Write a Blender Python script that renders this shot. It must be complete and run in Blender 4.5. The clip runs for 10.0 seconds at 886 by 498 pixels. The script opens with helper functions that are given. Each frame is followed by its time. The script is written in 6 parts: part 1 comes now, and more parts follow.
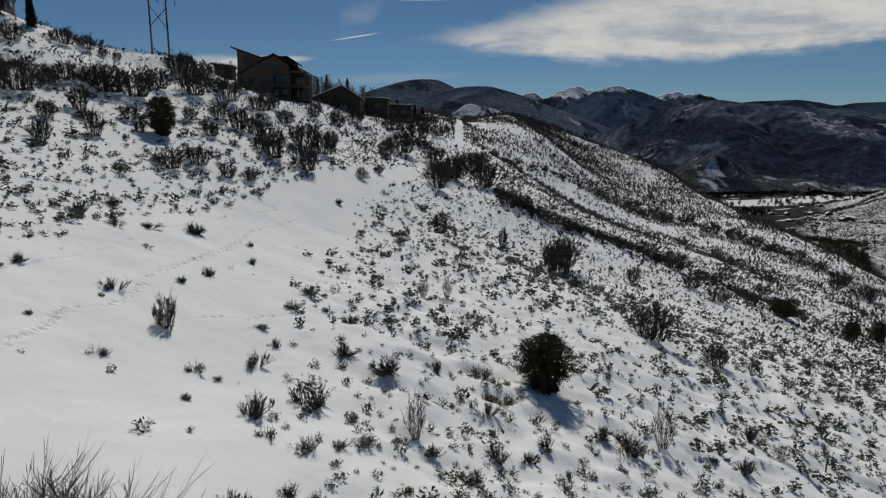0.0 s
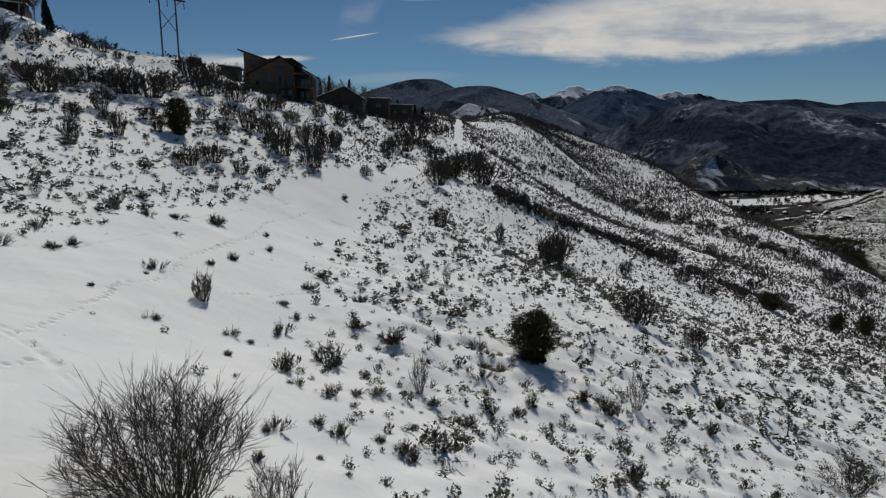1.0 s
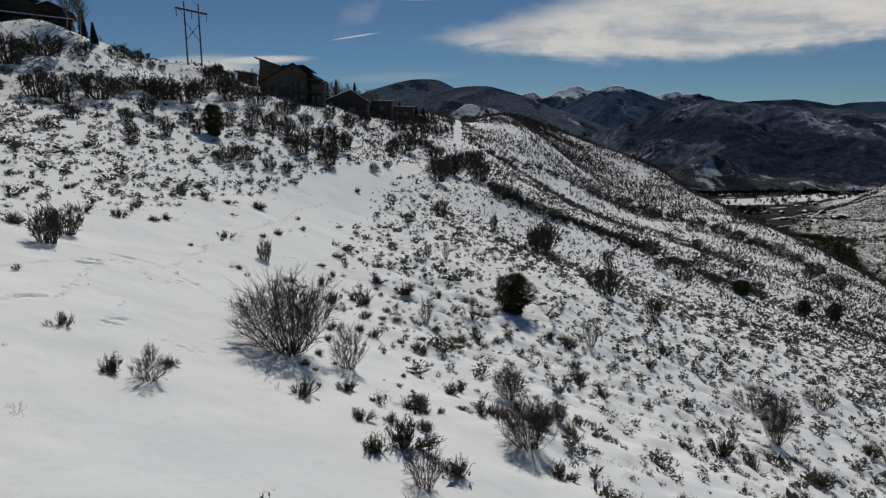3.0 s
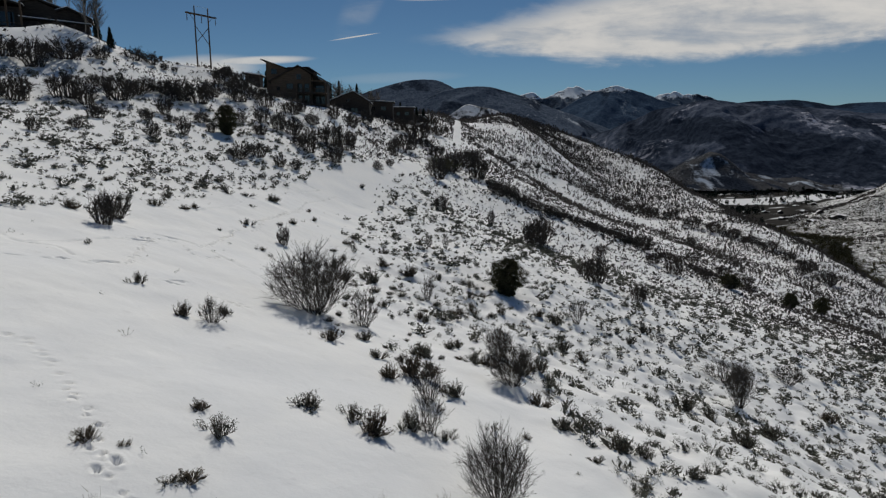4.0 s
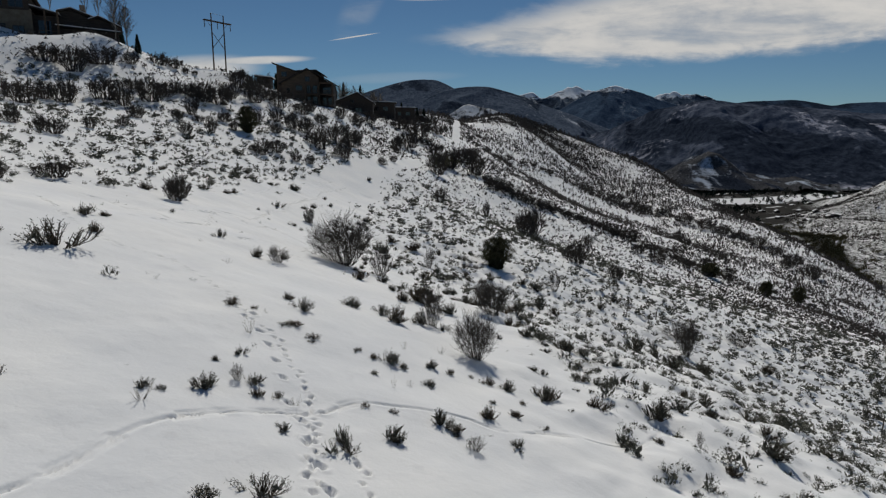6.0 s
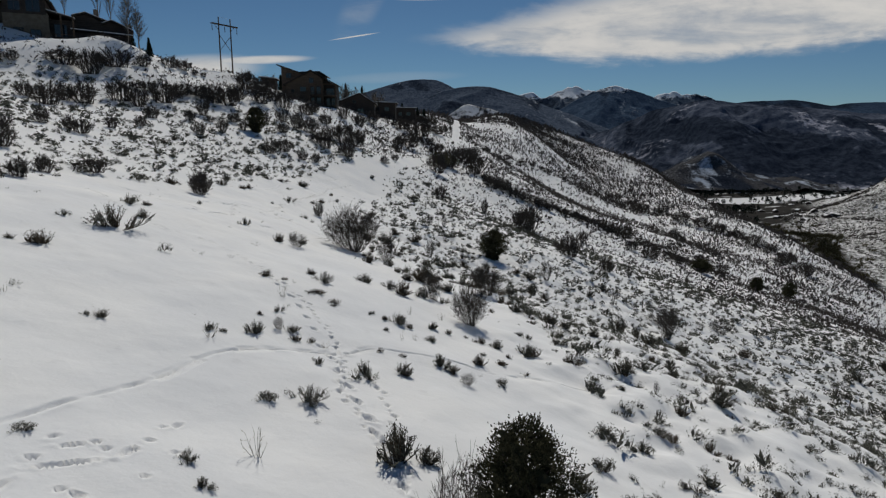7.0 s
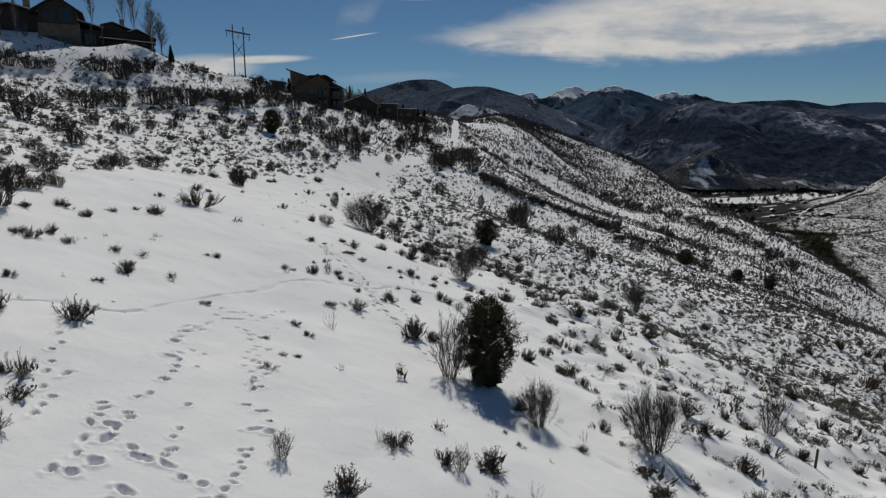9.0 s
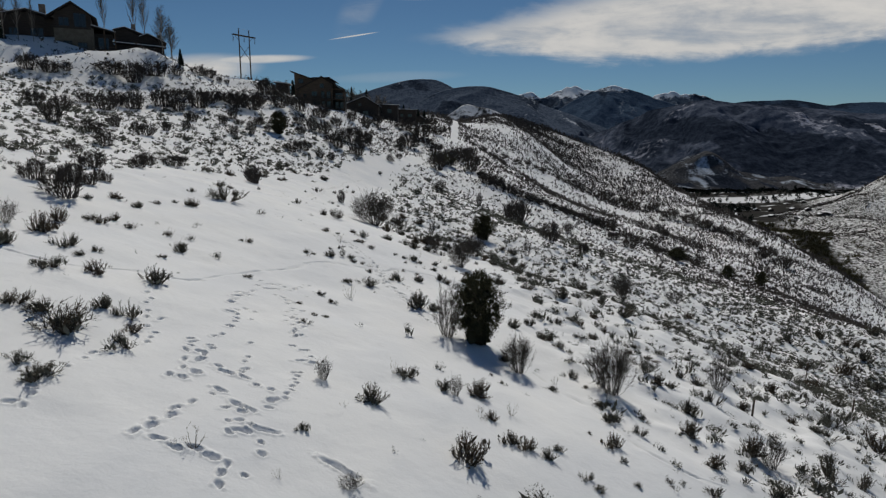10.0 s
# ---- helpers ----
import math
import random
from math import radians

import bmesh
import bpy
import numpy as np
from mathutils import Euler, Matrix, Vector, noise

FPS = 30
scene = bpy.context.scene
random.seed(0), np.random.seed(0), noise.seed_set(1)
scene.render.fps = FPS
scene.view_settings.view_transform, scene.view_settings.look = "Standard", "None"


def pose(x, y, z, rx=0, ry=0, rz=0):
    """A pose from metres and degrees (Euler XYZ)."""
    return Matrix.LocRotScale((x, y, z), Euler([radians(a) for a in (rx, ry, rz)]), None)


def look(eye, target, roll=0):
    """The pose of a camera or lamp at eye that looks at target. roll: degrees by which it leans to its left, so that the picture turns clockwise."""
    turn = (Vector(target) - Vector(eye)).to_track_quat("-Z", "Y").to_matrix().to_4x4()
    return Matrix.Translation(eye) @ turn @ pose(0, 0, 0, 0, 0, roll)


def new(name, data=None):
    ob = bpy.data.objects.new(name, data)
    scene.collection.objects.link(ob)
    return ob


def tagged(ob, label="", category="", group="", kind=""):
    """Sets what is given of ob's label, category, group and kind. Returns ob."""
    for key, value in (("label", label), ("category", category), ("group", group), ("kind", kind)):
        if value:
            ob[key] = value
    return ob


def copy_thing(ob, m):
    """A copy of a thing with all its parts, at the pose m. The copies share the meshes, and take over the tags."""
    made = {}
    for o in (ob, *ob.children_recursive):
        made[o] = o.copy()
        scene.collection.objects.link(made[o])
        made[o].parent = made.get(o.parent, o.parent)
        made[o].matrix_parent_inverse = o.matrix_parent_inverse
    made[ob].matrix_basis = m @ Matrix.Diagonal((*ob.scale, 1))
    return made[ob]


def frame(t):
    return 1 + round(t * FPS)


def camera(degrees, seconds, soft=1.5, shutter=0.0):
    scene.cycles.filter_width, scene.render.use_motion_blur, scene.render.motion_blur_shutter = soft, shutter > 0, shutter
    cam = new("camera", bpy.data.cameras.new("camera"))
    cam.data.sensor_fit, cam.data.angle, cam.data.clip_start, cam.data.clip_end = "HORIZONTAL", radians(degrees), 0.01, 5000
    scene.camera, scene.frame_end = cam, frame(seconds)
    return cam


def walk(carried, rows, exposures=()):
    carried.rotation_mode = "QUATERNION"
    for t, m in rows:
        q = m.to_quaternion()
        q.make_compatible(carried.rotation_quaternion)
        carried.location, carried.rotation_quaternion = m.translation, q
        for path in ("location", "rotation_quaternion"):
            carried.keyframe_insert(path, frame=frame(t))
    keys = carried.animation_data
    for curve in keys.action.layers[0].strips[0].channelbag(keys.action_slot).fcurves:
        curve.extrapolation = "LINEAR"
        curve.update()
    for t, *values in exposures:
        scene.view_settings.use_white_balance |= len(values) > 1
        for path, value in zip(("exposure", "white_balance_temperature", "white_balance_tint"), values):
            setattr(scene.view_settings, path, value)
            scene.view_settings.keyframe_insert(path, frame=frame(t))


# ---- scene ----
cam = camera(70.0, 10.0, soft=1.25)
METRES, EYE, TILT, LEAN, TURN = 55.0, 10.0, -10.29, 0.0, 0.0
ROWS = [
    (0.0, 0.0000, 0.0000, 0.0000, 0.000, 0.000, -0.000),
    (0.5, 0.0001, -0.0377, -0.0073, -0.007, -0.022, 0.020),
    (1.0, -0.0001, -0.0838, -0.0160, -0.015, -0.037, 0.040),
    (1.5, -0.0000, -0.1377, -0.0254, -0.015, -0.037, 0.050),
    (2.0, 0.0000, -0.1941, -0.0342, -0.022, -0.037, 0.040),
    (2.5, -0.0001, -0.2497, -0.0421, -0.022, -0.037, 0.040),
    (4.0, -0.0004, -0.4025, -0.0740, -0.044, 0.000, 0.040),
    (4.5, 0.0001, -0.4516, -0.0857, -0.044, 0.015, 0.040),
    (5.0, 0.0001, -0.4997, -0.0962, -0.059, 0.007, 0.040),
    (5.5, 0.0004, -0.5463, -0.1057, -0.074, 0.000, 0.040),
    (7.0, 0.0011, -0.6820, -0.1304, -0.081, -0.022, -0.000),
    (7.5, 0.0013, -0.7256, -0.1382, -0.096, -0.037, -0.010),
    (8.0, 0.0015, -0.7737, -0.1467, -0.103, -0.037, -0.010),
    (8.5, 0.0015, -0.8232, -0.1546, -0.110, -0.044, -0.020),
    (9.0, 0.0015, -0.8732, -0.1622, -0.110, -0.044, -0.020),
    (9.5, 0.0018, -0.9234, -0.1697, -0.125, -0.052, -0.010),
    (10.0, 0.0018, -0.9703, -0.1761, -0.133, -0.066, -0.020),
]
walk(cam, [(t, pose(0, 0, EYE, TILT, LEAN, TURN) @ pose(METRES * x, METRES * y, METRES * z, 90 + pitch, roll, yaw)) for t, x, y, z, yaw, pitch, roll in ROWS],
     exposures=[(0.0, -0.87), (10.0, -0.87)])

# ---- sky, sun and exposure ----
SUN_AZ, SUN_EL = -3.0, 47.5          # degrees to the right of straight ahead, degrees above the horizon


class Nodes:
    """Short names for building a node tree."""

    def __init__(self, tree):
        self.tree = tree

    def add(self, kind, **values):
        n = self.tree.nodes.new(kind)
        for k, v in values.items():
            setattr(n, k, v)
        return n

    def put(self, socket, v):
        if isinstance(v, bpy.types.NodeSocket):
            self.tree.links.new(v, socket)
        elif v is not None:
            socket.default_value = v

    def math(self, op, a, b=None, c=None, clamp=False):
        n = self.add("ShaderNodeMath", operation=op, use_clamp=clamp)
        for s, v in zip(n.inputs, (a, b, c)):
            self.put(s, v)
        return n.outputs[0]

    def ramp(self, v, a, b, lo=0.0, hi=1.0):
        """Smooth step of v from lo at a to hi at b."""
        n = self.add("ShaderNodeMapRange", interpolation_type="SMOOTHSTEP")
        for s, x in zip(n.inputs, (v, a, b, lo, hi)):
            self.put(s, x)
        return n.outputs[0]

    def mix(self, f, a, b, blend="MIX"):
        n = self.add("ShaderNodeMix", data_type="RGBA", blend_type=blend)
        self.put(n.inputs[0], f)
        self.put(n.inputs[6], a)
        self.put(n.inputs[7], b)
        return n.outputs[2]

    def noise(self, vec, scale, detail=3.0, rough=0.55, distort=0.0):
        n = self.add("ShaderNodeTexNoise")
        self.put(n.inputs["Vector"], vec)
        for k, v in (("Scale", scale), ("Detail", detail), ("Roughness", rough), ("Distortion", distort)):
            self.put(n.inputs[k], v)
        return n.outputs["Fac"]

    def mapping(self, vec, loc=(0, 0, 0), rot=(0, 0, 0), scale=(1, 1, 1)):
        n = self.add("ShaderNodeMapping")
        self.put(n.inputs[0], vec)
        n.inputs[1].default_value, n.inputs[2].default_value, n.inputs[3].default_value = loc, [radians(a) for a in rot], scale
        return n.outputs[0]


def build_sky():
    world = bpy.data.worlds.new("sky")
    scene.world = world
    world.use_nodes = True
    world.node_tree.nodes.clear()
    n = Nodes(world.node_tree)
    sky = n.add("ShaderNodeTexSky", sky_type="NISHITA", sun_disc=False, sun_elevation=radians(SUN_EL), sun_rotation=radians(SUN_AZ), altitude=2400.0, air_density=1.0, dust_density=0.0, ozone_density=3.0)
    d = n.add("ShaderNodeTexCoord").outputs["Generated"]
    xyz = n.add("ShaderNodeSeparateXYZ")
    n.put(xyz.inputs[0], d)
    ahead = n.math("MAXIMUM", xyz.outputs[1], 0.02)
    u = n.math("DIVIDE", xyz.outputs[0], ahead)      # the sky ahead as a flat picture: right
    v = n.math("DIVIDE", xyz.outputs[2], ahead)      # and up
    flat = n.add("ShaderNodeCombineXYZ")
    n.put(flat.inputs[0], u)
    n.put(flat.inputs[1], v)
    flat = flat.outputs[0]

    def streak(cu, cv, half_u, half_v, turn, soft=1.0):
        m = n.mapping(flat, rot=(0, 0, 0))
        s = n.add("ShaderNodeVectorMath", operation="SUBTRACT")
        n.put(s.inputs[0], m)
        s.inputs[1].default_value = (cu, cv, 0)
        r = n.mapping(s.outputs[0], rot=(0, 0, -turn))
        q = n.add("ShaderNodeSeparateXYZ")
        n.put(q.inputs[0], r)
        a = n.math("DIVIDE", q.outputs[0], half_u)
        b = n.math("DIVIDE", q.outputs[1], half_v)
        r2 = n.math("ADD", n.math("MULTIPLY", a, a), n.math("MULTIPLY", b, b))
        return n.ramp(r2, 1.0, 1.0 - soft)

    fibre = n.noise(n.mapping(flat, rot=(0, 0, -8), scale=(2.2, 13.0, 1)), 2.0, 6.0, 0.62, 0.6)
    puff = n.noise(n.mapping(flat, rot=(0, 0, -14), scale=(5.0, 12.0, 1)), 2.4, 5.0, 0.6, 0.3)
    wob = n.math("MULTIPLY", n.math("SUBTRACT", fibre, 0.5), 0.045)
    wob2 = n.math("MULTIPLY", n.math("SUBTRACT", puff, 0.5), 0.03)
    vv = n.math("ADD", n.math("ADD", v, wob), wob2)
    # the great bank of high cloud: its lower edge, a shallow bow, and its upper edge, which climbs to the right
    bow = n.math("SUBTRACT", u, 0.31)
    low = n.math("ADD", 0.107, n.math("MULTIPLY", n.math("MULTIPLY", bow, bow), 0.235))
    top = n.math("ADD", 0.148, n.math("MULTIPLY", u, 0.27))
    under = n.ramp(n.math("SUBTRACT", vv, low), -0.006, 0.022)
    over = n.ramp(n.math("SUBTRACT", top, vv), -0.012, 0.03)
    bank = n.math("MULTIPLY", under, over)
    thin = n.ramp(n.math("ADD", n.math("MULTIPLY", fibre, 0.6), n.math("MULTIPLY", puff, 0.5)), 0.3, 0.62, 0.62, 1.0)
    bank = n.math("MULTIPLY", bank, thin)
    left = n.math("MAXIMUM", streak(-0.41, 0.088, 0.15, 0.031, 6.0, 0.85), n.math("MULTIPLY", streak(-0.285, 0.1105, 0.10, 0.0075, 2.0, 0.9), 0.9))
    left = n.math("MULTIPLY", left, n.ramp(fibre, 0.2, 0.5, 0.45, 1.0))
    wisps = n.math("MULTIPLY", streak(-0.12, 0.19, 0.07, 0.03, 55, 1.0), n.ramp(fibre, 0.35, 0.75, 0.0, 0.25))
    wisps = n.math("ADD", wisps, n.math("MULTIPLY", streak(-0.07, 0.085, 0.12, 0.01, 2, 1.0), 0.13))
    trails = n.math("MAXIMUM", streak(-0.133, 0.145, 0.044, 0.0013, 8.5, 1.0), n.math("MULTIPLY", streak(0.012, 0.201, 0.088, 0.0036, 2.5, 1.0), 0.6))
    trails = n.math("MAXIMUM", trails, n.math("MULTIPLY", streak(0.15, 0.2125, 0.045, 0.0016, -6.5, 1.0), 0.95))
    cover = n.math("MAXIMUM", n.math("MAXIMUM", bank, left), n.math("MAXIMUM", wisps, trails), clamp=True)
    shade = n.ramp(n.math("ADD", n.math("MULTIPLY", fibre, 0.5), n.math("MULTIPLY", puff, 0.5)), 0.25, 0.75)
    white = n.mix(shade, (12.0, 12.4, 12.8, 1), (19.3, 18.6, 17.5, 1))
    cover = n.math("MULTIPLY", cover, n.ramp(xyz.outputs[1], 0.05, 0.3))
    deep = n.mix(1.0, sky.outputs[0], (0.76, 0.99, 1.10, 1), "MULTIPLY")      # the thin clear air of a high valley
    lit = n.mix(n.math("MULTIPLY", cover, 0.95), deep, white)
    back = n.add("ShaderNodeBackground")
    n.put(back.inputs[0], lit)
    back.inputs[1].default_value = 0.062
    n.tree.links.new(back.outputs[0], n.add("ShaderNodeOutputWorld").inputs[0])


build_sky()
sun = new("sun", bpy.data.lights.new("sun", "SUN"))
sun.data.energy, sun.data.angle, sun.data.color = 4.5, radians(0.53), (1.0, 0.955, 0.85)
_a, _e = radians(SUN_AZ), radians(SUN_EL)
sun.matrix_world = look((0, 0, 0), (-math.sin(_a) * math.cos(_e), -math.cos(_a) * math.cos(_e), -math.sin(_e)))

# ---- materials ----
def material(name, rough=0.8, metal=0.0, spec=0.3):
    m = bpy.data.materials.new(name)
    m.use_nodes = True
    n = Nodes(m.node_tree)
    bsdf = m.node_tree.nodes["Principled BSDF"]
    bsdf.inputs["Roughness"].default_value, bsdf.inputs["Metallic"].default_value = rough, metal
    bsdf.inputs["Specular IOR Level"].default_value = spec
    return m, n, bsdf


def bump(n, bsdf, height, strength, distance):
    b = n.add("ShaderNodeBump")
    b.inputs["Strength"].default_value, b.inputs["Distance"].default_value = strength, distance
    n.put(b.inputs["Height"], height)
    n.put(bsdf.inputs["Normal"], b.outputs[0])


def place(n):
    return n.add("ShaderNodeNewGeometry").outputs["Position"]


def snow_field():
    """Wind-packed snow; beyond the near slope low sage shows through it as dark flecks."""
    m, n, b = material("snow", 1.0, spec=0.0)
    p = place(n)
    big, mid, fine = n.noise(p, 0.18, 3), n.noise(p, 1.6, 4), n.noise(p, 14.0, 4)
    col = n.mix(n.ramp(big, 0.3, 0.7), (0.83, 0.84, 0.86, 1), (0.90, 0.90, 0.90, 1))
    col = n.mix(n.ramp(mid, 0.62, 0.78, 0.0, 0.3), col, (0.66, 0.66, 0.67, 1))
    # flecks of dry grass and sage tips
    q = n.add("ShaderNodeSeparateXYZ")
    n.put(q.inputs[0], p)
    far = n.ramp(q.outputs[1], 400.0, 600.0)
    far = n.math("MAXIMUM", far, n.ramp(q.outputs[0], 200.0, 280.0))
    fleck = n.noise(p, 0.42, 5, 0.75)
    patch = n.noise(p, 0.03, 4, 0.6)
    cut = n.math("SUBTRACT", 0.57, n.math("MULTIPLY", patch, 0.22))
    veg = n.math("MULTIPLY", n.ramp(n.math("SUBTRACT", fleck, cut), 0.0, 0.05), far)
    veg = n.math("MULTIPLY", veg, 0.95)
    col = n.mix(veg, col, (0.045, 0.042, 0.033, 1))
    # the valley floor and the creek: brown brush, and one long open meadow under snow
    floor = n.math("MULTIPLY", n.ramp(q.outputs[2], -126.0, -138.0), n.ramp(q.outputs[1], 800.0, 950.0))
    wavy = n.math("MULTIPLY", n.math("SUBTRACT", n.noise(p, 0.006, 4, 0.6), 0.5), 190.0)
    off = n.math("ABSOLUTE", n.math("ADD", n.math("SUBTRACT", q.outputs[1], 1500.0), wavy))
    meadow = n.ramp(off, 66.0, 52.0)
    patchy = n.ramp(n.noise(n.mapping(p, scale=(1.0, 1.8, 1.0)), 0.011, 5, 0.65), 0.55, 0.60, 0.0, 0.85)
    meadow = n.math("MAXIMUM", meadow, patchy)
    creek = n.math("ABSOLUTE", n.math("SUBTRACT", q.outputs[0], n.math("ADD", n.math("MULTIPLY", q.outputs[1], 0.40), 140.0)))
    creek = n.math("ADD", creek, n.math("MULTIPLY", n.math("SUBTRACT", n.noise(p, 0.03, 4, 0.6), 0.5), 60.0))
    creek = n.math("MULTIPLY", n.ramp(creek, 22.0, 10.0), n.math("MULTIPLY", n.ramp(q.outputs[1], 300.0, 420.0), n.ramp(q.outputs[2], -70.0, -85.0)))
    brush = n.mix(n.noise(p, 0.05, 5, 0.7), (0.020, 0.021, 0.023, 1), (0.060, 0.056, 0.050, 1))
    col = n.mix(creek, col, brush)
    valley = n.mix(meadow, brush, (0.74, 0.75, 0.77, 1))
    col = n.mix(floor, col, valley)
    n.put(b.inputs["Base Color"], col)
    h = n.math("ADD", n.math("MULTIPLY", mid, 0.7), n.math("MULTIPLY", fine, 0.10))
    bump(n, b, h, 0.45, 0.12)
    return m


def plain(name, a, c, scale, rough=0.8, spec=0.3, bumpy=0.0, metal=0.0, stretch=(1, 1, 1), island=0.0):
    """Two tones by noise at two scales, with a little difference from piece to piece."""
    m, n, b = material(name, rough, metal, spec)
    p = n.mapping(n.add("ShaderNodeTexCoord").outputs["Object"], scale=stretch)
    f = n.math("ADD", n.math("MULTIPLY", n.noise(p, scale, 4, 0.6), 0.65), n.math("MULTIPLY", n.noise(p, scale * 7, 3, 0.6), 0.35))
    f = n.ramp(f, 0.3, 0.7)
    if island:
        g = n.add("ShaderNodeNewGeometry").outputs["Random Per Island"]
        f = n.math("ADD", n.math("MULTIPLY", f, 1 - island), n.math("MULTIPLY", g, island))
    n.put(b.inputs["Base Color"], n.mix(f, (*a, 1), (*c, 1)))
    if bumpy:
        bump(n, b, f, 0.6, bumpy)
    return m


SNOW = snow_field()
ROOF_SNOW = plain("roof_snow", (0.74, 0.75, 0.78), (0.86, 0.86, 0.87), 1.2, 0.85, 0.08, 0.05)
SAGE_LEAF = plain("sage_leaf", (0.060, 0.060, 0.050), (0.205, 0.203, 0.165), 3.0, 1.0, 0.0, island=0.6)
BROWN_LEAF = plain("bitterbrush_leaf", (0.058, 0.048, 0.037), (0.185, 0.15, 0.112), 3.0, 1.0, 0.0, island=0.6)
SAGE_STEM = plain("sage_stem", (0.045, 0.038, 0.030), (0.12, 0.10, 0.08), 6.0, 1.0, 0.0, island=0.4)
TWIG = plain("twig_bark", (0.040, 0.036, 0.033), (0.125, 0.112, 0.10), 5.0, 0.95, 0.03, island=0.5)
OAK_TWIG = plain("oak_twig_bark", (0.042, 0.038, 0.035), (0.125, 0.11, 0.10), 5.0, 1.0, 0.0, island=0.5)
GRASS = plain("dry_grass", (0.20, 0.17, 0.11), (0.40, 0.34, 0.24), 5.0, 0.9, 0.1, island=0.6)
JUNIPER = plain("juniper_leaf", (0.030, 0.031, 0.018), (0.105, 0.098, 0.058), 2.0, 0.95, 0.02, island=0.6)
SPRUCE = plain("spruce_needle", (0.010, 0.016, 0.013), (0.035, 0.048, 0.038), 2.0, 0.95, 0.02, island=0.6)
BARK = plain("tree_bark", (0.06, 0.048, 0.038), (0.15, 0.12, 0.095), 8.0, 0.9, 0.1, 0.01, stretch=(1, 1, 0.3))
ASPEN_BARK = plain("aspen_bark", (0.17, 0.15, 0.13), (0.36, 0.33, 0.29), 4.0, 0.85, 0.15, island=0.4)
POLE_WOOD = plain("pole_wood", (0.05, 0.04, 0.032), (0.13, 0.10, 0.08), 3.0, 0.85, 0.15, stretch=(1, 1, 0.1))

# ---- the lie of the land ----
# heights of the hillside: cross sections at a distance ahead, each over SECTION_X
SECTION_X = (-150, -90, -62, -38, -12, 12, 45, 110, 165, 300)
SECTIONS = {
    -70: (47.0, 28.9, 20.3, 12.3, 2.7, -6.9, -23.4, -57.7, -80.2, -114.6),
    -20: (47.6, 26.6, 17.7, 11.6, 4.7, -2.5, -16.0, -48.3, -69.8, -111.3),
    20: (48.4, 24.6, 16.0, 9.2, 1.5, -6.9, -19.4, -42.8, -59.8, -117.3),
    60: (48.8, 23.7, 15.9, 10.5, -0.1, -6.5, -17.8, -37.0, -60.6, -112.2),
    100: (45.8, 32.5, 27.2, 15.1, 4.7, -8.0, -19.1, -39.3, -60.7, -117.8),
    135: (36.0, 22.2, 23.0, 20.8, 5.2, -2.3, -16.9, -40.9, -64.6, -112.6),
    180: (24.7, 14.2, 15.7, 18.6, 11.4, 1.5, -14.6, -37.8, -57.5, -118.2),
    260: (10.3, 8.4, 12.2, 16.4, 15.2, 8.3, -13.5, -38.7, -45.4, -110.8),
    420: (6.0, 8.9, 12.2, 16.8, 22.9, 17.7, 18.8, -24.5, -31.1, -97.3),
    620: (6.0, 5.5, -4.5, 7.8, 12.3, 13.6, 19.9, 10.0, -25.0, -82.0),
}
SX = np.array(SECTION_X + (500,), float)
SY = np.array(tuple(SECTIONS) + (850,), float)
SZ = np.array([row + (far,) for row, far in zip(SECTIONS.values(), (-105, -104, -103, -102, -101, -100, -98, -96, -96, -108))] + [(-69.0,) * 8 + (-72.0, -122.0, -132.0)])


def spline_weights(k, q):
    """Weights of the knots k for smooth interpolation at the places q."""
    q, n = np.clip(q, k[0], k[-1]), len(k)
    slope = np.zeros((n, n))
    for i in range(n):
        if 0 < i < n - 1:
            a, b = k[i] - k[i - 1], k[i + 1] - k[i]
            slope[i, i - 1:i + 2] = -b / (a + b) / a, b / (a + b) / a - a / (a + b) / b, a / (a + b) / b
        else:
            a, b = max(i - 1, 0), min(i + 1, n - 1)
            slope[i, a], slope[i, b] = -1 / (k[b] - k[a]), 1 / (k[b] - k[a])
    j = np.clip(np.searchsorted(k, q, side="right") - 1, 0, n - 2)
    h = k[j + 1] - k[j]
    t, r = (q - k[j]) / h, np.arange(len(q))
    w = np.zeros((len(q), n))
    w[r, j] += 2 * t**3 - 3 * t**2 + 1
    w[r, j + 1] += 3 * t**2 - 2 * t**3
    return w + ((t**3 - 2 * t**2 + t) * h)[:, None] * slope[j] + ((t**3 - t**2) * h)[:, None] * slope[j + 1]


def vnoise(x, y, seed=0):
    """Smooth value noise between -1 and 1, one cell a unit."""
    xi, yi = np.floor(x).astype(np.int64), np.floor(y).astype(np.int64)
    fx, fy = x - xi, y - yi
    fx, fy = fx * fx * (3 - 2 * fx), fy * fy * (3 - 2 * fy)

    def cell(a, b):
        h = (a * 374761393 + b * 668265263 + seed * 974634777) & 0xFFFFFFFF
        h = ((h ^ (h >> 13)) * 1274126177) & 0xFFFFFFFF
        return ((h ^ (h >> 16)) & 0xFFFF) / 32767.5 - 1.0

    return (cell(xi, yi) * (1 - fx) + cell(xi + 1, yi) * fx) * (1 - fy) + (cell(xi, yi + 1) * (1 - fx) + cell(xi + 1, yi + 1) * fx) * fy


def hump(x, y, cx, cy, rx, ry, turn=0.0):
    c, s = math.cos(radians(turn)), math.sin(radians(turn))
    a, b = ((x - cx) * c + (y - cy) * s) / rx, (-(x - cx) * s + (y - cy) * c) / ry
    return np.exp(-(a * a + b * b))


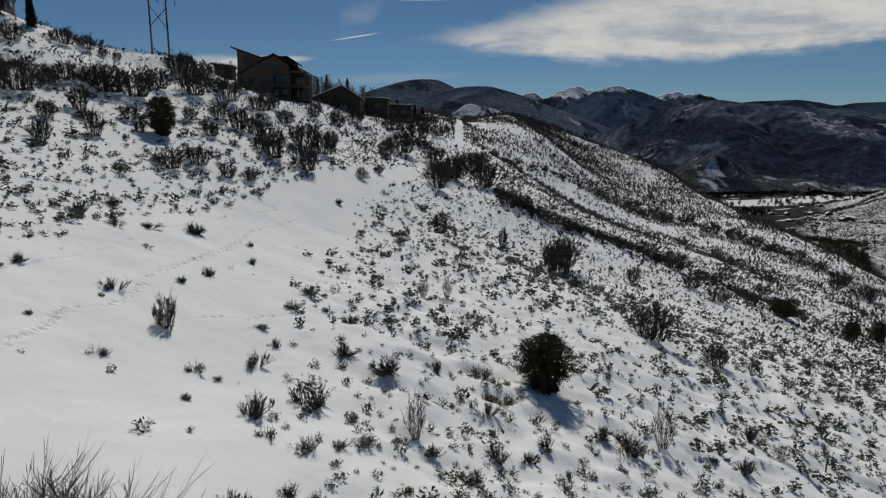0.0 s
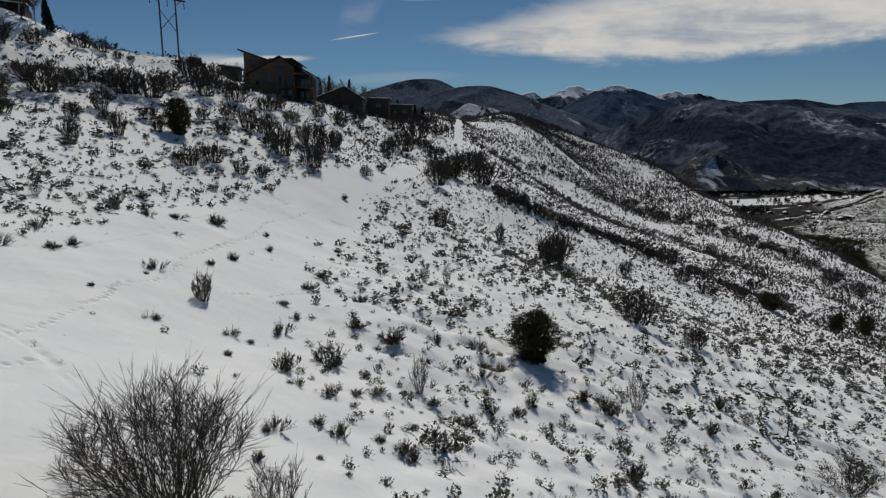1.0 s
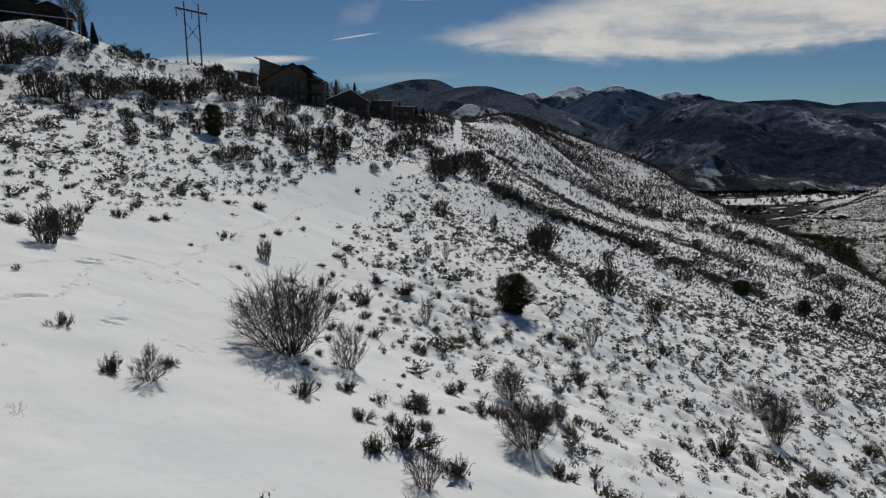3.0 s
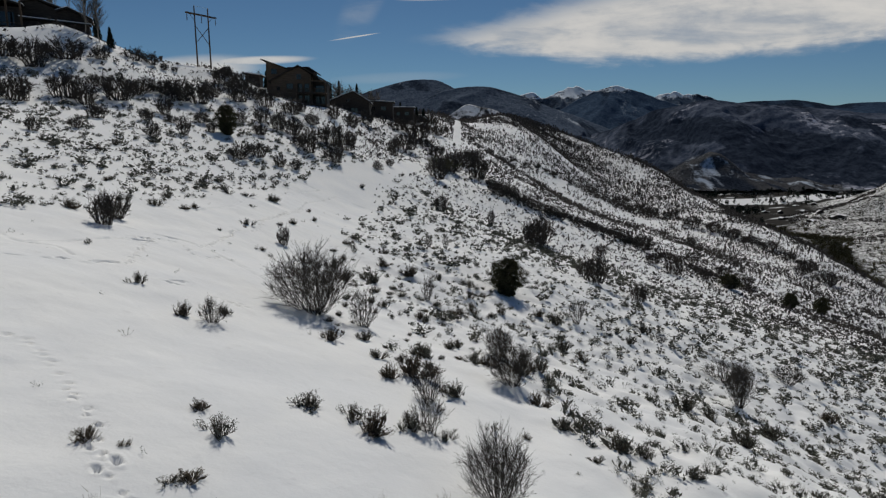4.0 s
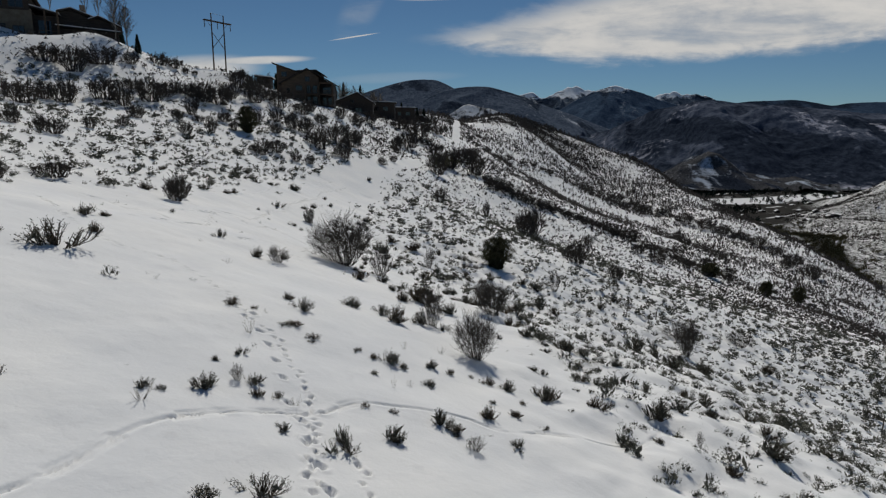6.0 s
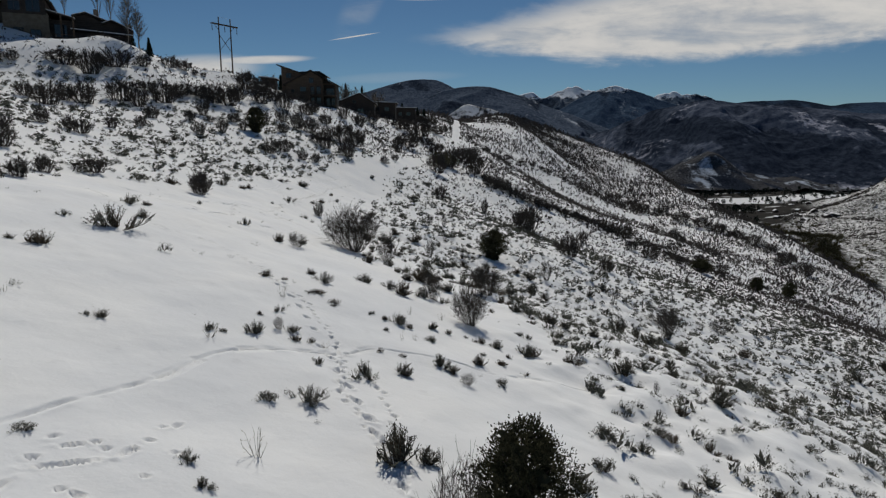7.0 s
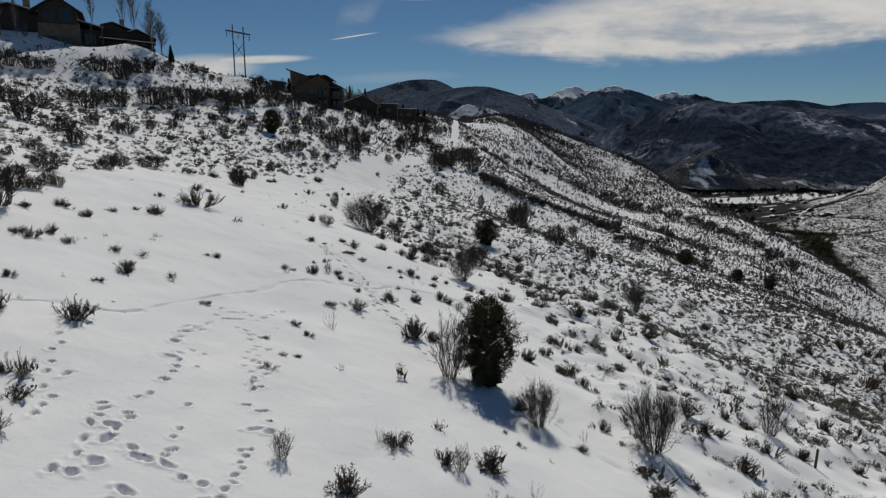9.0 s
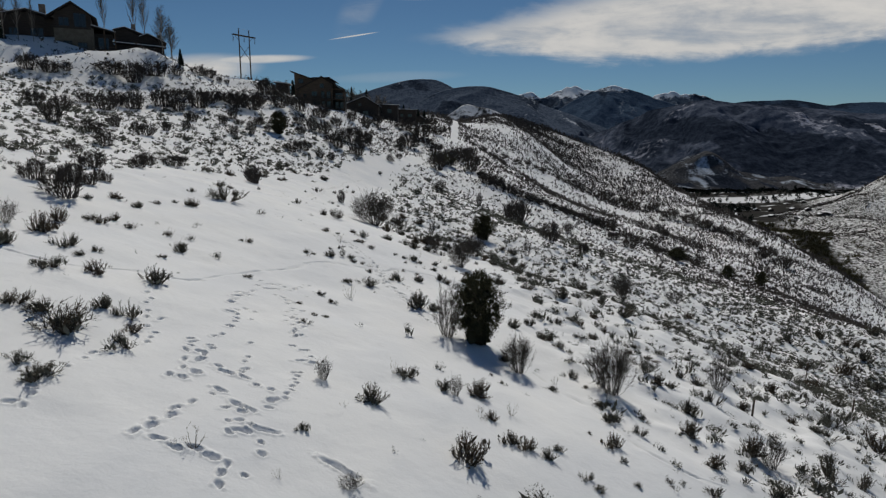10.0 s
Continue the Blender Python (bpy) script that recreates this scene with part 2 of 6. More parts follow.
NEAR_X = (-26, -17, -10, -4, 2, 9, 17, 26)
NEAR = {      # how far the near slope lies above or below the sections
    -46: (-0.00, 0.08, 0.29, 0.45, 0.32, 0.20, 0.15, 0.13),
    -35: (-0.09, -0.05, 0.18, 0.15, 0.08, 0.19, 0.13, 0.13),
    -25: (-0.22, -0.43, -0.58, -0.66, -0.46, 0.09, 0.07, 0.15),
    -16: (-0.21, -0.41, -0.43, -0.59, -0.46, -0.22, 0.03, 0.26),
    -7: (-0.04, 0.04, 0.00, 0.09, 0.03, 0.38, 0.73, 0.57),
    3: (0.06, 0.29, 0.20, 0.36, 0.61, 0.75, 0.89, 0.73),
    14: (-0.04, 0.18, 0.10, -0.05, 0.35, 0.25, 0.37, 0.47),
    26: (-0.22, -0.05, -0.61, -0.17, -0.20, -0.05, -0.12, 0.22),
    40: (0.09, 0.34, 0.18, 0.31, 0.27, 0.49, -0.04, -0.10),
    58: (0.21, 0.33, 0.28, 0.27, 0.27, 0.33, 0.24, 0.05),
}
NEAR_Y, NEAR_Z = np.array(tuple(NEAR), float), np.array(list(NEAR.values()))


def near_fix(x, y):
    fade = np.clip((26 - np.abs(x)) / 7, 0, 1) * np.clip((58 - y) / 14, 0, 1) * np.clip((y + 75) / 25, 0, 1)
    return fade * np.einsum("ij,ij->i", spline_weights(NEAR_Y, y), spline_weights(np.array(NEAR_X, float), x) @ NEAR_Z.T)


def land(x, y):
    """The bare form of the ground, without its small unevenness."""
    x, y = np.atleast_1d(np.asarray(x, float)), np.atleast_1d(np.asarray(y, float))
    z = np.einsum("ij,ij->i", spline_weights(SY, y), spline_weights(SX, x) @ SZ.T) + near_fix(x, y)
    down = np.clip((y - 850) / 300, 0, 1)
    z = z + (-150 - z) * down * down * (3 - 2 * down)
    z = z + 132 * hump(x, y, 900, 1010, 184, 170)
    z = z - 2.7 * hump(x, y, -57, 103, 9, 10) - 1.0 * hump(x, y, -82, 95, 9, 9) + 1.3 * hump(x, y, -46, 124, 6, 6) - 1.9 * hump(x, y, -34, 151, 7, 9)
    z = z + 12 * hump(x, y, 155, 515, 42, 80) - 3.5 * hump(x, y, 30, 525, 35, 60) - 2.5 * hump(x, y, -39, 131, 9, 8) + 1.8 * hump(x, y, -26.5, 130, 5, 6) + 1.9 * hump(x, y, -80, 82, 10, 7, 26)
    # gullies and spurs on the hill across the creek
    across = np.clip((x - 0.40 * y - 165) / 120, 0, 1) * np.clip((y - 250) / 150, 0, 1) * np.clip((x - 250) / 80, 0, 1)
    z = z + across * (15 * (1 - 2 * np.abs(vnoise((x + 0.6 * y) / 95, (y - 0.3 * x) / 330, 61))) + 2.5 * vnoise(x / 30, y / 30, 62))
    # the bench cut into the hill below the upper houses
    up, along = (x + 85) * -0.876 + (y - 62) * 0.482, (x + 85) * 0.482 + (y - 62) * 0.876
    cut = np.clip((along + 12) / 10, 0, 1) * np.clip((74 - along) / 10, 0, 1)
    z = z + cut * (1.2 * np.exp(-((up + 4) / 3.6)**2) - 1.5 * np.exp(-((up - 3.2) / 3.2)**2))
    return z


def height(x, y):
    """The ground with drifts and unevenness."""
    x, y = np.atleast_1d(np.asarray(x, float)), np.atleast_1d(np.asarray(y, float))
    r = np.hypot(x, y)
    z = land(x, y)
    z += 0.14 * vnoise(x / 7.0, y / 7.0, 1) + 0.07 * vnoise(x / 2.3, y / 2.3, 2)
    lumpy = np.clip((x - np.interp(y, (-45, -25, 0, 14, 44, 110), (13, 2.5, 0.5, -5.5, -11.5, -8))) / 7, 0, 1)      # snow caught over the sage
    z += 0.02 * vnoise(x / 0.8, y / 0.8, 3) + lumpy * (0.27 * vnoise(x / 1.6, y / 1.3, 6) + 0.12 * vnoise(x / 0.75, y / 0.75, 7))
    bank = np.clip((-50 - x) / 8, 0, 1) * np.clip((y - 60) / 10, 0, 1)
    z += bank * (0.45 * vnoise(x / 4.5, y / 4.5, 8) + 0.28 * vnoise(x / 1.9, y / 1.9, 9))
    z += np.clip(r / 150 - 0.4, 0, 2.0) * (0.8 * vnoise(x / 24, y / 24, 4) + 0.35 * vnoise(x / 9, y / 9, 5))
    return z


def axis(lo, fine_lo, fine_hi, hi, step, grow, cap):
    mid = list(np.arange(fine_lo, fine_hi, step))
    out, d, p = [], step, mid[-1]
    while p < hi:
        d = min(d * grow, cap)
        p += d
        out.append(p)
    back, d, p = [], step, mid[0]
    while p > lo:
        d = min(d * grow, cap)
        p -= d
        back.append(p)
    return np.array(back[::-1] + mid + out)


def mesh_from(name, v, f, mats=(), smooth=False):
    """A mesh from arrays: v of n x 3 and f of m x 3 or m x 4."""
    me = bpy.data.meshes.new(name)
    v, f = np.asarray(v, np.float32), np.asarray(f, np.int32)
    k = f.shape[1]
    me.vertices.add(len(v))
    me.vertices.foreach_set("co", v.ravel())
    me.loops.add(f.size)
    me.loops.foreach_set("vertex_index", f.ravel())
    me.polygons.add(len(f))
    me.polygons.foreach_set("loop_start", np.arange(0, f.size, k, dtype=np.int32))
    if smooth:
        me.polygons.foreach_set("use_smooth", np.ones(len(f), bool))
    for m in mats:
        me.materials.append(m)
    me.update()
    me.validate()
    return me


def sheet(nu, nv):
    i = np.arange(nu * nv).reshape(nv, nu)
    return np.stack([i[:-1, :-1], i[:-1, 1:], i[1:, 1:], i[1:, :-1]], -1).reshape(-1, 4)


# ---- tracks in the snow ----
PRINTS = []      # x, y, direction, half length, half width, depth
tracker = random.Random(5)


FURROWS = []     # lines of a trodden groove


def track(kind, line):
    """Boot prints, small paw prints or a trodden groove along a line of places."""
    if kind in ("furrow", "thread"):
        s = np.r_[0, np.cumsum([math.dist(a, b) for a, b in zip(line, line[1:])])]
        FURROWS.append((spline_weights(s, np.arange(0, s[-1], 0.25)) @ np.array(line), 0.13 if kind == "furrow" else 0.12))
        return
    stride, (long, broad, deep) = {"boots": (0.52, (0.19, 0.085, 0.17)), "paws": (0.40, (0.11, 0.065, 0.16))}[kind]
    side, rest = 1, 0.0
    for (ax, ay), (bx, by) in zip(line, line[1:]):
        n = math.hypot(bx - ax, by - ay)
        turn, d = math.atan2(by - ay, bx - ax), rest
        while d < n:
            off, big, k = side * (0.13 if kind == "boots" else 0.07), 1.35 if ay > 0 else 1.0, 1 + tracker.uniform(-0.25, 0.2)
            px = ax + (bx - ax) * d / n - math.sin(turn) * off + tracker.gauss(0, 0.05)
            py = ay + (by - ay) * d / n + math.cos(turn) * off + tracker.gauss(0, 0.05)
            PRINTS.append((px, py, turn + tracker.gauss(0, 0.25), long * k, broad * k * big, deep * k * big))
            side, d = -side, d + stride * tracker.uniform(0.8, 1.25)
        rest = d - n


track("paws", ((-23.9, 3.7), (-18.9, -1.5), (-16.5, -3.8), (-15.0, -4.4), (-13.4, -4.2), (-12.5, -4.3), (-11.2, -5.3), (-9.8, -6.9), (-8.5, -8.2), (-7.8, -9.4), (-7.3, -10.0), (-6.6, -10.4), (-5.9, -11.3), (-5.2, -12.7), (-4.6, -13.6), (-4.3, -14.3), (-4.0, -15.1), (-3.7, -15.6), (-3.5, -16.7), (-3.4, -17.4)))
track("paws", ((-4.0, -15.0), (-3.2, -19.0), (-2.2, -21.1), (-1.3, -22.7), (-0.6, -24.6)))
track("furrow", ((-16.3, -31.1), (-14.9, -31.3), (-13.8, -31.2), (-11.9, -29.5), (-10.9, -29.2), (-9.7, -26.2), (-9.0, -24.3), (-7.8, -21.3), (-7.1, -18.8), (-5.4, -16.9), (-3.4, -15.8)))
track("furrow", ((-3.4, -15.8), (-3.1, -15.2), (-2.5, -14.6), (-1.3, -14.2), (-0.2, -13.9), (0.8, -13.8), (1.9, -14.0), (3.7, -13.0), (4.7, -12.7), (7.6, -11.4), (8.8, -9.7), (9.5, -8.4)))
track("furrow", ((4.1, -28.1), (4.8, -29.6), (6.0, -30.9), (7.1, -33.5), (8.7, -34.5), (10.1, -34.6), (11.6, -34.1)))
track("thread", ((-20.7, 29.0), (-20.5, 30.6), (-20.3, 32.6), (-20.2, 35.0), (-20.0, 37.7), (-20.1, 40.4), (-20.5, 42.9), (-20.1, 46.0), (-19.8, 50.5), (-19.3, 55.7), (-18.2, 60.8), (-16.9, 66.4), (-15.2, 76.1), (-11.1, 86.8), (-7.7, 103.4)))
track("paws", ((-16.1, 24.6), (-16.4, 25.8), (-16.0, 27.8), (-15.6, 29.8), (-16.0, 32.1), (-16.5, 34.5), (-16.5, 37.4), (-16.4, 41.1), (-16.2, 45.9), (-16.4, 50.5), (-16.9, 55.3), (-15.7, 61.2), (-14.6, 66.6)))
track("paws", ((-16.6, 34.7), (-16.4, 38.0), (-16.2, 41.1), (-15.9, 45.7), (-16.2, 50.4)))
track("paws", ((-12.8, 31.2), (-12.1, 32.3), (-10.9, 33.4), (-9.9, 35.0), (-8.9, 36.4)))
track("thread", ((-20.2, 16.2), (-19.2, 16.9), (-18.0, 17.2), (-16.7, 17.4), (-15.6, 17.3), (-14.7, 16.8), (-13.7, 16.1), (-12.5, 15.3), (-11.5, 14.7)))
track("furrow", ((-18.4, 11.8), (-17.9, 13.1), (-17.1, 13.8)))
track("paws", ((-15.1, 7.3), (-16.0, 10.0), (-16.9, 13.0), (-17.5, 15.8), (-16.6, 16.0), (-15.7, 15.4), (-14.5, 13.9), (-13.9, 14.3), (-13.7, 15.3)))
track("paws", ((-15.3, 17.4), (-15.7, 20.9), (-15.9, 24.5), (-16.5, 26.9)))
track("thread", ((-23.8, 8.6), (-22.2, 8.3), (-20.0, 6.9), (-18.6, 7.2), (-17.1, 6.3)))
track("thread", ((-20.0, 6.9), (-18.8, 10.4), (-18.1, 14.6)))
track("furrow", ((-18.3, 3.4), (-17.5, 4.3), (-16.7, 5.2)))
track("thread", ((-17.8, 17.3), (-16.2, 17.1), (-14.1, 16.2), (-11.7, 14.3), (-9.9, 13.0)))
track("paws", ((-2.8, -16.9), (-2.0, -18.3), (-1.4, -20.4), (-1.1, -22.3), (-0.8, -23.6)))


def prints(rows):
    """Single deep prints: x, y, direction in degrees, half length, half width."""
    for x, y, turn, length, width in rows:
        PRINTS.append((x, y, radians(turn), length + 0.02, width + 0.015, 0.09 + 0.9 * width + 0.08 * min(length, 0.4)))


prints(((-7.97, -34.76, 47, 0.11, 0.05), (-7.82, -35.0, 60, 0.16, 0.05), (-7.73, -35.31, 20, 0.08, 0.06), (-7.75, -35.66, -53, 0.12, 0.06), (-7.39, -35.55, 17, 0.1, 0.09), (-7.2, -35.66, -79, 0.17, 0.05), (-7.18, -36.11, 71, 0.2, 0.08), (-7.54, -36.34, 93, 0.17, 0.06), (-7.35, -36.91, 86, 0.12, 0.05), (-6.95, -36.97, -6, 0.13, 0.12), (-7.49, -37.55, 76, 0.13, 0.07), (-7.15, -37.49, -11, 0.12, 0.08), (-6.59, -36.18, -16, 0.11, 0.07), (-6.28, -36.44, -2, 0.22, 0.08), (-5.76, -36.44, -11, 0.14, 0.08), (-5.31, -36.76, 9, 0.09, 0.07), (-4.86, -36.85, -32, 0.09, 0.08), (-4.69, -37.44, 51, 0.16, 0.1), (-6.07, -37.6, -26, 0.17, 0.08),))
prints(((-6.15, -37.97, 11, 0.06, 0.05), (-6.44, -38.65, 79, 0.13, 0.05), (-6.67, -39.18, 68, 0.15, 0.06), (-6.61, -39.54, 71, 0.14, 0.06), (-6.89, -39.94, 72, 0.08, 0.05),))
prints(((-6.8, -40.22, 72, 0.15, 0.07), (-6.99, -40.66, 88, 0.13, 0.07), (-6.46, -40.62, 18, 0.18, 0.06), (-6.01, -40.77, -4, 0.15, 0.06), (-5.64, -40.55, -1, 0.19, 0.07), (-5.21, -40.69, -6, 0.18, 0.08), (-4.83, -40.79, 87, 0.11, 0.05), (-4.86, -41.17, 8, 0.06, 0.1), (-4.76, -41.53, 20, 0.07, 0.08), (-5.63, -38.49, 50, 0.11, 0.05), (-5.44, -38.16, -26, 0.2, 0.09), (-5.07, -38.25, -11, 0.17, 0.07), (-5.19, -38.46, 11, 0.11, 0.07), (-5.14, -38.93, 13, 0.08, 0.07), (-5.36, -39.08, 12, 0.06, 0.05), (-5.16, -39.57, 56, 0.08, 0.1), (-4.91, -39.35, 12, 0.2, 0.09), (-4.47, -39.05, 8, 0.28, 0.09), (-4.85, -38.99, 17, 0.07, 0.05),))
prints(((-4.4, -39.62, -2, 0.06, 0.06), (-4.26, -40.03, -32, 0.08, 0.07), (-4.4, -40.97, 23, 0.06, 0.06), (-4.65, -37.9, 10, 0.09, 0.05), (-4.42, -37.12, 42, 0.11, 0.05),))
prints(((-4.44, -36.79, 50, 0.09, 0.05), (-4.34, -36.5, 6, 0.06, 0.05), (-4.4, -36.21, 58, 0.07, 0.05), (-4.35, -35.88, 64, 0.07, 0.05), (-4.47, -35.67, 58, 0.07, 0.05), (-4.44, -35.33, 58, 0.07, 0.05), (-4.63, -35.13, 58, 0.07, 0.05), (-4.43, -35.0, 57, 0.07, 0.05), (-4.61, -34.0, 41, 0.19, 0.06), (-4.75, -32.94, 44, 0.17, 0.05), (-5.19, -32.83, 35, 0.11, 0.05), (-5.31, -31.83, 72, 0.12, 0.05), (-5.45, -31.38, 81, 0.16, 0.05), (-5.24, -30.67, 66, 0.13, 0.05), (-5.52, -30.34, 76, 0.17, 0.05), (-4.41, -33.43, 8, 0.07, 0.06), (-4.26, -33.95, 58, 0.13, 0.07), (-8.47, -28.38, 65, 0.2, 0.05), (-8.22, -28.26, 83, 0.22, 0.05),))
prints(((-8.1, -27.55, 82, 0.28, 0.05), (-8.26, -29.5, 75, 0.18, 0.05), (-8.3, -25.53, 68, 0.12, 0.05), (-7.82, -25.64, 41, 0.21, 0.05), (-7.53, -25.32, 43, 0.1, 0.05),))
prints(((-7.23, -25.47, 41, 0.1, 0.05), (-7.57, -31.31, 81, 0.11, 0.05), (-7.4, -31.8, 82, 0.11, 0.05), (-7.3, -32.75, 79, 0.12, 0.05), (-7.46, -32.79, 84, 0.11, 0.05), (-7.78, -30.71, 14, 0.11, 0.05), (-7.48, -34.06, 60, 0.08, 0.05), (-7.32, -33.74, 74, 0.12, 0.05), (-7.3, -34.9, 54, 0.09, 0.06), (-7.16, -35.08, 54, 0.09, 0.06), (-6.69, -27.48, -11, 0.16, 0.05), (-6.33, -27.42, 70, 0.18, 0.05), (-5.88, -29.81, 70, 0.12, 0.05), (-5.67, -29.94, 79, 0.16, 0.05), (-6.71, -23.81, 43, 0.09, 0.05), (-6.51, -23.58, 73, 0.17, 0.05), (-6.82, -25.4, 76, 0.17, 0.05), (-5.77, -28.49, 81, 0.16, 0.06), (-11.19, -30.83, 89, 0.11, 0.05),))
prints(((-10.86, -31.15, 89, 0.11, 0.05), (-10.57, -31.93, 90, 0.11, 0.05), (-10.2, -32.46, 86, 0.11, 0.05), (-10.17, -32.95, 69, 0.08, 0.05), (-9.85, -33.5, 70, 0.07, 0.05),))
prints(((-9.68, -34.06, 85, 0.12, 0.06), (-9.34, -34.72, 89, 0.11, 0.05), (-8.97, -34.99, 71, 0.07, 0.05), (-8.91, -35.48, 90, 0.11, 0.05), (-8.81, -35.91, 84, 0.12, 0.05), (-9.3, -33.86, 80, 0.18, 0.05), (-9.56, -37.48, 66, 0.09, 0.05), (-9.53, -37.96, 79, 0.07, 0.05), (-9.61, -38.63, 81, 0.07, 0.05), (-9.59, -39.39, 84, 0.07, 0.05), (-9.71, -39.84, 90, 0.06, 0.05), (-9.56, -40.14, 86, 0.07, 0.05), (-9.48, -40.62, 88, 0.07, 0.05), (-9.79, -40.61, 33, 0.14, 0.06), (-5.92, -35.91, 64, 0.07, 0.05), (-5.92, -36.13, 64, 0.07, 0.05), (-5.85, -35.79, 63, 0.07, 0.05), (-6.1, -34.94, 62, 0.07, 0.05), (-6.07, -35.38, 63, 0.07, 0.05),))
prints(((-6.37, -33.73, 78, 0.11, 0.05), (-2.38, -39.67, -22, 0.5, 0.09),))
prints(((-17.49, 13.51, 34, 0.57, 0.21), (-12.49, 6.02, 26, 0.39, 0.11), (-10.54, 5.95, 20, 0.1, 0.08), (-10.21, 5.96, 19, 0.1, 0.08), (-9.84, 5.82, -9, 0.12, 0.1), (-9.51, 5.7, -11, 0.1, 0.08), (-9.46, 6.17, -16, 0.1, 0.08), (-9.12, 5.89, 17, 0.12, 0.08), (-15.85, 6.41, 67, 0.59, 0.19), (-17.69, 14.61, 29, 0.41, 0.16), (-12.57, 6.77, 58, 0.47, 0.09), (-16.94, 5.11, 48, 0.28, 0.16),))
prints(((-8.21, -26.39, 49, 0.11, 0.05), (-7.59, -26.36, 41, 0.56, 0.05), (-8.32, -28.95, 53, 0.23, 0.08), (-8.05, -28.43, 61, 0.26, 0.06), (-8.22, -29.95, 45, 0.14, 0.1), (-7.85, -31.2, 27, 0.17, 0.09), (-7.5, -31.79, 31, 0.07, 0.06), (-7.39, -32.19, 63, 0.08, 0.06), (-6.67, -24.68, 43, 0.11, 0.05), (-6.75, -25.2, 16, 0.08, 0.05), (-6.13, -26.06, 15, 0.08, 0.05), (-6.88, -27.15, 17, 0.1, 0.06), (-6.56, -27.29, 19, 0.07, 0.05), (-6.54, -27.91, 52, 0.09, 0.06), (-6.13, -28.42, 15, 0.09, 0.06), (-6.14, -28.77, 15, 0.08, 0.05),))
prints(((-6.24, -29.16, 16, 0.09, 0.05), (-6.16, -29.7, 16, 0.07, 0.05), (-5.88, -29.75, 15, 0.08, 0.06), (-5.88, -29.29, 19, 0.07, 0.05), (-5.98, -30.42, 55, 0.08, 0.05), (-5.66, -30.73, 15, 0.07, 0.05), (-5.46, -31.11, -17, 0.08, 0.06), (-5.15, -31.55, 14, 0.08, 0.06), (-5.45, -31.58, -17, 0.08, 0.05), (-7.58, -30.21, 17, 0.07, 0.05), (-7.23, -30.25, 75, 0.07, 0.05), (-7.02, -31.39, 87, 0.07, 0.05), (-5.53, -29.66, 13, 0.07, 0.05), (-5.37, -30.31, 13, 0.07, 0.05), (-5.97, -24.91, 14, 0.08, 0.05), (-7.23, -27.15, 21, 0.08, 0.05),))
prints(((-7.32, -9.46, -41, 0.2, 0.09), (-6.68, -10.88, -33, 0.16, 0.08), (-6.09, -11.84, -52, 0.24, 0.08), (-5.52, -13.14, -36, 0.15, 0.08), (-5.0, -14.24, -37, 0.15, 0.08), (-4.49, -15.66, -32, 0.17, 0.09), (-3.96, -16.52, -45, 0.21, 0.09), (-3.45, -17.59, -32, 0.18, 0.1), (-2.97, -18.73, -39, 0.16, 0.1), (-2.59, -19.73, -51, 0.2, 0.09), (-2.07, -20.79, -48, 0.21, 0.11), (-1.62, -21.87, -50, 0.21, 0.1), (-1.21, -22.96, -57, 0.19, 0.1), (-0.93, -23.89, -50, 0.15, 0.09), (-3.18, -18.63, -34, 0.18, 0.08), (-1.86, -21.55, -54, 0.2, 0.09),))


TRODDEN = ((-19.5, 10.5, -45.5, -6.0, 0.068), (-25.0, -6.0, -9.0, 66.0, 0.12), (-11.8, -1.8, -43.5, -30.5, 0.045))      # stretches with tracks: x from and to, y from and to, how fine


def press(x, y, z, gx, gy):
    """Presses the prints into a sheet of heights."""
    for px, py, turn, length, width, depth in PRINTS:
        a, b = np.searchsorted(gx, (px - 0.9, px + 0.9))
        c, d = np.searchsorted(gy, (py - 0.9, py + 0.9))
        sx, sy = x[c:d, a:b] - px, y[c:d, a:b] - py
        u = (sx * math.cos(turn) + sy * math.sin(turn)) / length
        w = (-sx * math.sin(turn) + sy * math.cos(turn)) / width
        r = (u * u + w * w) * (1 + 0.55 * vnoise(sx * 11 + px * 7, sy * 11 + py * 7, 17))
        z[c:d, a:b] += depth * (-np.exp(-(r * 1.3)**2) + 0.22 * np.exp(-((np.sqrt(r) - 1.45) / 0.3)**2))


def carve(x, y, z, gx, gy):
    """Cuts the grooves into a sheet of heights, deepest in the middle, with a soft rim."""
    for p, depth in FURROWS:
        near = np.full(z.shape, 9.0)
        for (ax, ay), (bx, by) in zip(p, p[1:]):
            a, b = np.searchsorted(gx, (min(ax, bx) - 0.6, max(ax, bx) + 0.6))
            c, d = np.searchsorted(gy, (min(ay, by) - 0.6, max(ay, by) + 0.6))
            sx, sy = x[c:d, a:b] - ax, y[c:d, a:b] - ay
            t = np.clip((sx * (bx - ax) + sy * (by - ay)) / ((bx - ax)**2 + (by - ay)**2), 0, 1)
            near[c:d, a:b] = np.minimum(near[c:d, a:b], np.hypot(sx - t * (bx - ax), sy - t * (by - ay)))
        step = gx[1] - gx[0]
        half = max(0.035, 0.5 * step)
        deep = depth * np.clip(0.85 + 0.9 * vnoise(x * 2.2, y * 2.2, 15), 0.1, 1.6) * (near < 1)
        z += deep * (-np.exp(-(near / half)**2) + 0.10 * np.exp(-((near - 0.17) / 0.05)**2) - 0.45 * np.exp(-((near - 0.15) / 0.05)**2) * (vnoise(x * 1.1, y * 1.1, 16) > 0.25))


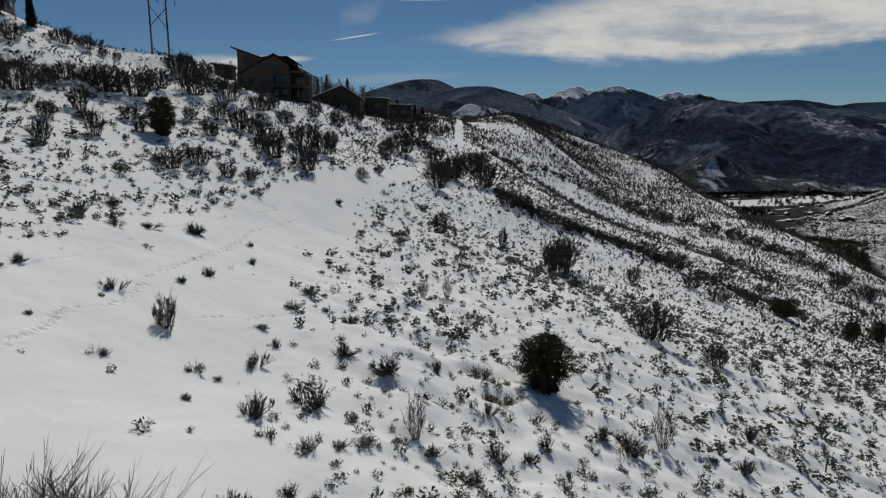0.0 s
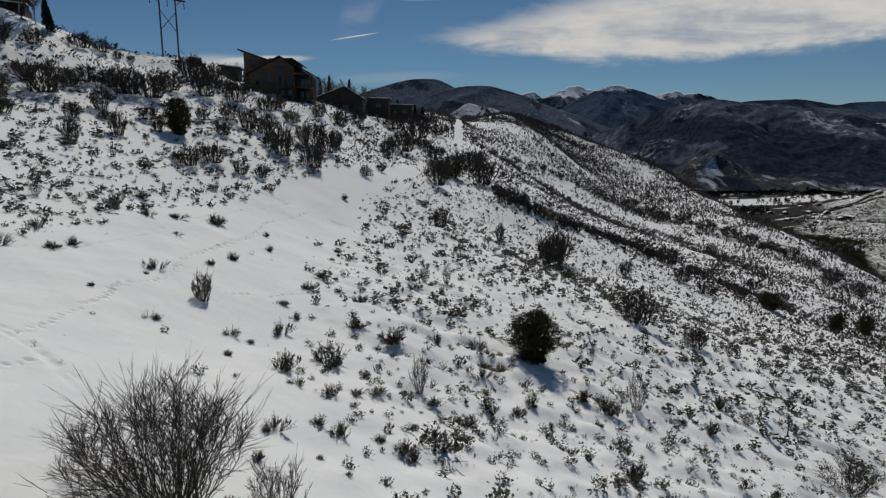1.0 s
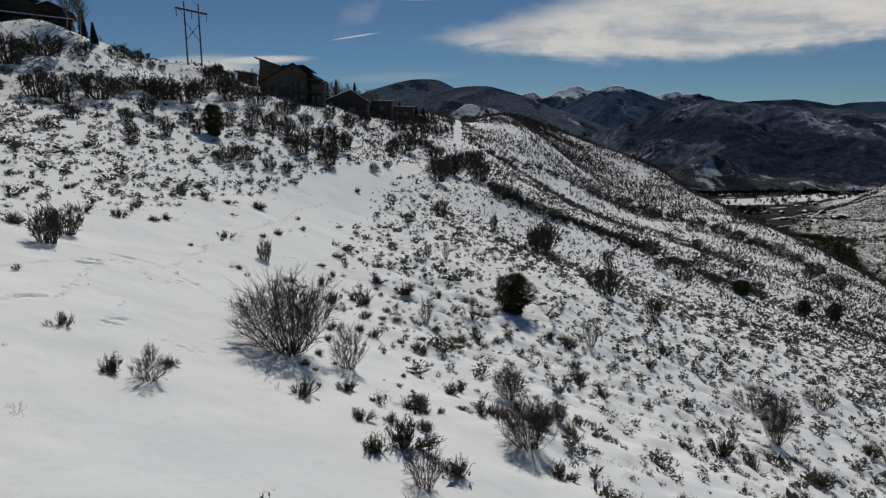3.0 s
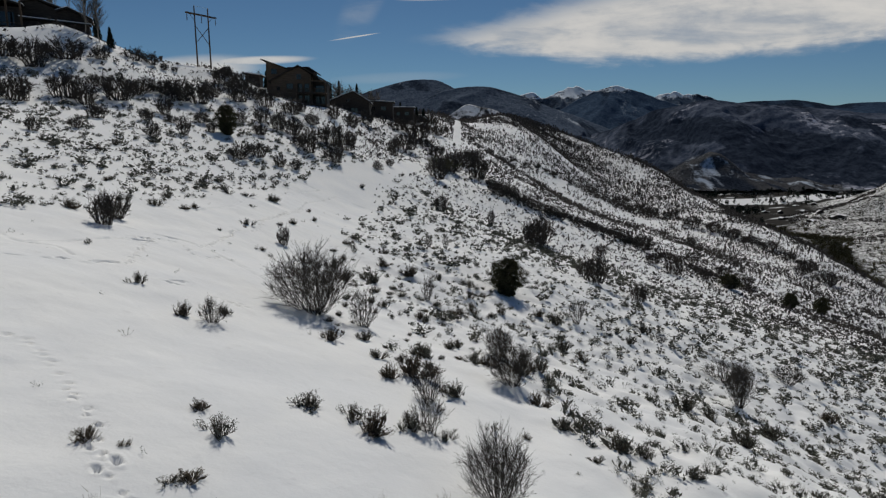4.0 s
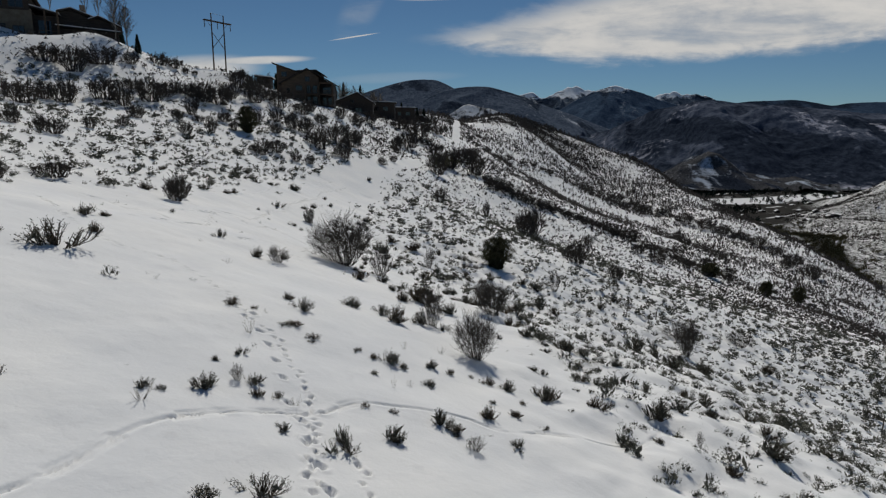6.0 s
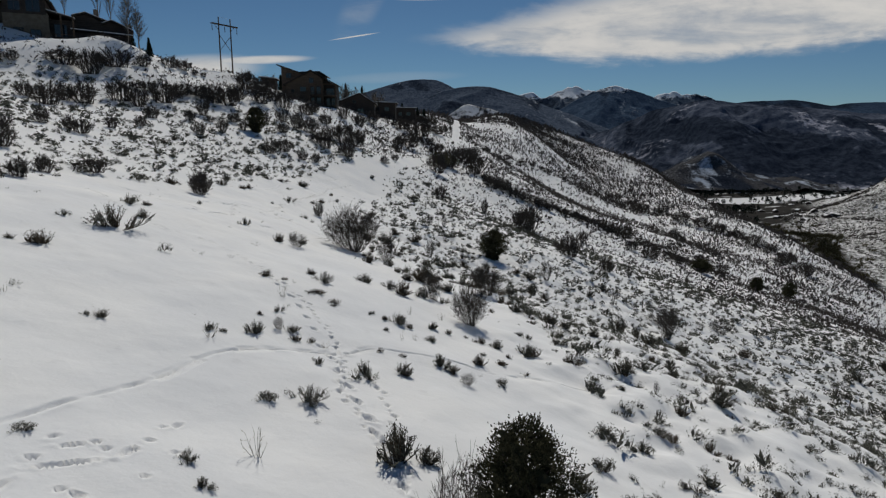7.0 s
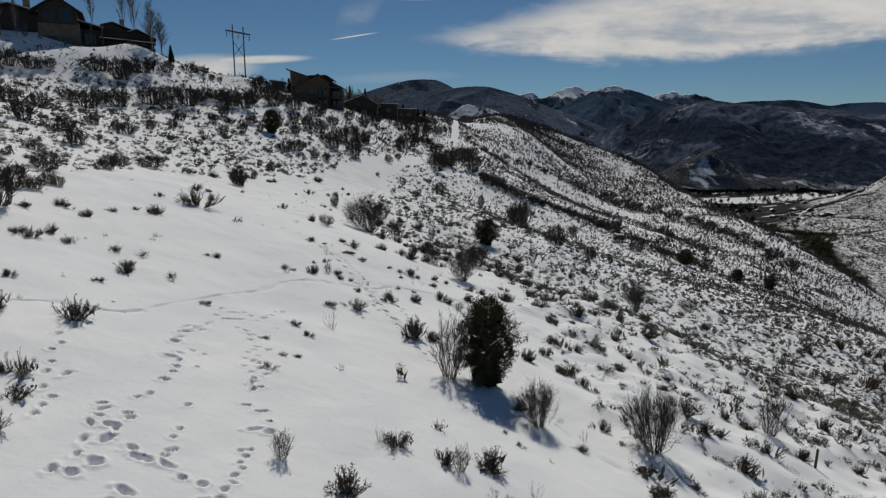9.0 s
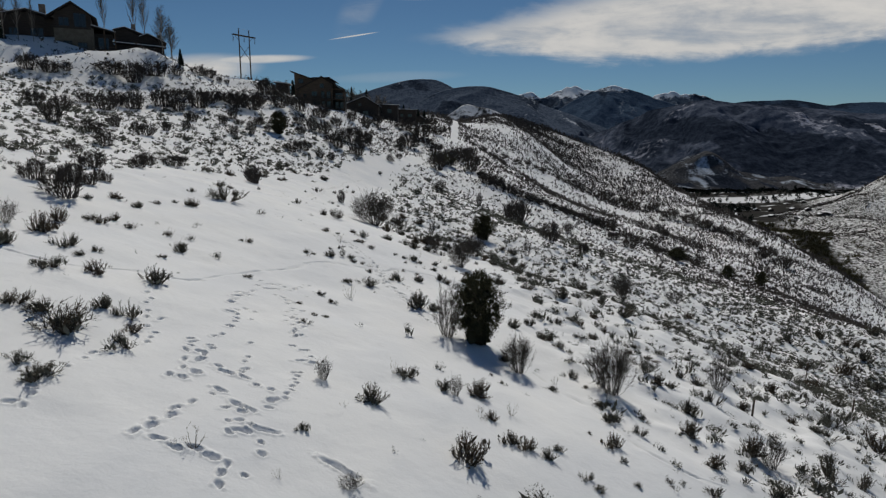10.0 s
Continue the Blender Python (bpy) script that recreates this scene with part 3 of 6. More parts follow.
def build_ground():
    """The wide sheet of land, and finer sheets over it where it is trodden; each sheet dips away below the next finer one."""
    gx = axis(-900, -20, 34, 4600, 0.34, 1.04, 75)
    gy = axis(-420, -43, 44, 4800, 0.34, 1.04, 75)
    sheets = [(gx, gy, None)] + [(np.arange(x0, x1, step), np.arange(y0, y1, step), (x0, x1, y0, y1)) for x0, x1, y0, y1, step in TRODDEN]
    for k, (gx, gy, box_of) in enumerate(sheets):
        x, y = np.meshgrid(gx, gy)
        z = height(x.ravel(), y.ravel()).reshape(x.shape)
        if box_of:
            press(x, y, z, gx, gy)
            carve(x, y, z, gx, gy)
            x0, x1, y0, y1 = box_of
            inside = np.minimum(np.minimum(x - x0, x1 - x), np.minimum(y - y0, y1 - y))
            z += 0.004 * k - 0.03 * np.clip(1 - inside / (1.6 if k < 3 else 0.5), 0, 1)**2
        for n, (_, _, other) in enumerate(sheets[k + 1:], k + 1):
            if k == 1 and n == 2:
                continue
            x0, x1, y0, y1 = other
            inside = np.minimum(np.minimum(x - x0, x1 - x), np.minimum(y - y0, y1 - y))
            z -= 0.7 * np.clip((inside - (1.8 if n < 3 else 0.6)) / 0.6, 0, 1)
        name = "trodden_snow" if k else "ground"
        ob = new(name, mesh_from(name, np.c_[x.ravel(), y.ravel(), z.ravel()], sheet(len(gx), len(gy)), [SNOW], True))
        if k:
            tagged(ob, "smooth snow crossed by footprints and paw tracks", "snow", kind="structure")
        else:
            tagged(ob, "snow-covered hillside falling to a wide valley", "ground", kind="structure")


build_ground()


# ---- mountains beyond the valley ----
def ridged(q, v, seed):
    return 1 - 2 * np.abs(vnoise(q, v, seed))


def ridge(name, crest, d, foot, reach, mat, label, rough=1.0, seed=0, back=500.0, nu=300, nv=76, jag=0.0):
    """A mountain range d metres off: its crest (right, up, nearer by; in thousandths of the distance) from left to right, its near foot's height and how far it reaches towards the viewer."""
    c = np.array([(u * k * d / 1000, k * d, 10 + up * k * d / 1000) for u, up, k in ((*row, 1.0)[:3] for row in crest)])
    s = np.r_[0, np.cumsum(np.hypot(np.diff(c[:, 0]), np.diff(c[:, 1])))]
    q = np.linspace(0, s[-1], nu)
    p = spline_weights(s, q) @ c
    t = np.gradient(p[:, :2], axis=0)
    t /= np.linalg.norm(t, axis=1)[:, None]
    face = np.c_[t[:, 1], -t[:, 0]] * 0.25 + np.array((0.0, -0.75))
    v = np.r_[-np.linspace(1, 0.01, 10), np.linspace(0, 1, nv - 10)**1.25]
    x = p[None, :, 0] + face[None, :, 0] * np.where(v < 0, v * back, v * reach)[:, None]
    y = p[None, :, 1] + face[None, :, 1] * np.where(v < 0, v * back, v * reach)[:, None]
    down = np.abs(v)[:, None]
    drop = down**0.9
    z = p[None, :, 2] * (1 - drop) + foot * drop
    # spurs and gullies that run down the face, and smaller ones across them
    bend = 0.8 * vnoise(x / 420, y / 420, seed) + 0.3 * vnoise(x / 150, y / 150, seed + 4)
    k = np.clip(down * 5, 0.02, 1) * (1 - 0.55 * drop)
    z = z + rough * k * (46 * ridged(q[None, :] / 330 + bend, down * 0.5, seed + 1) + 20 * ridged(q[None, :] / 125 + bend * 1.5, down * 1.3, seed + 2) + 9 * ridged(x / 60 + bend, y / 75, seed + 3) + 4 * vnoise(x / 24, y / 24, seed + 9))
    z += rough * (3 * vnoise(x / 60, y / 60, seed + 5) + 1.6 * vnoise(x / 20, y / 20, seed + 6)) * (down < 0.3)
    z += jag * (np.abs(vnoise(x / 90, y / 400, seed + 7)) - 0.3 + 0.5 * vnoise(x / 35, y / 200, seed + 8)) * np.clip(1 - down * 2, 0, 1)
    ob = new(name, mesh_from(name, np.c_[x.ravel(), y.ravel(), z.ravel()], sheet(nu, nv), [mat], True))
    return tagged(ob, label, "mountain", kind="structure")


def mountain_side(name, bare_a, bare_b, snow, lo, hi, scale, stands=(), above=None, low=0.0):
    """A far mountain side: leafless woods with snow showing through, darker conifer stands (x, z, half width, half
    height), and snow above a height. Distance haze is carried by the colours, as a shift to blue.
    """
    m, n, b = material(name, 1.0, spec=0.0)
    p = place(n)
    q = n.add("ShaderNodeSeparateXYZ")
    n.put(q.inputs[0], p)
    patch = n.noise(n.mapping(p, scale=(1.0, 0.7, 0.6)), scale, 6, 0.62, 1.2)
    fine = n.noise(p, scale * 11, 5, 0.72)
    grain = n.noise(p, 0.09, 3, 0.7)
    v = n.math("ADD", patch, n.math("MULTIPLY", n.math("SUBTRACT", fine, 0.5), 0.35))
    v = n.math("ADD", v, n.math("MULTIPLY", n.math("SUBTRACT", grain, 0.5), 0.22))
    if low:
        v = n.math("ADD", v, n.ramp(q.outputs[2], -40.0, -125.0, 0.0, low))
    k = n.ramp(v, lo, hi)
    if above:
        k = n.math("MAXIMUM", n.math("MULTIPLY", k, 0.2), n.ramp(n.math("ADD", q.outputs[2], n.math("MULTIPLY", n.math("SUBTRACT", v, 0.5), 260.0)), above, above + 30.0))
    wood = n.mix(n.ramp(fine, 0.3, 0.7), bare_a, bare_b)
    dark = n.ramp(n.noise(n.mapping(p, scale=(1.0, 0.8, 1.1)), scale * 0.55, 5, 0.6, 0.6), 0.5, 0.58)
    for cx, cz, hx, hz in stands:
        a = n.math("DIVIDE", n.math("SUBTRACT", q.outputs[0], cx), hx)
        c = n.math("DIVIDE", n.math("SUBTRACT", q.outputs[2], cz), hz)
        r = n.math("ADD", n.math("MULTIPLY", a, a), n.math("MULTIPLY", c, c))
        r = n.math("ADD", r, n.math("MULTIPLY", n.math("SUBTRACT", n.noise(p, scale * 3, 5, 0.65), 0.5), 3.2))
        inside = n.ramp(r, 1.15, 0.75)
        dark = n.math("MAXIMUM", dark, inside)
        k = n.math("MULTIPLY", k, n.math("SUBTRACT", 1.0, inside))
    # conifer green shifted to blue-grey: distance haze in the colour
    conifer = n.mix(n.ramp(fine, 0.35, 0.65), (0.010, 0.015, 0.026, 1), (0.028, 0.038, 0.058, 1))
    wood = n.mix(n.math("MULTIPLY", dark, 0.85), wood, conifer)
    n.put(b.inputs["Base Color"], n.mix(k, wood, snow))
    bump(n, b, n.math("ADD", fine, n.math("MULTIPLY", grain, 0.5)), 0.35, 8.0)
    return m


# distance haze is mixed into these colours as blue, least in the knoll
HAZED_WOODS = mountain_side("hazed_bare_woods", (0.042, 0.056, 0.088, 1), (0.125, 0.142, 0.185, 1), (0.56, 0.56, 0.64, 1), 0.60, 0.74, 0.0045, ((1120, -60, 270, 80), (900, 20, 130, 50)), low=0.08)
HAZED_FAR_WOODS = mountain_side("hazed_far_woods", (0.044, 0.062, 0.094, 1), (0.12, 0.145, 0.19, 1), (0.62, 0.66, 0.72, 1), 0.64, 0.74, 0.006)
HAZED_RIDGE = mountain_side("hazed_ridge", (0.030, 0.050, 0.085, 1), (0.06, 0.09, 0.14, 1), (0.55, 0.6, 0.67, 1), 0.74, 0.82, 0.006)
HAZED_PEAK = mountain_side("hazed_peak", (0.035, 0.06, 0.10, 1), (0.07, 0.10, 0.15, 1), (0.72, 0.76, 0.82, 1), 0.62, 0.75, 0.005, above=300.0)
HAZED_ROCK = mountain_side("hazed_rock", (0.04, 0.06, 0.09, 1), (0.085, 0.11, 0.15, 1), (0.72, 0.76, 0.82, 1), 0.52, 0.64, 0.006, above=262.0)
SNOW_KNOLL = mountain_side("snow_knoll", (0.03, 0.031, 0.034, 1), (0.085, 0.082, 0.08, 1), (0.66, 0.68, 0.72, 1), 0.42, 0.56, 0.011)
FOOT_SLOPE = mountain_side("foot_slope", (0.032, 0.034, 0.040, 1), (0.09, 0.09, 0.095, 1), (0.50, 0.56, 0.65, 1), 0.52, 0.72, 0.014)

ridge("mountain_1", ((101, 47.8), (125.2, 59.6), (139.8, 64.7), (154.9, 55.5), (170.3, 60.5), (187.5, 67.2), (202.1, 71.5), (217.8, 68.1), (229.2, 66.4), (244, 61), (275, 57.9), (327, 55.4), (350, 63), (373, 59.6), (387.6, 61.3), (410.5, 57.1), (427.5, 51.2), (477, 36.7)), 4700, -160, 900, HAZED_ROCK, "distant snow-capped rocky peaks above dark forest", 1.1, 11, 60, 420, jag=16)
ridge("mountain_2", ((154, 19.6), (188.5, 39.3), (218.3, 56.2), (247.4, 68.1), (271.4, 73.1), (296, 66.4), (323.5, 57.1), (354.6, 47.8), (407, 32.4)), 4300, -160, 900, HAZED_PEAK, "dark forested peak, hazed blue, with a snowy summit", 0.8, 23, 150, jag=7)
ridge("mountain_3", ((-180, 45), (-125, 61.3), (-98.9, 69.8), (-59.8, 79.9), (-24.2, 82.4), (-6.1, 80.7), (17.4, 69.8), (40, 56.2), (66.3, 36.7)), 3700, -160, 900, HAZED_FAR_WOODS, "rounded dark forested mountain with snowy clearings", 0.4, 31, 300)
ridge("mountain_4", ((-70, 25), (-38.4, 44.4), (-7.8, 62.2), (20.8, 69.8), (47.7, 72.3), (71.1, 71.5), (100.7, 64.7), (131.4, 55.4), (161.3, 43.5), (192, 33.3), (241, 15.3), (286, -2)), 3150, -175, 900, HAZED_FAR_WOODS, "long dark forested ridge with scattered snow", 0.5, 43, 300)
ridge("mountain_5", ((424, 39.3), (460.8, 47.8), (502.4, 50.3), (555.4, 51.2), (582.8, 47.8), (605.9, 43.5), (632.5, 46.9), (682, 48.6), (745.9, 46.1), (849, 52.9)), 3600, -160, 900, HAZED_RIDGE, "low dark ridge on the horizon", 0.4, 53, 300)
ridge("mountain_6", ((150, -8, 1.25), (190, -5.4, 1.24), (225, -2, 1.22), (253.8, 4.1, 1.18), (298.5, 21.3, 1.12), (336, 36.7, 1.07), (369.6, 43.5, 1.04), (404, 51.2, 1.0), (430, 51.2), (453, 47.8), (491.5, 46.1, 0.99), (545, 41.8, 0.98), (583.6, 40.1, 0.97), (622.4, 36.7, 0.96), (685, 30.7, 0.95), (800, 34, 0.94), (976, 27, 0.93)), 2400, -158, 640, HAZED_WOODS, "broad shaded mountain with dark conifer forest and snow patches", 1.0, 61, 500, 540, 130)
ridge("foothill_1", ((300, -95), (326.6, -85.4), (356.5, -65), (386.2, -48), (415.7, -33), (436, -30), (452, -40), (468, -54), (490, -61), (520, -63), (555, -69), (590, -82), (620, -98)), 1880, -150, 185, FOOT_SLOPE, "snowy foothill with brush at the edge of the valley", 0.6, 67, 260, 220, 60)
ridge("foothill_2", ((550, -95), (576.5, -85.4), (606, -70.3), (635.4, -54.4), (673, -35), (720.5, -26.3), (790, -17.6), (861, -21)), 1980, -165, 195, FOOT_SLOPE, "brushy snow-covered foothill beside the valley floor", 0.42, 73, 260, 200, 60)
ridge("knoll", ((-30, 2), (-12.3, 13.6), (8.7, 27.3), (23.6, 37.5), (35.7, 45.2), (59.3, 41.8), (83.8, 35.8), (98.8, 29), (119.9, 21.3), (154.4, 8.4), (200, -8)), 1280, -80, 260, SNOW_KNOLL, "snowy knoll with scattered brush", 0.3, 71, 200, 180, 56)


# ---- building parts ----
def part(name, bm, mat, parent=None, label="", smooth=False):
    """Links a bmesh as one mesh object under a thing or a part."""
    me = bpy.data.meshes.new(name)
    bm.normal_update()
    bm.to_mesh(me)
    bm.free()
    me.materials.append(mat)
    if smooth:
        me.polygons.foreach_set("use_smooth", np.ones(len(me.polygons), bool))
    ob = new(name, me)
    ob.parent = parent
    return tagged(ob, label)


def part_np(name, v, f, mat, parent=None, label="", smooth=False):
    ob = new(name, mesh_from(name, v, f, [mat], smooth))
    ob.parent = parent
    return tagged(ob, label)


def box(bm, x0, x1, y0, y1, z0, z1, bevel=0.0):
    made = bmesh.ops.create_cube(bm, size=1.0, matrix=Matrix.Translation(((x0 + x1) / 2, (y0 + y1) / 2, (z0 + z1) / 2)) @ Matrix.Diagonal((x1 - x0, y1 - y0, z1 - z0, 1)))
    if bevel:
        edges = {e for v in made["verts"] for e in v.link_edges}
        bmesh.ops.bevel(bm, geom=list(edges), offset=bevel, segments=1, affect="EDGES")
    return bm


def prism(bm, outline, y0, y1):
    """An outline in x and z, pushed from y0 to y1."""
    a = [bm.verts.new((x, y0, z)) for x, z in outline]
    b = [bm.verts.new((x, y1, z)) for x, z in outline]
    bm.faces.new(a)
    bm.faces.new(b[::-1])
    for i in range(len(a)):
        j = (i + 1) % len(a)
        bm.faces.new((a[j], a[i], b[i], b[j]))
    bmesh.ops.recalc_face_normals(bm, faces=bm.faces[:])
    return bm


def rod(bm, a, b, r0, r1=None, sides=8):
    a, b = Vector(a), Vector(b)
    m = Matrix.Translation((a + b) / 2) @ (b - a).to_track_quat("Z", "Y").to_matrix().to_4x4()
    bmesh.ops.create_cone(bm, cap_ends=True, segments=sides, radius1=r0, radius2=r0 if r1 is None else r1, depth=(b - a).length, matrix=m)
    return bm


def stand(x, y, sink=0.05):
    return float(height(x, y)[0]) - sink


# ---- plants: arrays of points and triangles ----
class Bunch:
    """Collects pieces of a plant as arrays."""

    def __init__(self, seed):
        self.r = np.random.RandomState(seed)
        self.v, self.f, self.n = [], [], 0

    def put(self, v, f):
        self.v.append(np.asarray(v, float).reshape(-1, 3))
        self.f.append(np.asarray(f).reshape(-1, 3) + self.n)
        self.n += len(self.v[-1])

    def tubes(self, a, b, ra, rb):
        """Three-sided tapered sticks from the places a to b."""
        a, b = np.asarray(a, float), np.asarray(b, float)
        n = len(a)
        ra, rb = np.broadcast_to(ra, n), np.broadcast_to(rb, n)
        d = b - a
        d = d / np.maximum(np.linalg.norm(d, axis=1), 1e-6)[:, None]
        u = np.cross(d, np.where(np.abs(d[:, 2:]) < 0.9, (0.0, 0, 1), (1.0, 0, 0)))
        u /= np.maximum(np.linalg.norm(u, axis=1), 1e-6)[:, None]
        w = np.cross(d, u)
        ring = [(math.cos(k * 2.0944), math.sin(k * 2.0944)) for k in range(3)]
        v = np.stack([a + (u * c + w * s) * ra[:, None] for c, s in ring] + [b + (u * c + w * s) * rb[:, None] for c, s in ring], 1)
        t = np.array([(0, 1, 4), (0, 4, 3), (1, 2, 5), (1, 5, 4), (2, 0, 3), (2, 3, 5)])
        self.put(v, t[None] + np.arange(n)[:, None, None] * 6)

    def leaves(self, p, d, length, width):
        """Folded diamonds from the places p along the ways d."""
        n = len(p)
        d = d / np.maximum(np.linalg.norm(d, axis=1), 1e-6)[:, None]
        s = np.cross(d, self.r.normal(size=(n, 3)))
        s /= np.maximum(np.linalg.norm(s, axis=1), 1e-6)[:, None]
        up = np.cross(s, d)
        length, width = np.broadcast_to(length, n)[:, None], np.broadcast_to(width, n)[:, None]
        m = p + d * length * 0.5
        v = np.stack([p, m + s * width * 0.5 + up * width * 0.2, p + d * length, m - s * width * 0.5 + up * width * 0.2], 1)
        self.put(v, np.array([(0, 1, 2), (0, 2, 3)])[None] + np.arange(n)[:, None, None] * 4)

    def arrays(self):
        return np.concatenate(self.v), np.concatenate(self.f)


def branches(r, n, spread, lean=0.0, base=0.04, low=0.7, seg=4, wild=0.05, floor=0.12):
    """n curved stems from the ground, as rows of seg + 1 points, in a plant one high and about one across."""
    az = np.arange(n) * 2.39996 + r.uniform(-0.5, 0.5, n)
    out = np.sqrt(r.uniform(0.02, 1, n)) * spread
    tall = r.uniform(low, 1.0, n) * np.sqrt(np.clip(1.05 - (out / spread)**2 * 0.8, floor, 1))
    start = np.c_[np.cos(az) * base * r.uniform(0, 1, n), np.sin(az) * base * r.uniform(0, 1, n), np.zeros(n) - 0.05]
    end = np.c_[np.cos(az) * out + lean, np.sin(az) * out, tall]
    t = np.linspace(0, 1, seg + 1)[None, :, None]
    pts = start[:, None] * (1 - t) + end[:, None] * t
    pts[:, :, :2] *= 1.12 - 0.12 * t
    pts[:, :, 2] *= t[:, :, 0]**0.18
    return pts + np.clip(r.normal(0, wild, pts.shape), -1.6 * wild, 1.6 * wild) * (t * (1 - t * 0.3))


def unit(*pieces):
    """Pieces of one plant, brought to one across and one high together."""
    v = np.concatenate([p[0] for p in pieces])
    high, wide = np.percentile(v[:, 2], 99.6), np.percentile(np.hypot(v[:, 0], v[:, 1]), 97)
    return tuple((p[0] * (0.5 / wide, 0.5 / wide, 1 / high), p[1]) for p in pieces)


def sage_arrays(seed, stems, per, leaf, woody=True, fat=0.34, core=10, loose=1.0):
    """A sagebrush, one across and one high: uneven rounded lobes, each a fan of stems feathered with small leaves over a dense heart."""
    b, c = Bunch(seed), Bunch(seed + 50)
    r = b.r
    lobes = r.randint(3, 7)
    az, off = r.uniform(0, 6.28, lobes), r.uniform(0.16, 0.36, lobes) * loose
    rad, high = r.uniform(0.13, 0.24, lobes), r.uniform(0.42, 0.95, lobes)
    off[0], rad[0], high[0] = 0.05, 0.26, 1.0
    mid_lobe = np.c_[np.cos(az) * off, np.sin(az) * off]
    k = r.choice(lobes, stems, p=rad**1.6 / np.sum(rad**1.6))
    th, s = r.uniform(0, 6.28, stems), np.sqrt(r.uniform(0, 1, stems))
    reach = rad[k] * s * r.uniform(0.8, 1.2, stems)
    tip = np.c_[mid_lobe[k] + np.c_[np.cos(th), np.sin(th)] * reach[:, None], high[k] * np.sqrt(1 - 0.86 * s * s) * r.uniform(0.7, 1.08, stems)]
    foot = np.c_[mid_lobe[k] * 0.5 + r.normal(0, 0.03, (stems, 2)), np.full(stems, -0.06)]
    bend = foot * 0.5 + tip * 0.5 + r.normal(0, 0.03, (stems, 3)) + np.c_[(tip - foot)[:, :2] * 0.14, np.zeros(stems)]
    if woody:
        b.tubes(foot, bend, 0.011, 0.008)
        b.tubes(bend, tip, 0.008, 0.003)
    t = r.uniform(0.3, 1.04, (stems, per))[..., None]
    a = np.where(t < 0.5, foot[:, None] + (bend - foot)[:, None] * t * 2, bend[:, None] + (tip - bend)[:, None] * (t - 0.5) * 2)
    p = (a + r.normal(0, 0.016, (stems, per, 3))).reshape(-1, 3)
    p[:, 2] = np.maximum(p[:, 2], 0.0)
    d = np.repeat(tip - bend, per, 0)
    d = d / np.linalg.norm(d, axis=1)[:, None] + r.normal(0, 0.42, d.shape)
    d[:, 2] = np.abs(d[:, 2]) + 0.15
    c.leaves(p, d, leaf * r.uniform(0.6, 1.5, len(p)), leaf * fat)
    if core:
        k = r.choice(lobes, core, p=rad**1.6 / np.sum(rad**1.6))
        th, s = r.uniform(0, 6.28, core), np.sqrt(r.uniform(0, 0.5, core))
        p = np.c_[mid_lobe[k] + np.c_[np.cos(th), np.sin(th)] * (rad[k] * s)[:, None], r.uniform(-0.02, 0.3, core) * high[k]]
        c.leaves(p, np.c_[r.normal(0, 0.3, (core, 2)), np.ones(core)], high[k] * r.uniform(0.25, 0.55, core), rad[k] * r.uniform(0.22, 0.5, core))
    return unit(b.arrays(), c.arrays()) if woody else unit(c.arrays())


def shrub_arrays(seed, stems, side, fine, spread=0.5, lean=0.0, thick=0.012, base=0.09, wild=0.022, floor=0.3):
    """A bare shrub, one across and one high: arching stems, side shoots and fine twigs."""
    b, c = Bunch(seed), Bunch(seed + 50)
    seg = 5
    pts = branches(b.r, stems, spread, lean, base, 0.8, seg, wild, floor)
    for k in range(seg):
        b.tubes(pts[:, k], pts[:, k + 1], thick * (1 - k / seg * 0.85), thick * (1 - (k + 1) / seg * 0.85))
    t = 1.5 + (seg - 1.5) * c.r.uniform(0, 1, (stems, side))**0.55
    k = np.minimum(t.astype(int), seg - 1)
    i = np.arange(stems)[:, None]
    a = pts[i, k] + (pts[i, k + 1] - pts[i, k]) * (t - k)[..., None]
    d = pts[i, k + 1] - pts[i, k]
    d = d / np.linalg.norm(d, axis=-1)[..., None]
    d = d + c.r.normal(0, 0.50, d.shape)
    d[..., 2] += 0.06
    e = a + d * c.r.uniform(0.05, 0.15, t.shape)[..., None]
    a, e = a.reshape(-1, 3), e.reshape(-1, 3)
    c.tubes(a, e, thick * 0.45, thick * 0.22)
    for _ in range(fine):
        s = c.r.uniform(0.25, 0.95, len(a))[:, None]
        g = a + (e - a) * s
        w = (e - a) * c.r.uniform(0.35, 0.8, len(a))[:, None] + c.r.normal(0, 0.022, e.shape)
        c.leaves(g, w, np.linalg.norm(w, axis=1), thick * 0.6)
    return unit(b.arrays(), c.arrays())


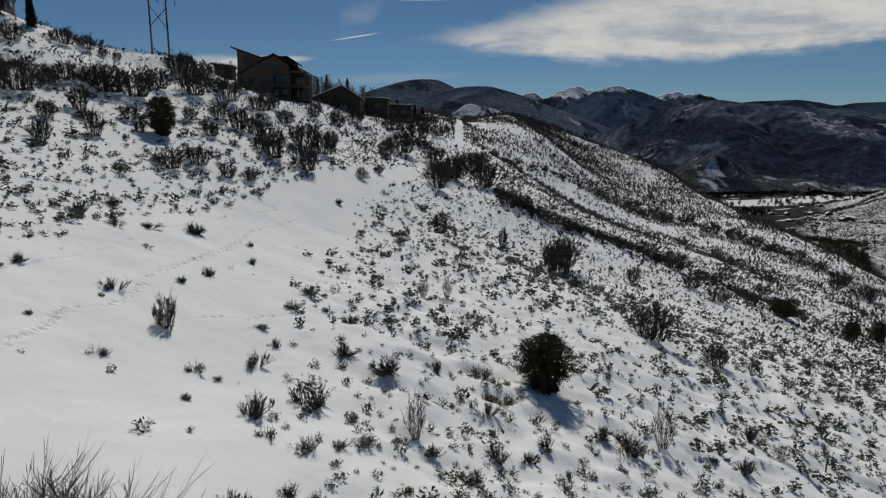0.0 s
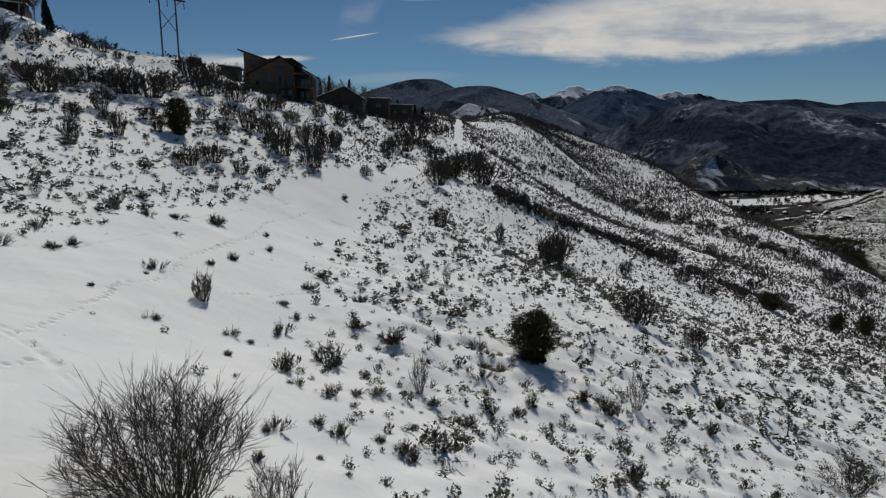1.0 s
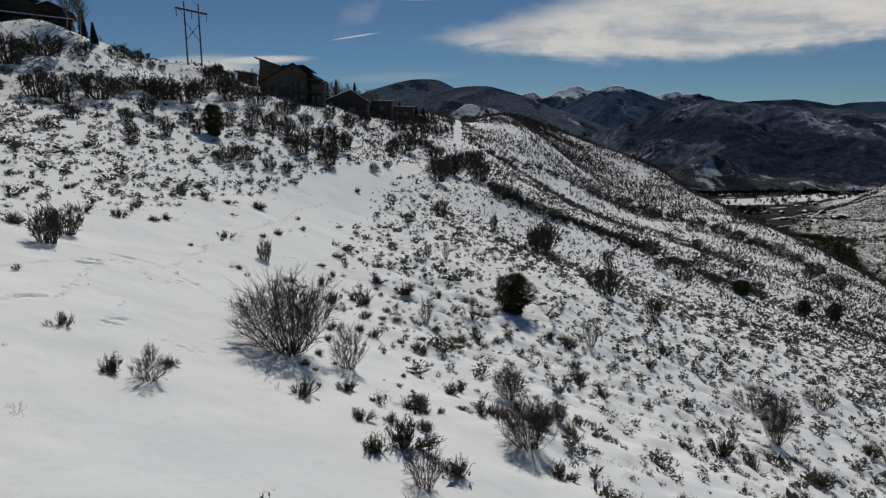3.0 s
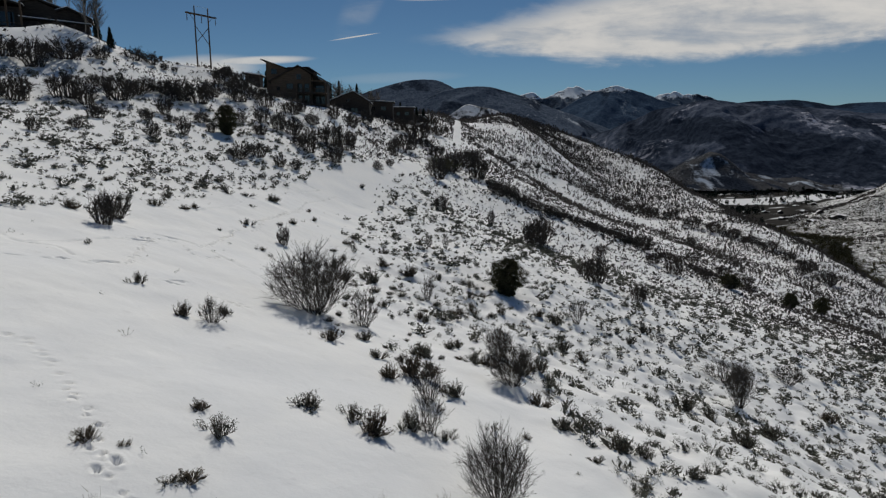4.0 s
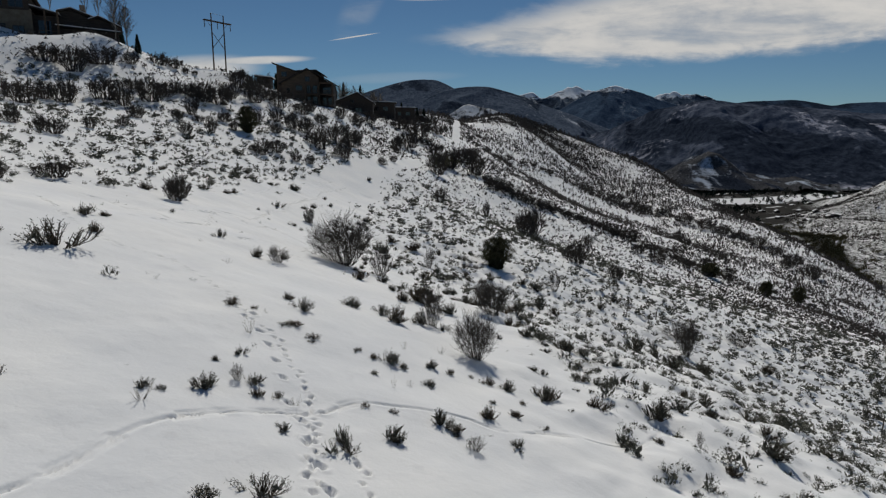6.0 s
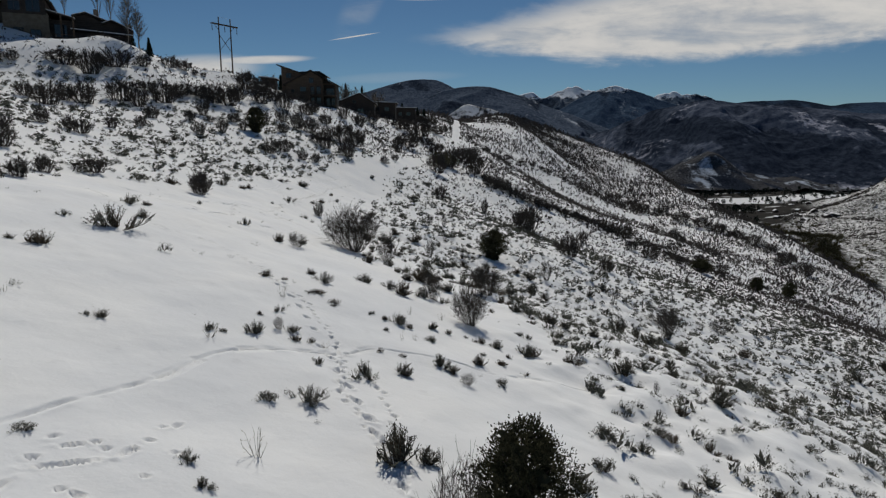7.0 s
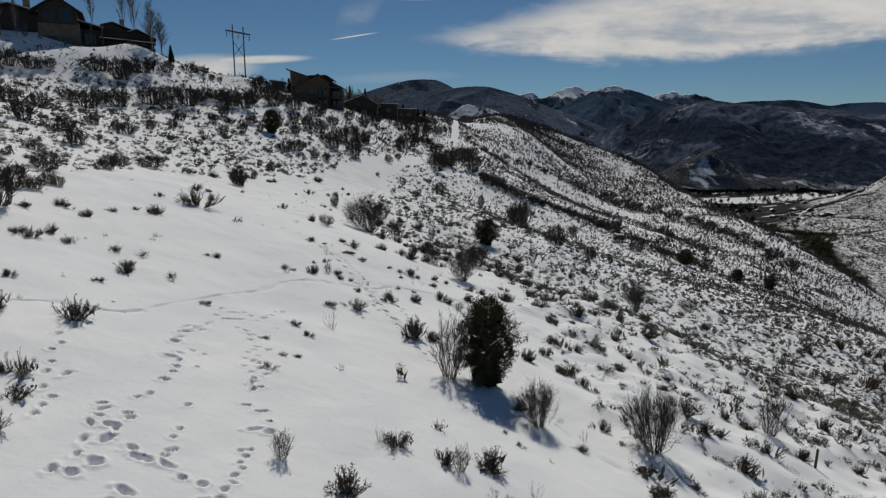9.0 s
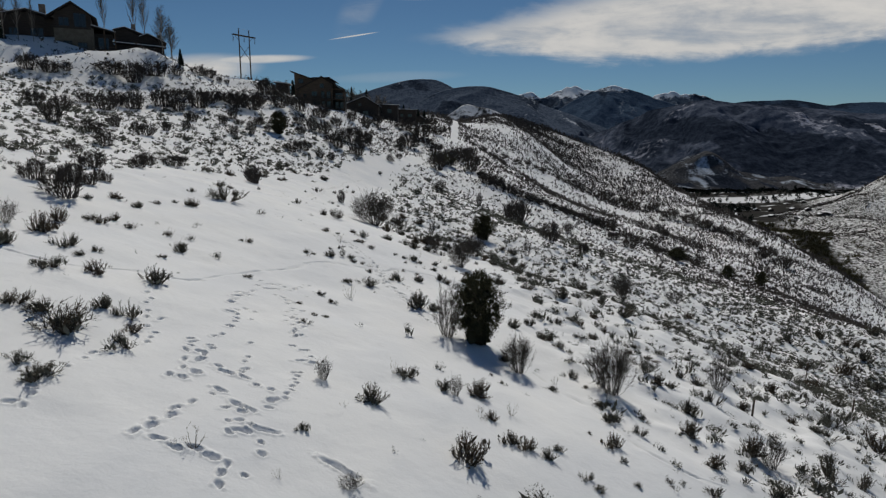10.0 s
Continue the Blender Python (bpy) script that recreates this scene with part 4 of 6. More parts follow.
def crown_arrays(seed, clumps, per, leaf, shape, uneven=0.0, loose=0.045, heart=0):
    """A conifer's or juniper's crown of leaf sprays in clumps; shape gives the radius at a height from 0 to 1."""
    c = Bunch(seed)
    h = c.r.uniform(0.0, 1.0, clumps)
    az = c.r.uniform(0, 2 * math.pi, clumps)
    rad = np.array([shape(x) for x in h]) * np.sqrt(c.r.uniform(0.15, 1.0, clumps)) * c.r.uniform(0.85, 1.12, clumps)
    rad *= 1 + uneven * (np.sin(3 * az + 7 * h + seed) * 0.6 + np.sin(5 * az - 11 * h) * 0.4)
    mid = np.c_[np.cos(az) * rad, np.sin(az) * rad, h]
    p = (mid[:, None] + c.r.normal(0, loose, (clumps, per, 3))).reshape(-1, 3)
    out = np.repeat(np.c_[np.cos(az), np.sin(az), np.full(clumps, 0.5)], per, 0) + c.r.normal(0, 0.6, (clumps * per, 3))
    c.leaves(p, out, leaf * c.r.uniform(0.6, 1.3, len(p)), leaf * 0.5)
    if heart:
        k = c.r.choice(clumps, heart)
        c.leaves(mid[k] * (0.5, 0.5, 0.85), c.r.normal(0, 1, (heart, 3)), 0.24, 0.2)
    limbs = Bunch(seed + 9)
    k = c.r.choice(clumps, min(clumps, 46), replace=False)
    root = np.c_[np.zeros((len(k), 2)), np.maximum(h[k] * 0.75 - 0.03, 0.02)]
    limbs.tubes(root, mid[k], 0.018, 0.006)
    limbs.tubes(np.array([(0, 0, -0.05), (0.01, 0.0, 0.35)]), np.array([(0.01, 0, 0.35), (0, 0, 0.9)]), np.array([0.05, 0.035]), np.array([0.035, 0.008]))
    return limbs.arrays(), c.arrays()


def fit_to(x, y, wide, tall, turn, sink=0.04):
    return Matrix.LocRotScale((x, y, stand(x, y, sink)), Euler((0, 0, turn)), (wide, wide, tall))


def plant(name, parts, label, category, group):
    """A plant as an Empty at its foot with its parts; parts: (name, arrays, material, label)."""
    root = new(name)
    root.empty_display_size = 0.2
    for n, (v, f), mat, text in parts:
        ob = part_np(n, v, f, mat, root, text)
        if n in ("stem_clump", "twig_crown", "foliage"):
            tagged(ob, kind="stuff")
    return tagged(root, label, category, group)


def planted(kinds, places, seed, swing=3.14):
    """Sets plants at (x, y, width, height): each kind is built once, and copied after that."""
    r, used = random.Random(seed), {}
    for x, y, wide, tall in places:
        k = r.randrange(len(kinds))
        m = fit_to(x, y, wide, tall, r.uniform(-swing, swing))
        if k in used:
            copy_thing(used[k], m @ Matrix.Diagonal([1 / a for a in used[k].scale] + [1]))
        else:
            used[k] = kinds[k](k)
            used[k].matrix_basis = m


# ---- houses ----
def siding(name, a, c):
    """Stained boards, laid level."""
    m, n, b = material(name, 0.75, spec=0.2)
    p = n.add("ShaderNodeTexCoord").outputs["Object"]
    q = n.add("ShaderNodeSeparateXYZ")
    n.put(q.inputs[0], p)
    row = n.math("FRACT", n.math("MULTIPLY", q.outputs[2], 4.5))
    seam = n.ramp(row, 0.0, 0.12)
    f = n.ramp(n.noise(n.mapping(p, scale=(0.4, 0.4, 4.0)), 2.0, 4, 0.6), 0.3, 0.7)
    n.put(b.inputs["Base Color"], n.mix(f, (*a, 1), (*c, 1)))
    bump(n, b, seam, 0.6, 0.02)
    return m


SIDING = siding("stained_siding", (0.065, 0.048, 0.036), (0.12, 0.09, 0.066))
SIDING_DARK = siding("dark_siding", (0.030, 0.024, 0.021), (0.060, 0.048, 0.041))
STUCCO = plain("stucco", (0.11, 0.095, 0.075), (0.17, 0.15, 0.12), 1.5, 0.95, 0.0, 0.01)
STONE_BASE = plain("stone_base", (0.10, 0.085, 0.07), (0.22, 0.19, 0.16), 2.5, 0.9, 0.15, 0.03)
ROOFING = plain("roofing", (0.030, 0.026, 0.024), (0.065, 0.056, 0.05), 4.0, 1.0, 0.0, 0.01)
TIMBER = plain("timber", (0.06, 0.042, 0.03), (0.12, 0.085, 0.06), 3.0, 0.8, 0.2, stretch=(1, 1, 0.2))
FRAME_DARK = plain("window_frame_paint", (0.03, 0.026, 0.022), (0.05, 0.042, 0.036), 4.0, 0.6)


def glass():
    m, n, b = material("window_glass", 0.05, spec=0.6)
    b.inputs["Base Color"].default_value = (0.012, 0.014, 0.016, 1)
    return m


GLASS = glass()


def window(parent, x0, x1, y, z0, z1, mullion=True):
    """A window in a wall that faces -y: frame with its pane set back in it."""
    bm = bmesh.new()
    t = 0.09
    box(bm, x0, x1, y - 0.08, y + 0.1, z0, z0 + t)
    box(bm, x0, x1, y - 0.08, y + 0.1, z1 - t, z1)
    box(bm, x0, x0 + t, y - 0.08, y + 0.1, z0 + t, z1 - t)
    box(bm, x1 - t, x1, y - 0.08, y + 0.1, z0 + t, z1 - t)
    if mullion:
        xm = (x0 + x1) / 2
        box(bm, xm - 0.035, xm + 0.035, y - 0.06, y + 0.1, z0 + t, z1 - t)
    w = part("window", bm, FRAME_DARK, parent)
    part("pane", box(bmesh.new(), x0 + t, x1 - t, y - 0.02, y + 0.02, z0 + t, z1 - t), GLASS, w, "dark reflecting glass")
    return w


def slab(line, thick, y0, y1):
    """A roof slab: a line of (x, z) of its top, with thickness."""
    return prism(bmesh.new(), list(line) + [(x, z - thick) for x, z in reversed(line)], y0, y1)


def roof(parent, line, thick, y0, y1, snow=0.0):
    r = part("roof", slab(line, thick, y0, y1), ROOFING, parent)
    if snow:
        part("snow_cover", slab([(x, z + snow) for x, z in line], snow - 0.01, y0 + 0.12, y1 - 0.12), ROOF_SNOW, r, "thin layer of old snow")
    return r


def house(x, y, turn, label, z=None):
    h = new("house")
    h.matrix_basis = pose(x, y, stand(x, y) if z is None else z, 0, 0, turn)
    return tagged(h, label, "house", "houses on the hill")


def gable_house(x, y, z, turn, wide, deep, eave, peak, label, wall=None, snow=0.12, windows=(), chimney=None, ridge_x=0.5, sink=4.0):
    """A house whose gable end faces the slope; x, y is the left front corner."""
    h = house(x, y, turn, label, z)
    p = wide * ridge_x
    part("wall", prism(bmesh.new(), [(0, -sink), (wide, -sink), (wide, eave), (p, peak), (0, eave)], 0, deep), wall or SIDING_DARK, h)
    k = (peak - eave) / p
    q = (peak - eave) / (wide - p)
    roof(h, [(-0.7, eave - 0.7 * k + 0.3), (p, peak + 0.3), (wide + 0.7, eave - 0.7 * q + 0.3)], 0.28, -0.8, deep + 0.8, snow)
    for x0, x1, z0, z1 in windows:
        window(h, x0, x1, 0, z0, z1)
    if chimney:
        part("chimney", box(bmesh.new(), chimney - 0.45, chimney + 0.45, deep * 0.5 - 0.4, deep * 0.5 + 0.4, eave, peak + 1.3, 0.04), STONE_BASE, h)
    return h


def flat_house(x, y, z, turn, wide, deep, high, label, fall=0.5, wall=None, snow=0.25, windows=(), sink=4.0):
    """A house under one low-pitched roof."""
    h = house(x, y, turn, label, z)
    part("wall", prism(bmesh.new(), [(0, -sink), (wide, -sink), (wide, high - fall), (0, high)], 0, deep), wall or SIDING_DARK, h)
    k = fall / wide
    roof(h, [(-0.6, high + 0.6 * k + 0.25), (wide + 0.6, high - fall - 0.6 * k + 0.25)], 0.25, -0.7, deep + 0.6, snow)
    for x0, x1, z0, z1 in windows:
        window(h, x0, x1, 0, z0, z1)
    return h


def hillside_house():
    """The large house on the brow: a tall wing under a steep single-pitch roof, a broad gable and a two-storey timber deck."""
    h = house(-43.6, 134.0, 3.0, "large brown timber house with a steep single-pitch roof and two-storey deck", 17.0)
    h.scale = (0.9, 0.9, 0.93)
    part("wall", prism(bmesh.new(), [(0.7, -1.5), (8.4, -1.5), (8.4, 8.7), (0.7, 11.2)], 4.0, 12.0), SIDING, h, "brown board wall of the tall wing")
    roof(h, [(-0.5, 11.85), (9.8, 8.45)], 0.3, 3.1, 12.6, 0.0)
    part("wall", prism(bmesh.new(), [(2.6, -2.5), (13.2, -2.5), (13.2, 7.6), (10.0, 9.6), (2.6, 6.1)], 0.6, 9.0), SIDING, h, "brown board gable wall")
    roof(h, [(1.9, 5.9), (10.0, 10.0), (17.9, 5.75)], 0.28, -0.5, 9.6, 0.0)
    part("wall", prism(bmesh.new(), [(7.0, 6.0), (12.9, 6.0), (12.9, 9.3), (11.3, 10.0), (7.0, 10.0)], 9.0, 15.0), SIDING_DARK, h, "dark rear wing")
    roof(h, [(5.6, 10.2), (11.4, 10.35), (13.8, 8.9)], 0.35, 8.4, 15.6, 0.08)
    part("wall", prism(bmesh.new(), [(13.2, -2.5), (17.0, -2.5), (17.0, 5.85), (13.2, 7.9)], 3.2, 9.0), SIDING_DARK, h, "recessed dark wall behind the deck")
    part("foundation", box(bmesh.new(), 2.4, 13.4, 0.4, 8.0, -5.0, 0.4, 0.03), STONE_BASE, h, "stone-faced base")
    part("deck", box(bmesh.new(), 9.2, 17.4, -1.6, 3.2, 2.75, 3.0), TIMBER, h)
    part("deck", box(bmesh.new(), 9.2, 17.4, -1.6, 3.2, -0.15, 0.1), TIMBER, h)
    for x in (9.4, 13.3, 17.2):
        part("post", box(bmesh.new(), x - 0.16, x + 0.16, -1.55, -1.23, -3.5, 6.0, 0.02), TIMBER, h)
    part("beam", box(bmesh.new(), 9.2, 17.4, -1.55, -1.25, 5.75, 6.05), TIMBER, h)
    for z in (1.05, 3.95):
        part("handrail", box(bmesh.new(), 9.2, 17.4, -1.58, -1.48, z, z + 0.09), TIMBER, h)
    for z in (0.1, 3.0):
        for i in range(26):
            part("baluster", box(bmesh.new(), 9.45 + i * 0.305, 9.5 + i * 0.305, -1.56, -1.51, z, z + 0.96), TIMBER, h)
    for x0, x1, z0, z1 in ((4.0, 4.9, 3.2, 4.6), (6.6, 8.4, 4.0, 5.4), (9.6, 10.8, 3.2, 5.4), (11.4, 12.7, 3.2, 5.4), (9.8, 10.8, 0.2, 2.4), (11.4, 12.7, 0.2, 2.4), (9.3, 10.6, 6.4, 7.8), (6.8, 8.0, 0.8, 2.0)):
        window(h, x0, x1, 0.6, z0, z1)
    for x0, x1, z0, z1 in ((2.0, 3.6, 8.0, 9.4),):
        window(h, x0, x1, 4.0, z0, z1)
    for x0, x1, z0, z1 in ((13.8, 15.0, 0.2, 2.3), (15.4, 16.6, 0.2, 2.3), (13.8, 16.4, 3.1, 5.1)):
        window(h, x0, x1, 3.2, z0, z1)


hillside_house()
gable_house(-34.5, 172, 15.0, 4, 12.5, 10, 4.4, 7.4, "dark brown gabled house with a snow-edged roof", snow=0.14, windows=((2, 3.4, 1.2, 2.6), (7, 9, 1.0, 2.8), (5.4, 6.6, 4.4, 5.4)), ridge_x=0.62)
flat_house(-26.5, 205, 14.6, 2, 9.0, 9, 6.6, "brown house with a low snow-covered roof", 0.3, windows=((1.2, 3.0, 3.4, 5.0), (4.8, 6.6, 3.4, 5.0), (2, 3.5, 0.6, 2.2)))
flat_house(-19.0, 226, 14.0, 2, 8.0, 9, 6.0, "dark brown house with a flat snowy roof", 0.2, windows=((1.2, 2.6, 3.0, 4.4), (4.4, 6.2, 3.0, 4.4)))
gable_house(-13.2, 262, 12.2, 0, 7.5, 9, 3.6, 5.4, "small dark house with snow on its roof", snow=0.3, windows=((1.2, 2.6, 1.2, 2.4), (4.4, 5.8, 1.2, 2.4)))
gable_house(-5.2, 300, 11.5, 0, 8.0, 9, 3.2, 4.8, "low dark house with a snowy roof beside the road", snow=0.3, windows=((1.2, 2.6, 1.0, 2.2),))


flat_house(-50.0, 143.0, 21.5, 6, 3.6, 5, 3.4, "small dark red garage beside the brown house", 0.4, windows=((1.0, 2.2, 1.2, 2.4),), sink=5.0)


def upper_house():
    """The long house above the bench: a tall gabled block with pale walls and lower wings."""
    h = house(-89.9, 81.0, 26.0, "long dark-roofed house with pale stucco walls on the slope", 26.6)
    part("wall", prism(bmesh.new(), [(0, -4), (9.6, -4), (9.6, 7.0), (4.5, 8.3), (0, 7.2)], 1.5, 12), SIDING_DARK, h, "dark board wall of the wing")
    roof(h, [(-0.8, 7.4), (4.5, 8.8), (10.4, 7.2)], 0.3, 0.7, 12.6, 0.22)
    part("wall", prism(bmesh.new(), [(9.6, -5), (16.4, -5), (16.4, 8.0), (13.0, 10.1), (9.6, 8.0)], -0.8, 11), SIDING_DARK, h, "dark upper wall of the gabled block")
    part("wall", box(bmesh.new(), 9.45, 16.5, -1.0, 6.0, -5.2, 5.1), STUCCO, h, "pale stucco lower wall")
    roof(h, [(8.0, 7.2), (13.0, 10.6), (17.6, 7.4)], 0.32, -1.9, 11.6, 0.0)
    part("wall", box(bmesh.new(), 16.5, 20.4, 0.6, 10, -5, 4.6), SIDING_DARK, h, "shaded entrance wing")
    roof(h, [(16.2, 6.2), (21.0, 5.0)], 0.28, -0.6, 10.6, 0.16)
    part("deck", box(bmesh.new(), 16.5, 21.0, -2.2, 0.6, 0.4, 0.65), TIMBER, h)
    for x in (16.7, 18.8, 20.8):
        part("post", box(bmesh.new(), x - 0.14, x + 0.14, -2.1, -1.82, -5, 5.2), STUCCO if x < 17 else TIMBER, h)
    part("handrail", box(bmesh.new(), 16.5, 21.0, -2.15, -2.05, 1.55, 1.65), TIMBER, h)
    part("wall", box(bmesh.new(), 20.4, 30.6, 1.2, 10, -5, 2.6), SIDING_DARK, h, "long low brown wall")
    roof(h, [(20.2, 3.05), (31.0, 2.45)], 0.22, 0.0, 2.2, 0.16)
    roof(h, [(20.4, 5.9), (22.8, 6.6), (26.6, 5.2)], 0.3, 1.6, 10.6, 0.12)
    roof(h, [(25.6, 4.7), (27.4, 5.4), (31.2, 3.6)], 0.28, 1.4, 9.0, 0.14)
    part("chimney", box(bmesh.new(), 24.2, 25.1, 4.0, 4.9, 4.0, 7.6, 0.04), STONE_BASE, h)
    part("wall", prism(bmesh.new(), [(20.6, 2.4), (30.4, 2.4), (30.4, 3.6), (27.4, 5.0), (26.0, 4.8), (22.8, 6.2), (20.6, 5.6)], 2.2, 8.8), SIDING_DARK, h, "dark upper wall")
    for a in ((10.4, 12.4, 5.6, 7.4, -0.8), (13.2, 15.6, 5.5, 8.4, -0.8), (10.8, 12.6, 0.6, 2.6, -1.0), (13.6, 15.4, -2.2, 2.4, -1.0), (1.2, 3.0, 3.0, 5.0, 1.5), (5.0, 7.4, 3.0, 5.2, 1.5), (21.4, 22.8, 0.4, 1.8, 1.2), (24.6, 26.0, 0.4, 1.8, 1.2), (17.4, 19.6, 1.4, 3.8, 0.6)):
        window(h, a[0], a[1], a[4], a[2], a[3])
    part("chimney", box(bmesh.new(), 6.6, 7.8, 5, 6.2, 6.5, 10.6, 0.05), STONE_BASE, h)


upper_house()
gable_house(-118, 106, 33.5, 20, 13, 10, 5.2, 8.0, "dark house partly hidden behind trees", snow=0.2, windows=((2, 4, 1.5, 3.2), (7, 9, 1.5, 3.2)), sink=5)


# ---- the power line's H-frame ----
def power_pole():
    x, y = -53.2, 124.0
    h = new("power_pole")
    h.matrix_basis = pose(x, y, stand(x, y, 0.0), 0, 0, 63.0)
    for s in (-1, 1):
        leg = part("leg", rod(bmesh.new(), (s * 1.9, 0, -2.0), (s * 1.9, 0, 14.6), 0.20, 0.13, 10), POLE_WOOD, h, smooth=True)
        part("cap", rod(bmesh.new(), (s * 1.9, 0, 14.6), (s * 1.9, 0, 14.68), 0.15, 0.06, 10), FRAME_DARK, leg)
    for s in (-1, 1):
        part("crossarm", box(bmesh.new(), -4.2, 4.2, s * 0.2 - 0.05, s * 0.2 + 0.05, 12.75, 13.05, 0.01), POLE_WOOD, h)
        part("brace", rod(bmesh.new(), (-1.9 * s, 0.12 * s, 10.6), (1.9 * s, 0.12 * s, 6.9), 0.075, 0.075, 6), POLE_WOOD, h)
        part("brace", rod(bmesh.new(), (s * 1.9, 0.1, 11.6), (s * 3.2, 0.1, 12.75), 0.05, 0.05, 6), POLE_WOOD, h)
    for x in (-4.0, 0, 4.0):
        bm = bmesh.new()
        rod(bm, (x, 0, 12.75), (x, 0, 11.2), 0.03)
        for i in range(8):
            rod(bm, (x, 0, 12.5 - i * 0.15), (x, 0, 12.42 - i * 0.15), 0.13, 0.07, 8)
        part("insulator", bm, FRAME_DARK, h, "string of dark insulator discs")
    part("ground_wire", rod(bmesh.new(), (-1.9, 0, 14.6), (1.9, 0, 14.6), 0.02, 0.02, 5), FRAME_DARK, h)
    tagged(h, "weathered wooden two-legged power pole with cross-braces", "power pole")


power_pole()


# ---- plants that stand out: (x, y, width, height) ----
SAGE_A = ((-17.9, -24.9, 1.0, 0.9), (-17.1, -27.5, 1.2, 1.0), (-16.5, -30.5, 0.9, 0.9), (-15.1, -28.9, 1.0, 0.7), (-14.2, -28.5, 0.4, 0.4), (-14.3, -29.4, 0.5, 0.3), (-13.9, -32.4, 1.1, 0.5), (-12.7, -31.2, 0.9, 0.6), (-11.0, -30.5, 0.9, 0.9), (-12.8, -35.8, 0.8, 0.5), (-11.9, -35.8, 0.8, 0.5), (-11.0, -36.7, 1.2, 0.8), (-10.8, -34.5, 0.7, 0.6), (-10.0, -34.5, 0.8, 0.7), (-9.5, -35.5, 0.7, 0.3), (-12.4, -24.4, 0.7, 0.5), (-12.5, -26.3, 0.5, 0.2), (-15.6, -22.5, 0.6, 0.4), (-17.3, -23.3, 0.5, 0.6), (-16.8, -23.2, 0.7, 0.5), (-16.8, -21.8, 0.6, 0.5), (-19.2, -16.8, 0.9, 0.5), (-17.5, -17.7, 0.8, 0.5), (-17.5, -15.3, 0.6, 0.3))
SAGE_B = ((-16.1, -12.8, 1.3, 0.7), (-16.0, -7.2, 2.1, 1.3), (-19.5, -19.3, 0.6, 0.4), (-17.2, -13.3, 0.4, 0.3), (-18.3, -7.6, 0.6, 0.4), (-9.1, -36.7, 0.9, 0.6), (-10.7, -38.9, 0.6, 0.4), (-9.9, -39.5, 0.6, 0.8), (-9.9, -38.9, 0.3, 0.2), (-3.6, -38.5, 0.4, 0.3), (-2.1, -35.7, 0.8, 0.8), (-1.2, -33.1, 0.6, 0.7), (0.2, -33.2, 0.6, 0.5), (1.3, -32.7, 0.8, 0.9), (0.8, -37.5, 1.2, 0.8), (1.8, -34.6, 0.5, 0.5), (2.3, -35.8, 0.6, 0.5), (2.7, -35.9, 0.5, 0.7), (3.4, -36.1, 0.5, 0.4), (3.8, -35.4, 0.4, 0.3), (6.1, -23.4, 0.6, 0.5), (5.8, -27.6, 0.6, 0.5), (4.6, -29.8, 0.5, 0.3), (10.4, -23.6, 1.2, 0.9))
SAGE_C = ((10.4, -25.4, 0.8, 0.7), (11.2, -25.1, 0.7, 0.4), (12.9, -22.1, 0.7, 0.5), (13.7, -22.5, 0.8, 0.6), (20.3, -17.4, 1.0, 0.9), (11.2, -27.5, 1.2, 0.8), (13.2, -25.4, 0.9, 0.7), (15.5, -23.6, 0.7, 0.7), (23.8, -15.5, 0.7, 0.5), (18.7, -23.0, 0.7, 0.7), (19.9, -24.2, 0.6, 0.8), (18.9, -24.5, 0.4, 0.6), (9.9, -30.7, 0.9, 0.9), (6.8, -31.6, 0.6, 0.4), (6.1, -34.1, 0.7, 0.6), (6.1, -35.0, 0.3, 0.3), (7.5, -35.5, 0.4, 0.2), (10.0, -33.3, 0.8, 0.7), (11.3, -32.6, 0.6, 0.5), (12.6, -30.3, 1.1, 0.9), (16.1, -30.4, 1.2, 1.4), (12.0, -33.9, 0.7, 0.7), (9.0, -35.5, 0.7, 0.4), (18.2, -29.4, 1.2, 0.8))
SAGE_D = ((23.5, -23.1, 1.5, 1.6), (22.1, -20.6, 1.5, 1.4), (14.6, -31.6, 0.3, 0.3), (21.6, -23.1, 0.5, 0.3), (15.1, -17.3, 0.6, 0.4), (10.3, -21.3, 0.8, 0.4), (16.2, -12.6, 0.6, 0.3), (19.7, -11.4, 0.7, 0.4), (-4.0, -20.4, 1.0, 0.6), (-4.2, -17.4, 0.5, 0.3), (-2.5, -17.6, 0.8, 0.9), (0.0, -14.7, 0.7, 0.7), (-1.1, -22.7, 1.3, 1.2), (-0.4, -22.6, 0.6, 0.5), (-6.7, -16.3, 0.7, 0.6), (-5.9, -7.2, 0.8, 0.7), (-8.3, -9.0, 0.7, 0.4), (-6.6, -13.4, 0.4, 0.4), (-2.0, -10.4, 0.7, 0.6), (-0.4, -9.6, 0.5, 0.4), (-4.8, -10.2, 0.7, 0.3), (3.8, -22.0, 0.7, 0.6), (4.9, -20.4, 0.6, 0.6), (8.8, -15.8, 0.6, 0.4))
